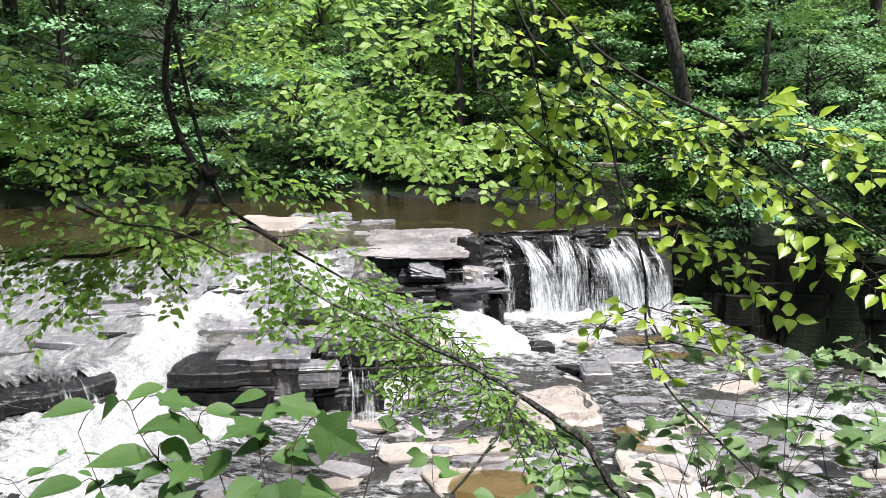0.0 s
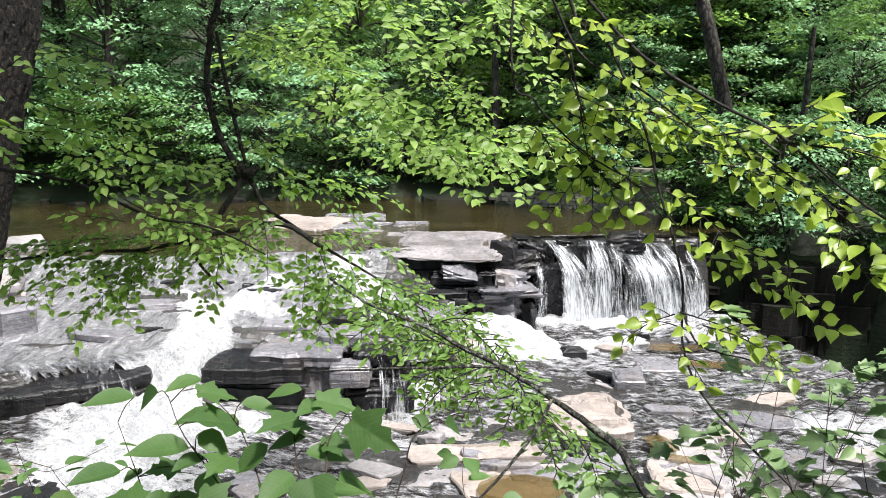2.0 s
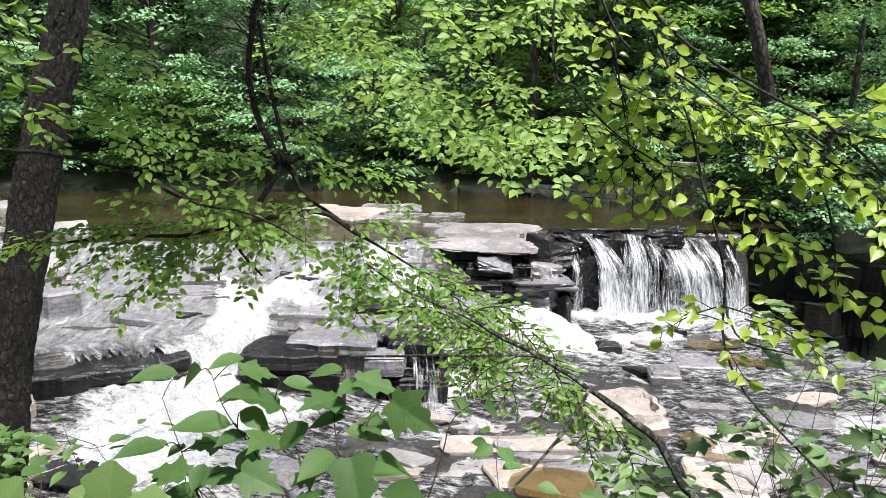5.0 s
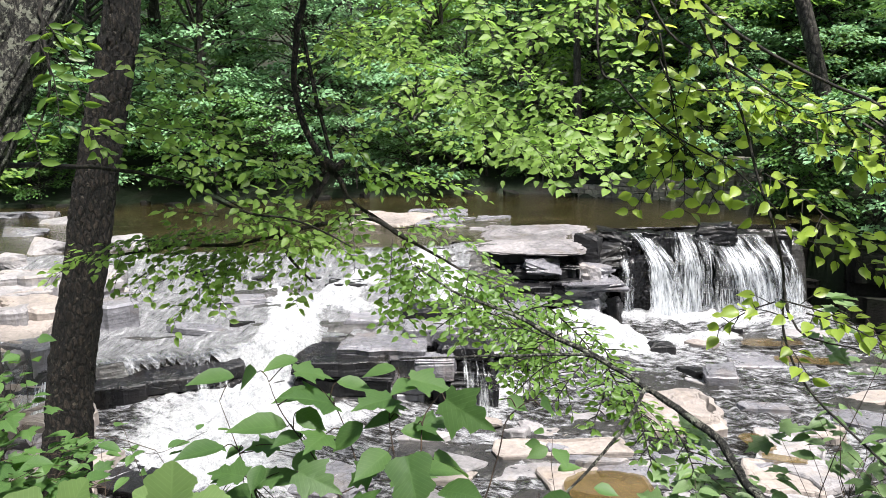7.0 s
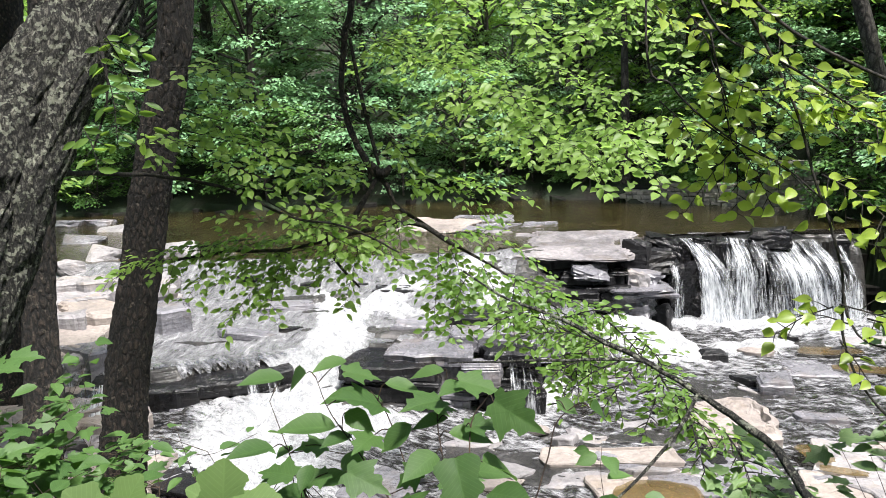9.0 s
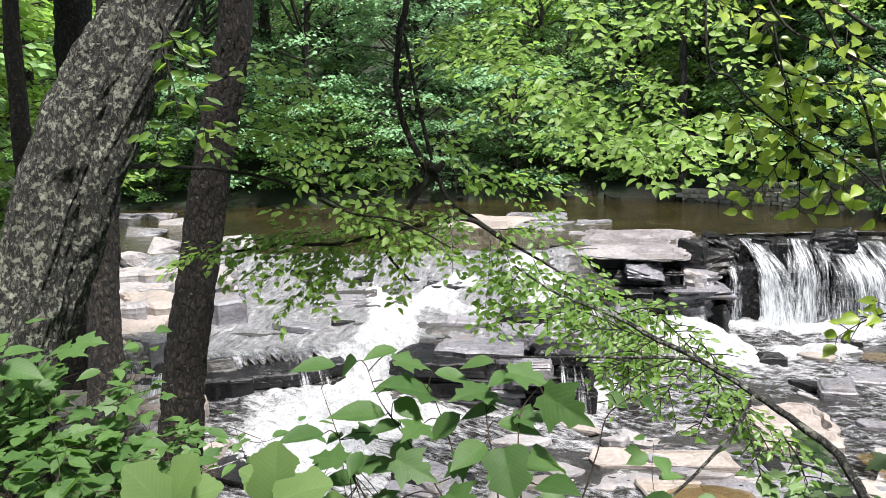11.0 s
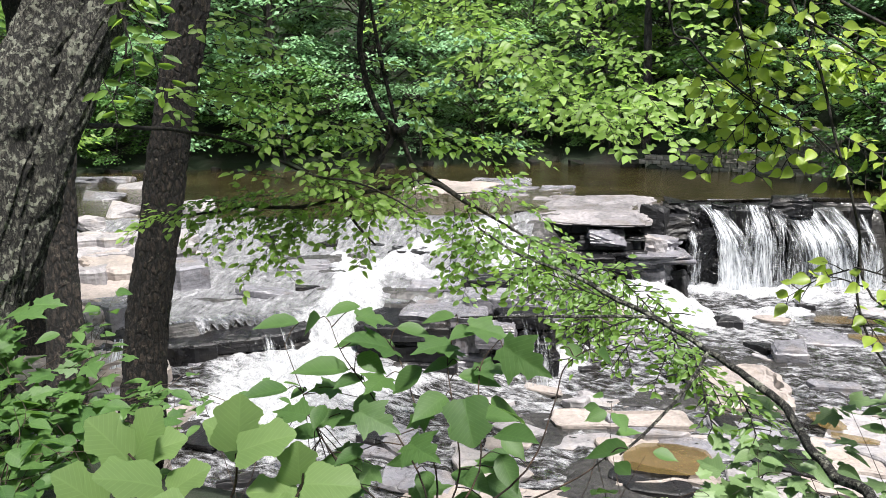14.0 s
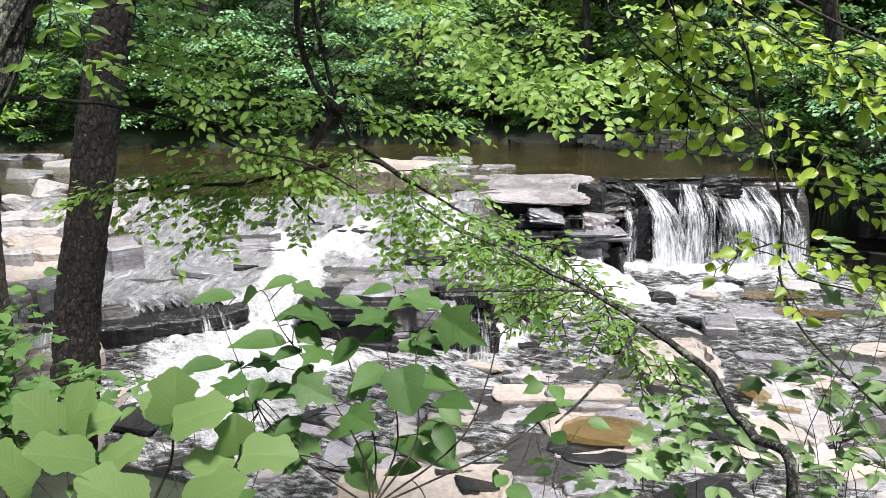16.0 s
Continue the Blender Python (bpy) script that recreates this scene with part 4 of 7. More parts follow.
# slabs in the lower water
LOWER = "flat worn sandstone slab awash in shallow water"
ledge("flat_rock", (1.25, 9.7), (2.45, 9.95), 1.15, -2.0, -1.52, TAN, "tan rounded slab rising from the shallows", 305, 2, "lower slabs", "rock", 0.10, 0.10, 0.2, 0.7)
ledge("flat_rock", (2.3, 11.75), (2.85, 11.8), 0.45, -2.0, -1.5, GREY, "small square dark rock in the stream", 302, 2, "lower slabs", "rock", 0.08, 0.15)
ledge("flat_rock", (1.62, 13.3), (2.1, 13.35), 0.3, -1.95, -1.56, WET, "small dark rock in the foam", 303, 1, "lower slabs", "rock", 0.2)
for k, (p, q, depth, top, mat) in enumerate([
    ((2.15, 8.35), (3.05, 8.25), 0.8, -1.60, TAN), ((2.95, 8.3), (3.65, 8.7), 0.75, -1.59, DRY), ((2.45, 9.15), (3.2, 9.0), 0.95, -1.63, DRY), ((3.3, 8.85), (4.0, 8.75), 0.5, -1.68, GREY), ((-1.65, 8.15), (-0.25, 8.45), 1.4, -1.76, GREY), ((-0.75, 8.75), (1.0, 9.1), 0.5, -1.62, TAN), ((-0.5, 9.4), (0.45, 9.6), 0.8, -1.70, DRY), ((0.0, 7.62), (1.15, 7.8), 1.0, -1.66, TAN),
    ((0.1, 9.9), (0.9, 10.0), 0.6, -1.70, DRY), ((1.2, 8.7), (2.1, 8.8), 0.8, -1.68, GREY), ((-1.45, 7.2), (-0.15, 7.4), 0.7, -1.73, GREY), ((1.15, 7.5), (2.2, 7.6), 0.8, -1.70, DRY), ((-2.2, 6.2), (-0.4, 6.4), 0.9, -1.66, TAN), ((-0.3, 6.5), (0.9, 6.6), 0.9, -1.70, GREY), ((1.5, 6.0), (3.2, 6.2), 0.8, -1.70, DRY),
    ((3.1, 7.6), (4.3, 7.4), 0.9, -1.74, GREY), ((4.2, 8.6), (5.2, 8.3), 0.7, -1.78, GREY), ((2.9, 12.8), (4.4, 12.9), 0.8, -1.70, GREY), ((4.2, 13.3), (5.4, 13.4), 0.7, -1.72, GREY), ((5.0, 12.3), (6.0, 12.2), 0.6, -1.75, GREY)]):
    ledge("flat_rock", p, q, depth, top - 0.3, top, mat, LOWER, 270 + k, 2, "lower slabs", "rock", 0.11, 0.0, 0.04, 0.32)
AMBER = water_material("amber_water", (0.088, 0.058, 0.022), 0.62, 6.0, 0.006, False, 0.05)


def amber(x, y, z, rx, ry, turn, seed):
    """Shallow amber water standing in a hollow, with an uneven edge."""
    a = np.linspace(0, 2 * np.pi, 48, endpoint=False)
    edge = 1 + 0.5 * (fnoise(np.cos(a) * 1.6 + seed, np.sin(a) * 1.6, seed, 3) - 0.5)
    rim = np.stack([np.sign(np.cos(a)) * np.abs(np.cos(a)) ** 0.6 * rx * edge, np.sign(np.sin(a)) * np.abs(np.sin(a)) ** 0.6 * ry * edge, 0 * a], -1)
    v = np.concatenate([rim, rim * 0.5, [[0, 0, 0]]])
    f = [(k, (k + 1) % 48, 48 + (k + 1) % 48) for k in range(48)] + [(k, 48 + (k + 1) % 48, 48 + k) for k in range(48)] + [(48 + k, 48 + (k + 1) % 48, 96) for k in range(48)]
    ob = child("amber_pool", mesh_of("amber_pool", v, f, AMBER))
    ob.matrix_world = pose(x, y, z, 0, 0, turn)
    return tagged(ob, "shallow amber water standing in a hollow of the slabs", "water", kind="structure")


for k, row in enumerate([(0.55, 8.2, -1.625, 0.47, 0.36, 8), (2.55, 9.5, -1.585, 0.16, 0.26, 20), (2.75, 9.05, -1.575, 0.26, 0.10, -15), (3.9, 14.1, -1.64, 0.55, 0.22, 5), (4.3, 13.2, -1.67, 0.6, 0.2, -6)]):
    amber(*row, 5 + k)

# thin broken beds lying all over the shelf and the lower shallows
rs = np.random.default_rng(5)
made = 0
while made < 120:
    x, y = rs.uniform(-7, 7.2), rs.uniform(6.3, 16)
    if y > edge_pool(x) - 0.3 or x > edge_gorge(y) - 0.4 or y < foot_near(x) + 0.3:
        continue
    if max(float(capsule(x, y, p, q, r * 0.9)) for p, q, r in CHUTES) > 0.3:
        continue
    upper = y > edge_shelf(x)
    if upper and rs.random() < 0.6:
        continue
    if not upper and x > 0 and y > 10.9 and rs.random() < 0.85:
        continue
    w = rs.uniform(0.35, 1.25)
    z = float(water_level(np.array(x), np.array(y))[0])
    mat = (GREY, WET, WET, GREY)[rs.integers(0, 4)] if upper else (GREY, WET, DRY, GREY, TAN)[rs.integers(0, 5)]
    make = (rock, boulder)[made % 2]
    extra = (2,) if made % 2 == 0 else ()
    make("flat_stone", (x, y, z - 0.13), (w, w * rs.uniform(0.35, 0.7), rs.uniform(0.15, 0.24)), rs.normal(5, 22), mat, "thin broken sandstone bed lying in running water", 500 + made, *extra, (rs.normal(0, 3), rs.normal(0, 3)), "broken beds", "rock", 0.94 if made % 2 == 0 else 0.8)
    made += 1

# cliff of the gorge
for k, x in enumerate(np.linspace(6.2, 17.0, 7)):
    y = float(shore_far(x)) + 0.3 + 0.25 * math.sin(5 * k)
    ledge("cliff_block", (x - 1.2, y - 0.15), (x + 1.2, y - 0.5), 2.2, -4.9, -0.75 + 0.3 * math.sin(3 * k), CLIFF, "mossy cliff block of the gorge, darkened for shade", 310 + k, 6, "gorge cliff", "rock", 0.10, 0.05, 0.05)


# ---- falling water ----
def strands(name, p, q, base, body, out, label, seed, bulge=0.25, layers=2, bend=1.5, drift=0.0):
    """A curtain of falling water from the lip p-q to the height base, thrown out as it falls; two torn sheets, one before the other."""
    r = np.random.default_rng(seed)
    p, q = np.array(p), np.array(q)
    width = np.linalg.norm(q - p)
    side = (q - p) / width
    fwd = np.array([side[1], -side[0], 0])
    nu, nv = max(8, int(width / 0.03)), 26
    curtain = thing(name, tuple((p + q) / 2), label, "waterfall", "falling water")
    for layer in range(layers):
        s, t = np.meshgrid(np.linspace(0, 1, nu), np.linspace(0, 1, nv), indexing="ij")
        rag = 0.10 * (fnoise(s * width * 5, s * 0 + layer, seed + layer, 3) - 0.5)
        ahead = -0.2 + (0.3 + out * (0.8 + 0.5 * fnoise(s * width * 3, t * 1.5, seed + 3 + layer, 3))) * smooth(0, 1, t * 1.9) - 0.08 * layer
        fall = (t**bend) * (p[2] + 0.02 + rag * 0.3 - base)
        fold = 0.10 * (fnoise(s * width * 9, t * 1.2, seed + 9 + layer, 3) - 0.5) * smooth(0.05, 0.3, t)
        spread = bulge * (s - 0.4) * t + drift * t**0.8
        v = p + s[..., None] * (q - p) + (ahead + fold)[..., None] * fwd + spread[..., None] * side
        v[..., 2] += 0.03 - fall
        i = np.arange(nu - 1)[:, None] * nv + np.arange(nv - 1)[None]
        f = np.stack([i, i + 1, i + nv + 1, i + nv], -1).reshape(-1, 4)
        me = mesh_of("water_sheet", local(curtain, v.reshape(-1, 3)), f, WHITE)
        run = np.stack([s * width + 10 * layer + seed, t * (p[2] - base), 0 * s], -1).reshape(-1, 3)
        me.attributes.new("run", "FLOAT_VECTOR", "POINT").data.foreach_set("vector", run.ravel())
        fade = body - 0.10 * layer + 0.10 * (t - 0.5) - 0.16 * (np.abs(2 * s - 1) ** 3) + 0.22 * (fnoise(s * width * 2.2, t * 0.4, seed + 13, 2) - 0.5)
        me.attributes.new("body", "FLOAT", "POINT").data.foreach_set("value", fade.ravel())
        child("water_sheet", me, curtain)
    return curtain


LAB = "white curtain of falling water over black rock"
strands("waterfall", (1.52, 16.25, 0.0), (1.95, 16.40, -0.02), -1.9, 0.05, 0.4, LAB, 1, 0.55, 3, 1.5, 0.5)
strands("waterfall", (2.12, 16.5, -0.03), (3.4, 16.8, -0.06), -1.9, 0.0, 0.25, LAB, 2, 0.25, 3, 1.5, 0.05)
strands("waterfall", (2.85, 16.68, -0.18), (4.75, 17.1, -0.10), -1.9, 0.01, 0.45, LAB, 7, 0.4, 3, 1.3, 0.4)
strands("waterfall", (4.75, 17.1, -0.25), (5.05, 17.15, -0.3), -1.9, 0.05, 0.3, LAB, 3, 0.3, 2, 1.3, 0.1)
strands("waterfall", (1.22, 15.72, -0.25), (1.42, 15.78, -0.25), -1.75, -0.01, 0.15, "thin thread of water beside the main fall", 4)
strands("shelf_fall", (-5.15, 8.98, -0.74), (-4.45, 9.5, -0.73), -1.45, 0.03, 0.16, "thin fringe of water dripping over the shelf", 5)
strands("shelf_fall", (-6.95, 7.98, -0.75), (-6.45, 8.22, -0.75), -1.5, 0.03, 0.16, "thin fringe of water dripping over the shelf", 6)
strands("shelf_fall", (-6.1, 8.42, -0.75), (-5.2, 8.9, -0.75), -1.45, -0.12, 0.16, "few threads of water dripping over the shelf", 9)
strands("shelf_fall", (-1.55, 10.2, -0.74), (-1.0, 10.35, -0.78), -1.65, -0.02, 0.25, "thin fringe of water over a dark block", 8)

# the white slope that pours out from under the brim ledge
su, sv = np.meshgrid(np.linspace(0, 1, 46), np.linspace(0, 1, 60), indexing="ij")
c00, c10, c01, c11 = (np.array(p) for p in ((-0.6, 14.1, -1.08), (0.95, 14.65, -1.22), (0.1, 12.8, -1.68), (2.1, 13.4, -1.66)))
sp = (1 - sv)[..., None] * ((1 - su)[..., None] * c00 + su[..., None] * c10) + sv[..., None] * ((1 - su)[..., None] * c01 + su[..., None] * c11)
tread = 0.10 * np.abs(((sv * 4 + 1.2 * fnoise(su * 4, sv * 2, 91, 3)) % 1) - 0.5)
sp[..., 2] += tread + 0.16 * (fnoise(sp[..., 0] * 6, sp[..., 1] * 5, 92, 4) - 0.5) - 0.14 * np.abs(2 * su - 1) ** 3 - 0.06 * smooth(0.85, 1, sv)
si = np.arange(45)[:, None] * 60 + np.arange(59)[None]
me = mesh_of("cascade", sp.reshape(-1, 3), np.stack([si, si + 1, si + 61, si + 60], -1).reshape(-1, 4), FLOW)
whiteness = 0.95 - 0.5 * np.abs(2 * su - 1) ** 2 + 0.5 * (fnoise(su * 5, sv * 3, 93, 3) - 0.5)
me.attributes.new("foam", "FLOAT", "POINT").data.foreach_set("value", whiteness.ravel())
tagged(child("cascade", me), "foaming cascade sliding over low steps below the ledge", "waterfall", "falling water")

# ---- old masonry wall on the far shore ----
wall = thing("stone_wall", (3.0, 23.0, 0), "old dressed-stone wall at the pool's far edge", "wall")
w0, w1 = np.array([0.6, 24.0]), np.array([5.35, 22.0])
side = (w1 - w0) / np.linalg.norm(w1 - w0)
long_ = np.linalg.norm(w1 - w0)
blocks = []
for k in range(4):
    bm = bmesh.new()
    bmesh.ops.create_cube(bm, size=1)
    for v in bm.verts:
        v.co += Vector([random.uniform(-0.06, 0.06) for _ in range(3)])
    bmesh.ops.bevel(bm, geom=bm.edges[:], offset=0.07, segments=1, affect="EDGES")
    me = bpy.data.meshes.new("stone")
    bm.to_mesh(me), bm.free()
    me.materials.append(WALLSTONE)
    blocks.append(me)
row_h = 0.135
for row in range(11):
    s = -0.2 * (row % 2)
    while s < long_:
        wdt = random.uniform(0.14, 0.42)
        top = (row + 1) * row_h
        limit = 0.5 + 0.22 * (s > 0.9) + 0.62 * (s > long_ - 1.2) - 0.13 * (random.random() < 0.3)
        if top <= limit + 0.02:
            c = w0 + side * (s + wdt / 2)
            ob = child("stone", blocks[random.randrange(4)], wall)
            ob.matrix_basis = Matrix.Translation(Vector((c[0], c[1] + random.uniform(-0.03, 0.03), row * row_h + 0.03)) - wall.location) @ pose(0, 0, 0, 0, 0, math.degrees(math.atan2(side[1], side[0]))) @ Matrix.Diagonal((wdt * 0.97, 0.5, row_h * 0.95, 1))
        s += wdt
core = np.array([(x, y, z) for z in (-0.4, 0.5) for x, y in (w0 + (0.05, 0.12), w1 + (-0.05, 0.1), w1 + (0.0, 0.35), w0 + (0.0, 0.35))])
child("mortar_core", mesh_of("mortar_core", local(wall, core), [(0, 1, 5, 4), (1, 2, 6, 5), (2, 3, 7, 6), (3, 0, 4, 7), (4, 5, 6, 7), (3, 2, 1, 0)], CLIFF), wall)
rock("abutment_block", (8.6, 19.4, -1.1), (1.4, 1.0, 1.3), 8, WALLSTONE, "grey squared abutment block at the gorge's edge", 330, 2, (0, 0), "far shore", "rock", 0.95)
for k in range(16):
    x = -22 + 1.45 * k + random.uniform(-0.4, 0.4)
    rock("shore_rock", (x, float(shore_far(x)) + random.uniform(-0.5, 0.1), -0.25), (random.uniform(0.4, 1.1), random.uniform(0.4, 0.8), random.uniform(0.28, 0.42)), random.uniform(0, 180), CLIFF, "dark rock along the far shore", 340 + k, 2, (0, 4), "shore rocks", "rock", 0.75)

# ---- leaves and trees ----
def cupped(outline, centre):
    """A lobed blade from its outline: rings towards a centre on the rib, folded along the rib and arched."""
    o = np.array(outline, float)
    o = np.stack([o, (o + np.roll(o, -1, 0)) / 2 + 0.015], 1).reshape(-1, 2)
    n, c = len(o), np.array(centre)
    v = [np.array([*c, 0.0])]
    f = []
    for k, g in enumerate((0.35, 0.7, 1.0)):
        for x, y in c + (o - c) * g:
            v.append(np.array([x, y, 0.22 * abs(y) - 0.16 * (x - 0.3) ** 2 - 0.25 * y * y]))
        for i in range(n):
            j = (i + 1) % n
            if k == 0:
                f.append((0, 1 + j, 1 + i))
            else:
                a, b = 1 + (k - 1) * n, 1 + k * n
                f += [(a + i, a + j, b + j), (a + i, b + j, b + i)]
    return np.array(v), np.array(f)


def leaf_shape(kind):
    """A leaf one unit long along x, lying in the plane, folded along its rib."""
    if kind == "oval":
        xs, hw = [0.0, 0.09, 0.27, 0.5, 0.72, 0.88, 1.0], [0.0, 0.15, 0.265, 0.275, 0.18, 0.07, 0.0]
    elif kind == "long":
        xs, hw = [0.0, 0.15, 0.4, 0.65, 0.85, 1.0], [0.0, 0.13, 0.2, 0.18, 0.09, 0.0]
    elif kind == "round":
        xs, hw = [0.0, 0.07, 0.25, 0.48, 0.7, 0.86, 1.0], [0.0, 0.13, 0.285, 0.30, 0.19, 0.065, 0.0]
    elif kind == "far":
        v = np.array([(0, 0, 0), (0.45, 0.3, 0.1), (1, 0, -0.05), (0.45, -0.3, 0.1)])
        return v, np.array([(0, 2, 1), (0, 3, 2)])
    elif kind == "maple":
        out = [(0.0, 0.0), (-0.06, 0.12), (-0.03, 0.28), (0.1, 0.24), (0.2, 0.34), (0.44, 0.50), (0.44, 0.33), (0.5, 0.2), (0.66, 0.25), (0.74, 0.1), (1.0, 0.0)]
        out += [(x, -y) for x, y in out[-2:0:-1]]
        return cupped(out, (0.32, 0.0))
    elif kind == "lobed":
        out = [(0.0, 0.0), (-0.04, 0.28), (0.12, 0.5), (0.36, 0.4), (0.5, 0.33), (0.68, 0.47), (0.82, 0.24), (1.0, 0.0)]
        out += [(x, -y) for x, y in out[-2:0:-1]]
        o = np.array(out)
        out = np.stack([0.75 * o + 0.25 * np.roll(o, -1, 0), 0.25 * o + 0.75 * np.roll(o, -1, 0)], 1).reshape(-1, 2)
        return cupped(out, (0.4, 0.0))
    v, f = [], []
    for k, (x, h) in enumerate(zip(xs, hw)):
        d = -0.12 * x * x
        v += [(x, h, d + 0.38 * h), (x, 0, d), (x, -h, d + 0.38 * h)]
        if k:
            b = 3 * k
            f += [(b - 3, b - 2, b + 1), (b - 3, b + 1, b), (b - 2, b - 1, b + 2), (b - 2, b + 2, b + 1)]
    return np.array(v), np.array(f)


SHAPES = {k: leaf_shape(k) for k in ("oval", "long", "round", "far", "maple", "lobed")}


def turned(heading, normal):
    """Frames (n, 3, 3) whose columns are along the leaf, across it and off its face."""
    x = heading / (np.linalg.norm(heading, axis=1)[:, None] + 1e-9)
    y = np.cross(normal, x)
    y /= np.linalg.norm(y, axis=1)[:, None] + 1e-9
    return np.stack([x, y, np.cross(x, y)], -1)


def leaves(places, frames, sizes, kind):
    v, f = SHAPES[kind]
    n, k = len(places), len(v)
    out = np.einsum("nij,kj->nki", frames, v) * np.asarray(sizes)[:, None, None] + places[:, None]
    return out.reshape(-1, 3), (f[None] + (np.arange(n) * k)[:, None, None]).reshape(-1, 3)


def crown(r, height, radius, base, kind, layers, per, size, flat=0.35, lean=0.0):
    """Layered sprays of leaves on limbs round a stem: limbs as tubes, leaves as a cloud with gaps."""
    limbs, pos, head, nor = [], [], [], []
    for _ in range(layers):
        z = base + (height - base) * r.uniform(0, 1) ** 0.9
        frac = (z - base) / (height - base)
        reach = radius * (0.55 + 0.6 * math.sin(math.pi * min(1, 0.15 + 0.8 * (1 - frac)))) * r.uniform(0.6, 1.1)
        a = r.uniform(0, 2 * np.pi)
        tip = np.array([math.cos(a) * reach, math.sin(a) * reach, z + reach * r.uniform(-0.25, 0.3)])
        root = np.array([0, 0, max(0.3, z - 0.25 * reach)])
        mid = (root + tip) / 2 + np.array([0, 0, 0.15 * reach])
        line = curve_through([root, mid, tip], 7)
        limbs.append(tube(line[::2], [0.02 + 0.012 * reach, 0.008], 3))
        n = per
        t = r.uniform(0.3, 1.0, n) ** 0.7
        c = np.stack([np.interp(t, np.linspace(0, 1, 7), line[:, k]) for k in range(3)], -1)
        spread = reach * 0.26 * (1.15 - t) + 0.2
        off = r.normal(0, 1, (n, 3)) * spread[:, None] * np.array([0.75, 0.75, flat * 0.55])
        p = c + off
        p[:, 2] -= 0.18 * (off[:, 0] ** 2 + off[:, 1] ** 2)
        pos.append(p)
        out = p - np.array([0, 0, z])
        h = out * np.array([1, 1, 0]) + r.normal(0, 0.6 * reach, (n, 3)) * np.array([1, 1, 0.2])
        h[:, 2] -= 0.35 * np.linalg.norm(h, axis=1)
        head.append(h)
        nn = r.normal(0, 0.45, (n, 3))
        nn[:, 2] += 1
        nor.append(nn)
    pos, head, nor = np.concatenate(pos), np.concatenate(head), np.concatenate(nor)
    lf = leaves(pos, turned(head, nor), size * r.uniform(0.7, 1.25, len(pos)), kind)
    return join(limbs), lf


def tree_kind(seed, height, radius, base, layers, per, size, mat, trunk_r, label, flat=0.35, bark=BARK_FAR):
    r = np.random.default_rng(seed)
    limbs, lf = crown(r, height, radius, base, "far", layers, per, size, flat)
    stem = curve_through([(0, 0, -0.4), (r.normal(0, 0.1), r.normal(0, 0.1), height * 0.35), (r.normal(0, 0.2), r.normal(0, 0.2), height * 0.96)], 14)
    tv = tube(stem, [trunk_r * 1.25, trunk_r, trunk_r * 0.75, trunk_r * 0.2], 10, 0.12, seed)
    meshes = [("trunk", mesh_of("trunk", *tv, bark)), ("limb", mesh_of("limb", *limbs, bark)), ("crown", mesh_of("crown", *lf, mat))]
    return meshes, label


TREES = [
    tree_kind(1, 9, 2.8, 1.2, 55, 105, 0.175, L_BLUE, 0.13, "slender broadleaf tree with layered blue-green foliage"),
    tree_kind(2, 8, 2.6, 0.8, 55, 105, 0.187, L_FAR, 0.12, "broadleaf tree with layered mid-green foliage"),
    tree_kind(3, 12, 2.6, 0.8, 72, 105, 0.117, L_HEM, 0.2, "dark hemlock with drooping flat sprays", 0.2),
    tree_kind(4, 13, 3.6, 4.5, 52, 105, 0.199, L_FAR, 0.26, "tall woodland tree with a bare lower trunk", 0.4),
    tree_kind(5, 7, 2.4, 0.5, 50, 105, 0.175, L_BRIGHT, 0.09, "young tree with bright lime foliage"),
    tree_kind(6, 3.0, 1.7, 0.2, 27, 90, 0.149, L_FERN, 0.04, "low leafy shrub on the far bank"),
    tree_kind(7, 3.6, 1.9, 0.3, 29, 90, 0.161, L_BLUE, 0.05, "low spreading sapling with blue-green leaves"),
]


def plant(kind, x, y, turn=0.0, scale=1.0, group="far woods", tilt=(0, 0), category="tree"):
    meshes, label = TREES[kind]
    z = float(bed(np.array([x]), np.array([y]))[0])
    t = thing("shrub" if kind > 4 else "tree", (x, y, z), label, "shrub" if kind > 4 else category, group)
    t.matrix_world = pose(x, y, z, tilt[0], tilt[1], turn) @ Matrix.Diagonal((scale, scale, scale, 1))
    for nm, me in meshes:
        child(nm, me, t)
    return t


rt = np.random.default_rng(77)
# front row along the far shore
for x in np.arange(-30, 14, 1.15):
    xx = x + rt.uniform(-0.5, 0.5)
    if 0.2 < xx < 5.8 and rt.random() < 0.6:
        continue
    plant(5 + int(rt.integers(0, 2)), xx, float(shore_far(xx)) + rt.uniform(0.3, 1.5), rt.uniform(0, 360), rt.uniform(0.6, 1.1), "bank shrubs")
def open_wood(kind, xx, yy):
    """Lighter woods above the gorge, with a gap before the tall bare trunk."""
    if abs(xx / yy - 0.325) < 0.055 and yy < 23:
        return -1
    return 0 if kind == 2 and xx > 3 else kind


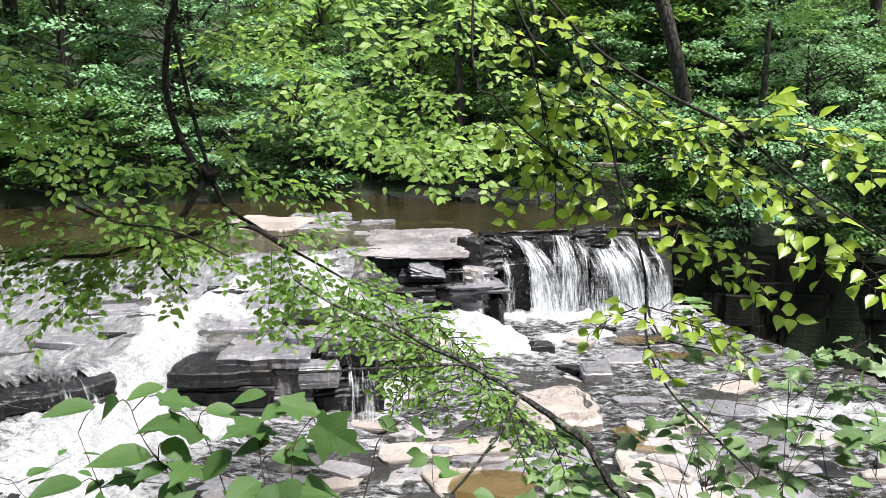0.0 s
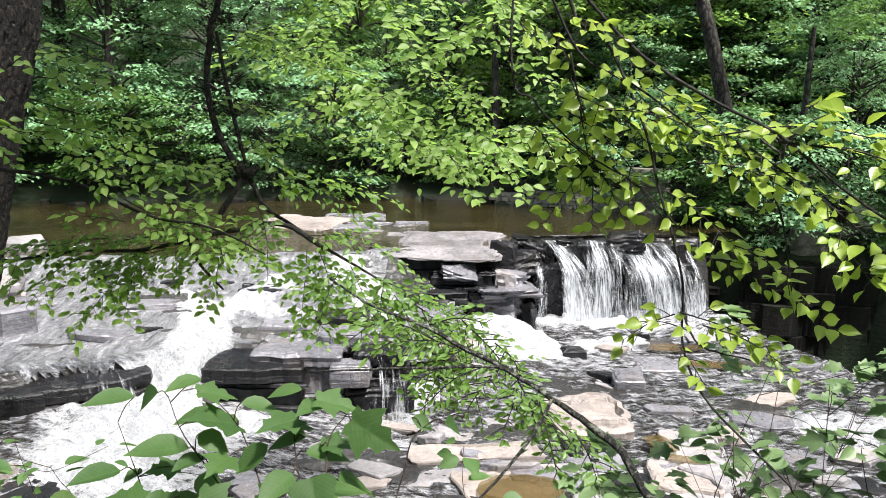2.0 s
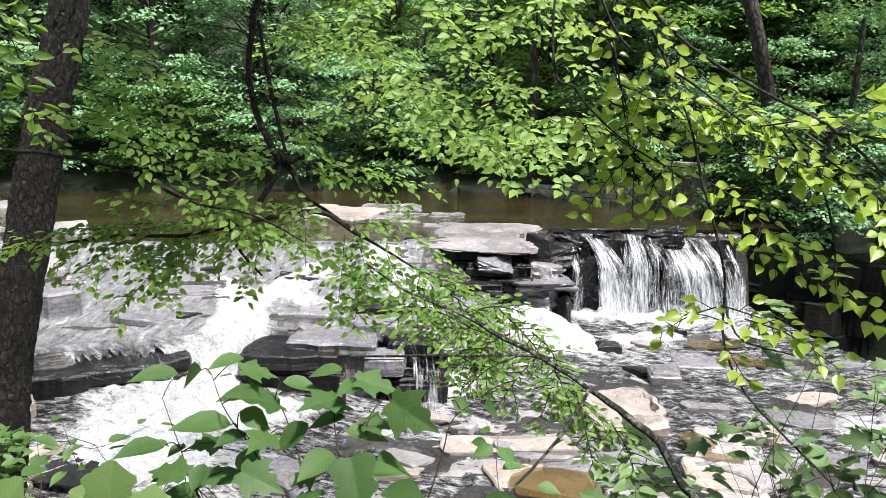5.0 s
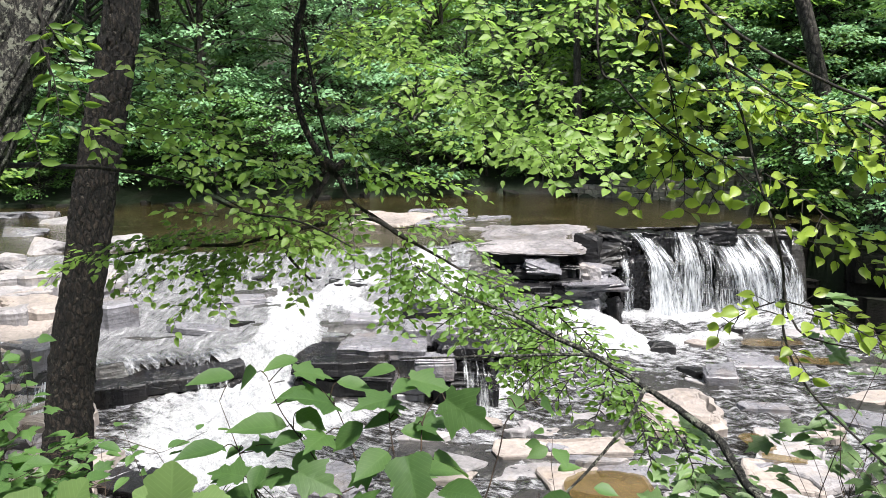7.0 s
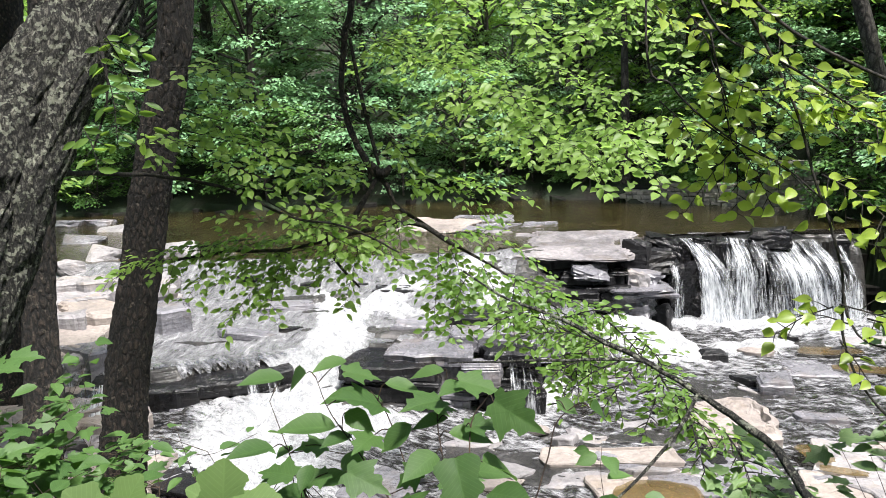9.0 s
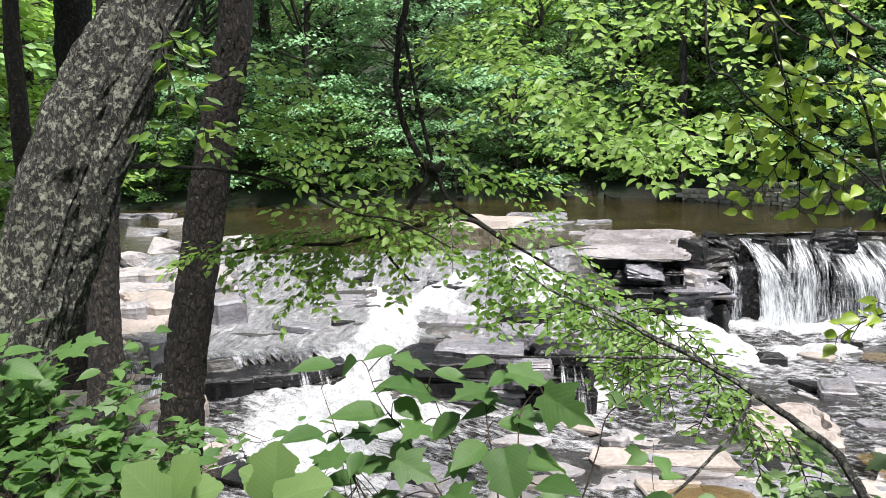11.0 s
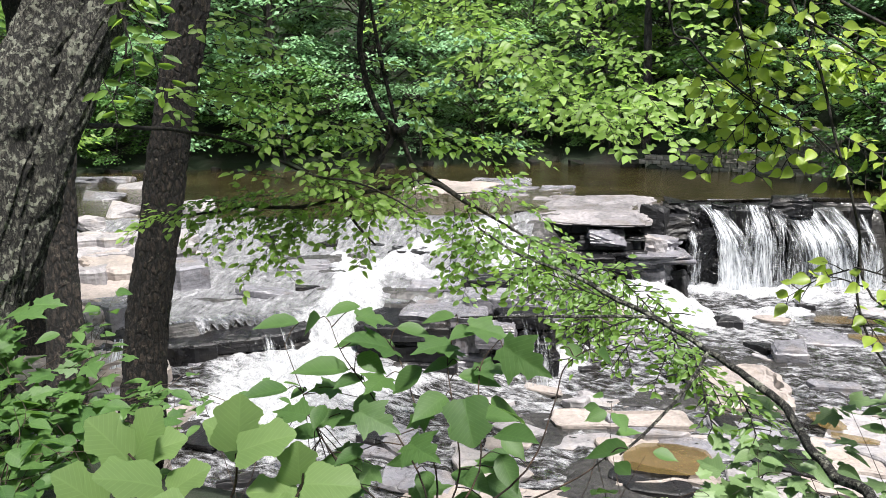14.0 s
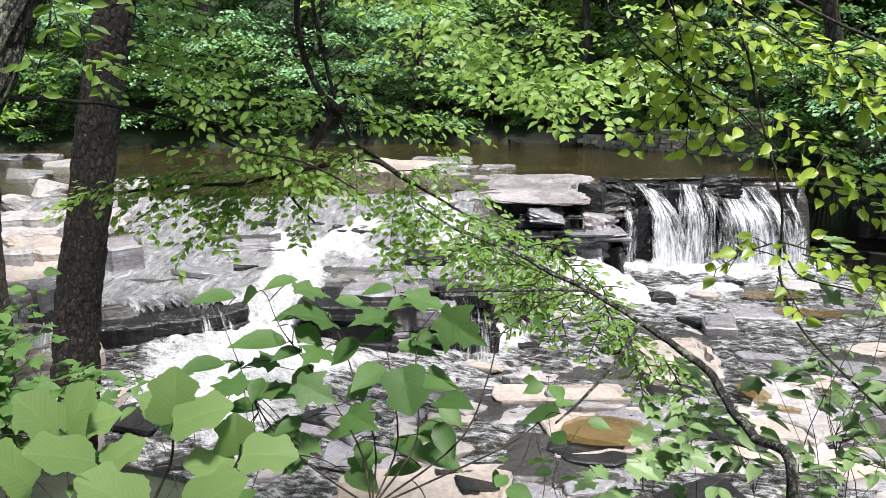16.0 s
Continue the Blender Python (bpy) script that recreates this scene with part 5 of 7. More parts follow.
for x in np.arange(-33, 20, 2.9):
    xx = x + rt.uniform(-1, 1)
    yy = float(shore_far(xx)) + rt.uniform(2.2, 5.0)
    k = open_wood(int(rt.choice([0, 1, 0, 1, 2])), xx, yy)
    if k < 0:
        continue
    plant(k, xx, yy, rt.uniform(0, 360), rt.uniform(0.48, 0.72))
for x in np.arange(-40, 28, 3.4):
    xx = x + rt.uniform(-1.2, 1.2)
    yy = float(shore_far(xx)) + rt.uniform(6, 11)
    plant(open_wood(int(rt.choice([0, 1, 0, 3, 2])), xx, yy + 3), xx, yy, rt.uniform(0, 360), rt.uniform(0.6, 0.85))
for x in np.arange(-50, 40, 4.5):
    xx = x + rt.uniform(-1.5, 1.5)
    yy = float(shore_far(xx)) + rt.uniform(13, 22)
    plant(open_wood(int(rt.choice([2, 3, 1, 0])), xx, yy + 9), xx, yy, rt.uniform(0, 360), rt.uniform(1.0, 1.4))

for x in np.arange(-40, 30, 2.3):
    xx = x + rt.uniform(-1, 1)
    plant(int(rt.choice([5, 6, 6, 6, 6])), xx, float(shore_far(xx)) + rt.uniform(7, 19), rt.uniform(0, 360), rt.uniform(0.9, 1.3), "hill undergrowth")
for x, y, k, sc in ((-12.2, 24.2, 0, 1.15), (-8.3, 25.2, 0, 1.1), (-15.5, 23.4, 0, 1.2), (-19, 22.6, 0, 1.1), (4.0, 27.0, 1, 1.1), (-4.5, 28.0, 4, 1.2), (-1.0, 28.5, 4, 1.2), (5.6, 25.6, 4, 1.3), (7.9, 27.0, 4, 1.35), (2.6, 26.2, 4, 1.2)):
    plant(k, x, y, 70 * x, sc)
for x in np.arange(-50, 42, 6.0):
    xx = x + rt.uniform(-1.5, 1.5)
    plant(int(rt.choice([1, 0, 1])), xx, float(shore_far(xx)) + rt.uniform(26, 34), rt.uniform(0, 360), rt.uniform(1.5, 1.8))
for k in range(16):
    xx = 5.5 + 0.75 * k
    plant(5 + k % 2, xx, float(shore_far(xx)) + rt.uniform(2.5, 14), rt.uniform(0, 360), rt.uniform(0.8, 1.15), "hill undergrowth")
for k in range(6):
    xx = rt.uniform(-28, 18)
    plant(6 if k % 3 else 5, xx, float(shore_far(xx)) + rt.uniform(3, 15), rt.uniform(0, 360), rt.uniform(1.1, 1.6), "hill undergrowth")
# added trees out of view to the right, most placed to shade the gorge
for x, y, k in ((14.5, 5, 3), (18, 9, 3), (14.5, 10.8, 3), (17.8, 15.0, 3), (21.5, 19.5, 3), (19.5, 12.0, 3)):
    plant(k, x, y, 50 * x, 1.1, "right bank trees")
# unseen woods added behind and above the camera; they cut the sky light
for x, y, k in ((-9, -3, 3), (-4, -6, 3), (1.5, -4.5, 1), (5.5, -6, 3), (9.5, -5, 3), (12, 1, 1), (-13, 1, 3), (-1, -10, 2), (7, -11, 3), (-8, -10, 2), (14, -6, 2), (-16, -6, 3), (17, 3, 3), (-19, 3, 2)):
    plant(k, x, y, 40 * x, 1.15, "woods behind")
# bare trunks that stand out in the far woods
def bare(x, y, lean, height, rad, label="tall bare trunk rising through the far woods"):
    z = float(bed(np.array([x]), np.array([y]))[0])
    t = thing("tree", (x, y, z), label, "tree", "far trunks")
    v, f = tube(curve_through([(0, 0, -0.5), (lean * 0.3, 0, height * 0.35), (lean, 0, height)], 24), [rad * 1.2, rad, rad * 0.5], 14, 0.15, int(10 * x))
    child("trunk", mesh_of("trunk", v, f, BARK_FAR), t)
    meshes, _ = TREES[3]
    c = child("crown", meshes[2][1], t)
    c.matrix_basis = pose(lean * 0.8, 0, height * 0.6) @ Matrix.Diagonal((0.5, 0.5, 0.4, 1))
    return t


bare(7.7, 21.6, -4.4, 14, 0.2)
bare(0.55, 25.2, -0.15, 7, 0.14, "slim pale trunk beside the old wall")
bare(8.6, 20.6, 0.1, 5.5, 0.11, "slim trunk at the gorge's edge")
bare(-1.0, 33, 0.5, 15, 0.25)
bare(-9.5, 27, 0.3, 12, 0.2)
bare(-14.5, 26, -0.3, 12, 0.2)
bare(5.0, 35, 0.4, 15, 0.25)
bare(-20, 27, 0.5, 12, 0.22)

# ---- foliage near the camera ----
LEAF_MESH = {}


def leaf_mesh(kind, mat):
    key = (kind, mat.name)
    if key not in LEAF_MESH:
        LEAF_MESH[key] = mesh_of("leaf", *SHAPES[kind], mat)
    return LEAF_MESH[key]


def put_leaves(parent, origin, places, frames, sizes, kind, mat, mat_joined, most=240, name="leaf"):
    """Leaves as objects of their own under the limb; past the given number the rest is one joined mesh."""
    order = np.random.default_rng(len(places)).permutation(len(places))
    me = leaf_mesh(kind, mat)
    for k in order[:most]:
        m = Matrix([list(row) for row in frames[k] * sizes[k]]).to_4x4()
        m.translation = Vector(places[k] - origin)
        ob = child(name, me, parent)
        ob.matrix_basis = m
    rest = order[most:]
    if len(rest):
        v, f = leaves(places[rest] - origin, frames[rest], np.asarray(sizes)[rest], kind)
        child("foliage", mesh_of("foliage", v, f, mat_joined), parent, kind="stuff")


def spray(seed, a, b, half, side, size, gap=0.75, face=(0, -0.25, 0.95), droop=0.08, jitter=0.38, depth=0.12):
    """A leafy twig from a to b: flat side shoots left and right of it, leaves in turn along them. Returns tubes, places, frames, sizes."""
    r = np.random.default_rng(seed)
    a, b = np.array(a, float), np.array(b, float)
    long_ = np.linalg.norm(b - a)
    axis_ = (b - a) / long_
    face = np.array(face, float)
    face = face - axis_ * (face @ axis_)
    face /= np.linalg.norm(face)
    across = np.cross(face, axis_)
    mid = (a + b) / 2 + np.array([0, 0, droop * long_]) + r.normal(0, 0.03 * long_, 3)
    main = curve_through([a, mid, b], 12)
    tubes = [tube(main, [0.0022 + 0.0016 * long_, 0.0012], 5)]
    pos, head = [], []
    s = np.linspace(0.08, 1.0, side)
    for k, t in enumerate(s):
        root = np.array([np.interp(t, np.linspace(0, 1, 12), main[:, c]) for c in range(3)])
        sign = 1 if k % 2 else -1
        reach = half * (0.45 + 0.55 * math.sin(math.pi * min(1, 0.25 + 0.75 * t))) * r.uniform(0.5, 1.15)
        d = across * sign * r.uniform(0.7, 1.0) + axis_ * r.uniform(0.45, 0.9) + face * r.normal(0, 0.3) + r.normal(0, 0.15, 3)
        d /= np.linalg.norm(d)
        tip = root + d * reach + np.array([0, 0, -0.12 * reach])
        line = curve_through([root, (root + tip) / 2 + np.array([0, 0, 0.05 * reach]), tip], 6)
        tubes.append(tube(line, [0.0018, 0.0008], 4))
        n = max(1, int(reach / (size * gap)))
        for q in range(n):
            u = (q + r.uniform(0.4, 1.0)) / n
            p = np.array([np.interp(u, np.linspace(0, 1, 6), line[:, c]) for c in range(3)])
            turn = (1 if q % 2 else -1) * r.uniform(0.4, 1.0) if q < n - 1 else r.normal(0, 0.3)
            pos.append(p + face * r.normal(0, depth * half * 0.5))
            head.append(d * math.cos(turn) + np.cross(face, d) * math.sin(turn) + np.array([0, 0, -0.08]) + r.normal(0, 0.15, 3))
        if r.random() < 0.8:
            pos.append(root), head.append(across * -sign + axis_ * 0.5)
    pos, head = np.array(pos), np.array(head)
    head[:, 2] = 0.45 * head[:, 2] - 0.08
    nor = face + r.normal(0, jitter, (len(pos), 3))
    return tubes, pos, turned(head, nor), size * r.uniform(0.65, 1.2, len(pos))


def limb(parent, name, line, radii, sprays, kind, mat, matj, label="", bark=TWIG, most=240, rough=0.15, extra=(), points=28):
    """One limb of a tree with its twigs and leaves. line: points of the limb; sprays: leafy twigs, as spray() takes them."""
    o = np.array(parent.location)
    tubes, pos, fr, sz = [], [], [], []
    for k, sp in enumerate(sprays):
        t, p, f, z = spray(*sp[:6], **(sp[6] if len(sp) > 6 else {}))
        tubes += t
        pos.append(p), fr.append(f), sz.append(z)
    core = curve_through(line, 2 * points)
    kink = np.stack([fnoise(np.arange(len(core)) * 0.33, np.arange(len(core)) * 0 + 7 * c, 90 + c, 3) - 0.5 for c in range(3)], 1)
    body = [tube(core + kink * 1.6 * np.interp(np.linspace(0, 1, len(core)), np.linspace(0, 1, len(radii)), radii)[:, None], radii, 9, rough, 3)]
    for pts, rr in extra:
        body.append(tube(curve_through(pts, 14), rr, 6, rough, 5))
    v, f = join(body)
    ob = child(name, mesh_of(name, v - o, f, bark), parent, label)
    if tubes:
        v, f = join(tubes)
        child("twig", mesh_of("twig", v - o, f, TWIG), ob, kind="stuff")
    if pos:
        put_leaves(ob, o, np.concatenate(pos), np.concatenate(fr), np.concatenate(sz), kind, mat, matj, most)
    return ob


def big_trunk(parent, line, radii, bark, label, seed, burls=(), sides=92, points=340, rough=0.10):
    o = np.array(parent.location)
    pts = curve_through(line, points)
    v, f = tube(pts, radii, sides, rough, seed)
    # furrowed bark: plates divided by ridges that run along the stem
    ring, k = np.divmod(np.arange(len(v)), sides)
    out = v - pts[ring]
    length = np.r_[0, np.cumsum(np.linalg.norm(np.diff(pts, axis=0), axis=1))][ring]
    ang = k / sides * 2 * np.pi
    wide_ = np.linalg.norm(out, axis=1)
    u = np.stack([np.cos(ang), np.sin(ang)], 1) * 0.16
    rid = 1 - np.abs(2 * fnoise(u[:, 0] * 55 + length * 3 + seed, u[:, 1] * 55 + length * 9, seed, 3) - 1)
    v = v + out / wide_[:, None] * (0.030 * (0.6 - rid) * np.clip(wide_ / 0.15, 0.3, 1.1))[:, None]
    for c, rad, lift in burls:
        d = v - np.array(c)
        w = np.exp(-((d**2).sum(1)) / rad**2)
        out = d / (np.linalg.norm(d, axis=1)[:, None] + 1e-6)
        v = v + out * (w * lift)[:, None]
    return child("trunk", mesh_of("trunk", v - o, f, bark), parent, label)


def twig(bag, *row):
    bag.append(row)


L_PALE = leaf_material("pale_young_leaf", (0.125, 0.205, 0.065), (0.19, 0.285, 0.10), (0.34, 0.53, 0.14), 0.55, 0.42, False, True)
L_SOFT = leaf_material("soft_greyish_leaf", (0.060, 0.110, 0.042), (0.155, 0.230, 0.095), (0.19, 0.33, 0.10), 0.45, 0.3, False, True)
STEM = bark_material("reddish_stem", (0.02, 0.012, 0.008), (0.05, 0.03, 0.02), (0.09, 0.055, 0.035), (0.09, 0.08, 0.05), 0.75, 30, 0.004)


def stalk(parent, line, radii=(0.005, 0.004, 0.0025, 0.0015), name="stem"):
    v, f = tube(curve_through(line, 16), list(radii), 6)
    return child(name, mesh_of(name, local(parent, v), f, STEM), parent)


def one_leaf(parent, base, tip, size, kind, mat, normal=None, r=None):
    """One large leaf from its stalk's end towards a point."""
    base, tip = np.array(base, float), np.array(tip, float)
    normal = np.array([0.1, -0.3, 0.95]) if normal is None else np.array(normal)
    fr = turned((tip - base)[None], normal[None])[0]
    m = Matrix([list(row) for row in fr * size]).to_4x4()
    m.translation = Vector(local(parent, base))
    ob = child("leaf", leaf_mesh(kind, mat), parent)
    ob.matrix_basis = m
    return ob


def thicket(seed, centre, radii, n, size, kind, label, mat=None):
    """A bush: stems rising from one foot on the ground, leaves at their ends filling an uneven mound."""
    r = np.random.default_rng(seed)
    c = np.array(centre)
    foot = np.array([c[0], c[1], 0.0])
    foot[2] = min(float(bed(foot[:1], foot[1:2])[0]), c[2] - 0.1)
    t = thing("shrub", tuple(foot), label, "shrub", "bank undergrowth")
    tubes, pos, head, nor = [], [], [], []
    per = 6
    forks = []
    for _ in range(1 if c[0] > 0 else 2):
        up = c + r.uniform(-0.6, 0.6, 3) * np.array(radii) - np.array([0, 0, 0.5 * radii[2]])
        bow = (foot + up) / 2 + r.normal(0, 0.12, 3)
        line = curve_through([foot + r.normal(0, 0.05, 3) * (1, 1, 0), bow, up], 12)
        tubes.append(tube(line, [0.0022, 0.0016, 0.001], 5))
        forks += [line[-1], line[-2]]
    for _ in range(max(3, n // per)):
        tip = c + r.uniform(-1, 1, 3) * np.array(radii)
        root = forks[r.integers(0, len(forks))]
        line = curve_through([root, (root + tip) / 2 + r.normal(0, 0.04, 3) + np.array([0, 0, 0.03]), tip], 8)
        tubes.append(tube(line, [0.0014, 0.0008], 4))
        for k in range(per):
            a = r.uniform(0, 2 * np.pi)
            h = np.array([math.cos(a), math.sin(a), r.uniform(-0.35, 0.15)])
            p = line[-1 - int(r.integers(0, 5))] + h * size * r.uniform(0.1, 0.5) + np.array([0, 0, r.normal(0, 0.03)])
            pos.append(p), head.append(h), nor.append(np.array([0, -0.2, 1.0]) + r.normal(0, 0.32, 3))
    v, f = join(tubes)
    child("stem", mesh_of("stem", local(t, v), f, STEM), t)
    put_leaves(t, np.array(t.location), np.array(pos), turned(np.array(head), np.array(nor)), size * r.uniform(0.6, 1.2, len(pos)), kind, mat or L_NEAR, L_NEARJ, 150)
    return t


def crown_on(tree, kind, place, scale):
    """The limbs and leaves at the top of a near tree."""
    for nm, me in TREES[kind][0][1:]:
        ob = child(nm, me, tree)
        ob.matrix_basis = Matrix.Translation(Vector(place) - tree.location) @ pose(0, 0, 0, 0, 0, 40) @ Matrix.Diagonal((scale, scale, scale * 0.6, 1))

lean = thing("tree", (-2.25, 1.85, 0.75), "leaning lichen-covered tree with forked trunk on the near bank", "tree", "near trees")
big_trunk(lean, [(-2.41, 1.75, 0.30), (-2.26, 2.02, 1.75), (-2.22, 2.11, 2.08), (-2.16, 2.19, 2.42), (-2.11, 2.25, 2.61), (-2.07, 2.33, 2.79), (-1.98, 2.44, 3.01), (-1.92, 2.52, 3.15), (-1.3, 2.9, 4.4), (-0.9, 3.4, 6.2), (-0.2, 2.9, 7.4), (0.4, 2.3, 8.8)], [0.20, 0.145, 0.13, 0.125, 0.12, 0.115, 0.112, 0.11, 0.105, 0.09, 0.06], BARK_PALE, "pale lichen-blotched bark", 5, [((-2.02, 2.13, 2.46), 0.055, 0.03), ((-1.99, 2.26, 2.88), 0.1, 0.02)])
big_trunk(lean, [(-2.27, 1.97, 1.52), (-2.25, 2.07, 1.73), (-2.19, 2.17, 1.97), (-2.12, 2.24, 2.21), (-2.06, 2.28, 2.43), (-1.99, 2.37, 2.67), (-1.89, 2.48, 2.97), (-1.2, 3.3, 5.0)], [0.05, 0.072, 0.085, 0.09, 0.095, 0.092, 0.08], BARK_PALE, "second stem grown against the first", 9, (), 80, 320)
S_MAIN = []
twig(S_MAIN, 1001, (-1.35, 4.18, 2.43), (-1.71, 3.82, 2.34), 0.15, 15, 0.062, {'gap': 0.5})
twig(S_MAIN, 1002, (-1.38, 4.17, 2.33), (-1.64, 3.82, 2.07), 0.13, 14, 0.062, {'gap': 0.5})
twig(S_MAIN, 1003, (-1.42, 4.25, 3.17), (-0.89, 4.51, 2.91), 0.14, 17, 0.066, {'gap': 0.5})
twig(S_MAIN, 1004, (-1.32, 4.20, 2.49), (-1.02, 4.28, 2.58), 0.12, 9, 0.062, {'gap': 0.5})
twig(S_MAIN, 1005, (-1.24, 4.21, 2.33), (-0.49, 4.45, 2.19), 0.15, 23, 0.062, {'gap': 0.5})
twig(S_MAIN, 1006, (-1.32, 4.31, 2.58), (-1.09, 4.25, 2.26), 0.14, 11, 0.062, {'gap': 0.5})
twig(S_MAIN, 1007, (-1.12, 4.21, 2.09), (-1.41, 3.98, 1.89), 0.15, 13, 0.057, {'gap': 0.5})
twig(S_MAIN, 1008, (-0.97, 4.14, 2.02), (-0.41, 4.20, 1.84), 0.15, 18, 0.057, {'gap': 0.5})
twig(S_MAIN, 1009, (-0.91, 4.14, 1.95), (-0.80, 3.98, 1.60), 0.16, 13, 0.053, {'gap': 0.5})
twig(S_MAIN, 1010, (-0.71, 4.06, 1.87), (-0.54, 3.91, 1.59), 0.19, 12, 0.053, {'gap': 0.5})
twig(S_MAIN, 1011, (-0.59, 4.07, 1.81), (-0.04, 3.85, 1.61), 0.19, 21, 0.053, {'gap': 0.5})
twig(S_MAIN, 1012, (-0.45, 3.96, 1.73), (-0.25, 3.77, 1.38), 0.17, 16, 0.048, {'gap': 0.5})
twig(S_MAIN, 1013, (-0.97, 4.13, 1.96), (-0.97, 3.92, 1.52), 0.16, 17, 0.051, {'gap': 0.5})
twig(S_MAIN, 1014, (-0.77, 4.04, 1.84), (-0.86, 3.82, 1.49), 0.16, 15, 0.049, {'gap': 0.5})
twig(S_MAIN, 1015, (-0.51, 3.97, 1.80), (-0.49, 3.78, 1.47), 0.17, 14, 0.049, {'gap': 0.5})
twig(S_MAIN, 1016, (-0.26, 3.86, 1.65), (0.05, 3.69, 1.44), 0.18, 15, 0.048, {'gap': 0.5})
twig(S_MAIN, 1017, (-0.29, 3.86, 1.67), (-0.07, 3.63, 1.28), 0.15, 20, 0.046, {'gap': 0.5})
twig(S_MAIN, 1018, (-1.15, 4.23, 2.30), (-0.61, 4.31, 2.06), 0.13, 18, 0.057, {'gap': 0.5})
twig(S_MAIN, 1019, (-1.49, 4.24, 3.02), (-1.19, 4.42, 3.16), 0.10, 10, 0.066, {'gap': 0.5})
twig(S_MAIN, 1020, (-1.54, 4.23, 2.77), (-1.25, 4.33, 2.71), 0.10, 9, 0.062, {'gap': 0.5})
twig(S_MAIN, 1021, (-1.24, 4.09, 2.22), (-1.15, 3.94, 1.80), 0.13, 15, 0.053, {'gap': 0.5})
limb(lean, "limb", [(-0.9, 3.4, 5.6), (-1.36, 4.16, 3.76), (-1.47, 4.21, 3.31), (-1.52, 4.22, 3.14), (-1.55, 4.23, 2.83), (-1.48, 4.20, 2.58), (-1.39, 4.17, 2.41), (-1.30, 4.19, 2.32), (-1.23, 4.20, 2.18), (-1.10, 4.22, 2.08), (-0.87, 4.15, 1.95), (-0.59, 4.07, 1.81), (-0.26, 3.95, 1.63)], [0.024, 0.021, 0.019, 0.018, 0.02, 0.015, 0.011, 0.008, 0.004], S_MAIN, "oval", L_NEAR1, L_NEARJ, "dark crooked hanging limb with broken stubs", BARK_DARK, 260, 0.3, [([(-1.34, 4.18, 2.35), (-1.38, 4.11, 2.26), (-1.45, 4.07, 2.14)], [0.014, 0.019]), ([(-1.48, 4.21, 3.15), (-1.43, 4.22, 2.83), (-1.37, 4.20, 2.58), (-1.33, 4.19, 2.42)], [0.01, 0.013, 0.011]), ([(-1.59, 3.94, 2.05), (-1.51, 3.89, 1.90), (-1.37, 3.86, 1.76)], [0.012, 0.006]), ([(-1.38, 4.17, 2.43), (-1.31, 4.17, 2.37), (-1.25, 4.17, 2.41)], [0.022, 0.031, 0.016])])
S_LOW_LEFT = []
twig(S_LOW_LEFT, 1022, (-1.44, 4.00, 2.01), (-1.89, 3.62, 1.70), 0.20, 22, 0.055, {'gap': 0.5})
twig(S_LOW_LEFT, 1023, (-1.75, 3.87, 2.00), (-2.02, 3.52, 1.61), 0.18, 20, 0.053, {'gap': 0.5})
twig(S_LOW_LEFT, 1024, (-1.90, 3.69, 2.06), (-2.27, 3.43, 1.86), 0.19, 16, 0.055, {'gap': 0.5})
twig(S_LOW_LEFT, 1025, (-1.27, 4.06, 2.03), (-1.63, 3.76, 1.78), 0.18, 18, 0.053, {'gap': 0.5})
twig(S_LOW_LEFT, 1026, (-1.12, 4.21, 2.07), (-1.87, 3.81, 2.01), 0.17, 27, 0.057, {'gap': 0.5})
twig(S_LOW_LEFT, 1027, (-1.49, 3.98, 2.03), (-2.16, 3.53, 1.98), 0.18, 25, 0.057, {'gap': 0.5})
twig(S_LOW_LEFT, 1028, (-1.68, 3.89, 1.97), (-2.11, 3.52, 1.81), 0.20, 20, 0.053, {'gap': 0.5})
twig(S_LOW_LEFT, 1029, (-1.76, 3.74, 1.94), (-1.78, 3.55, 1.66), 0.14, 12, 0.048, {'gap': 0.5})
twig(S_LOW_LEFT, 1030, (-1.94, 3.66, 1.98), (-2.16, 3.36, 1.77), 0.14, 14, 0.053, {'gap': 0.5})
twig(S_LOW_LEFT, 1031, (-2.03, 3.61, 2.02), (-2.38, 3.38, 1.98), 0.16, 14, 0.053, {'gap': 0.5})
twig(S_LOW_LEFT, 1032, (-1.41, 4.00, 1.98), (-1.45, 3.80, 1.65), 0.13, 14, 0.048, {'gap': 0.5})
twig(S_LOW_LEFT, 1033, (-2.20, 3.51, 1.98), (-2.52, 3.27, 1.90), 0.16, 14, 0.053, {'gap': 0.5})
limb(lean, "limb", [(-0.87, 4.15, 1.95), (-1.14, 4.16, 2.08), (-1.49, 3.98, 2.03), (-1.78, 3.80, 1.98), (-2.03, 3.61, 2.00), (-2.31, 3.43, 1.97)], [0.016, 0.006], S_LOW_LEFT, "oval", L_LIME1, L_BRIGHT, "low leafy limb drooping over the shelf", TWIG, 220)
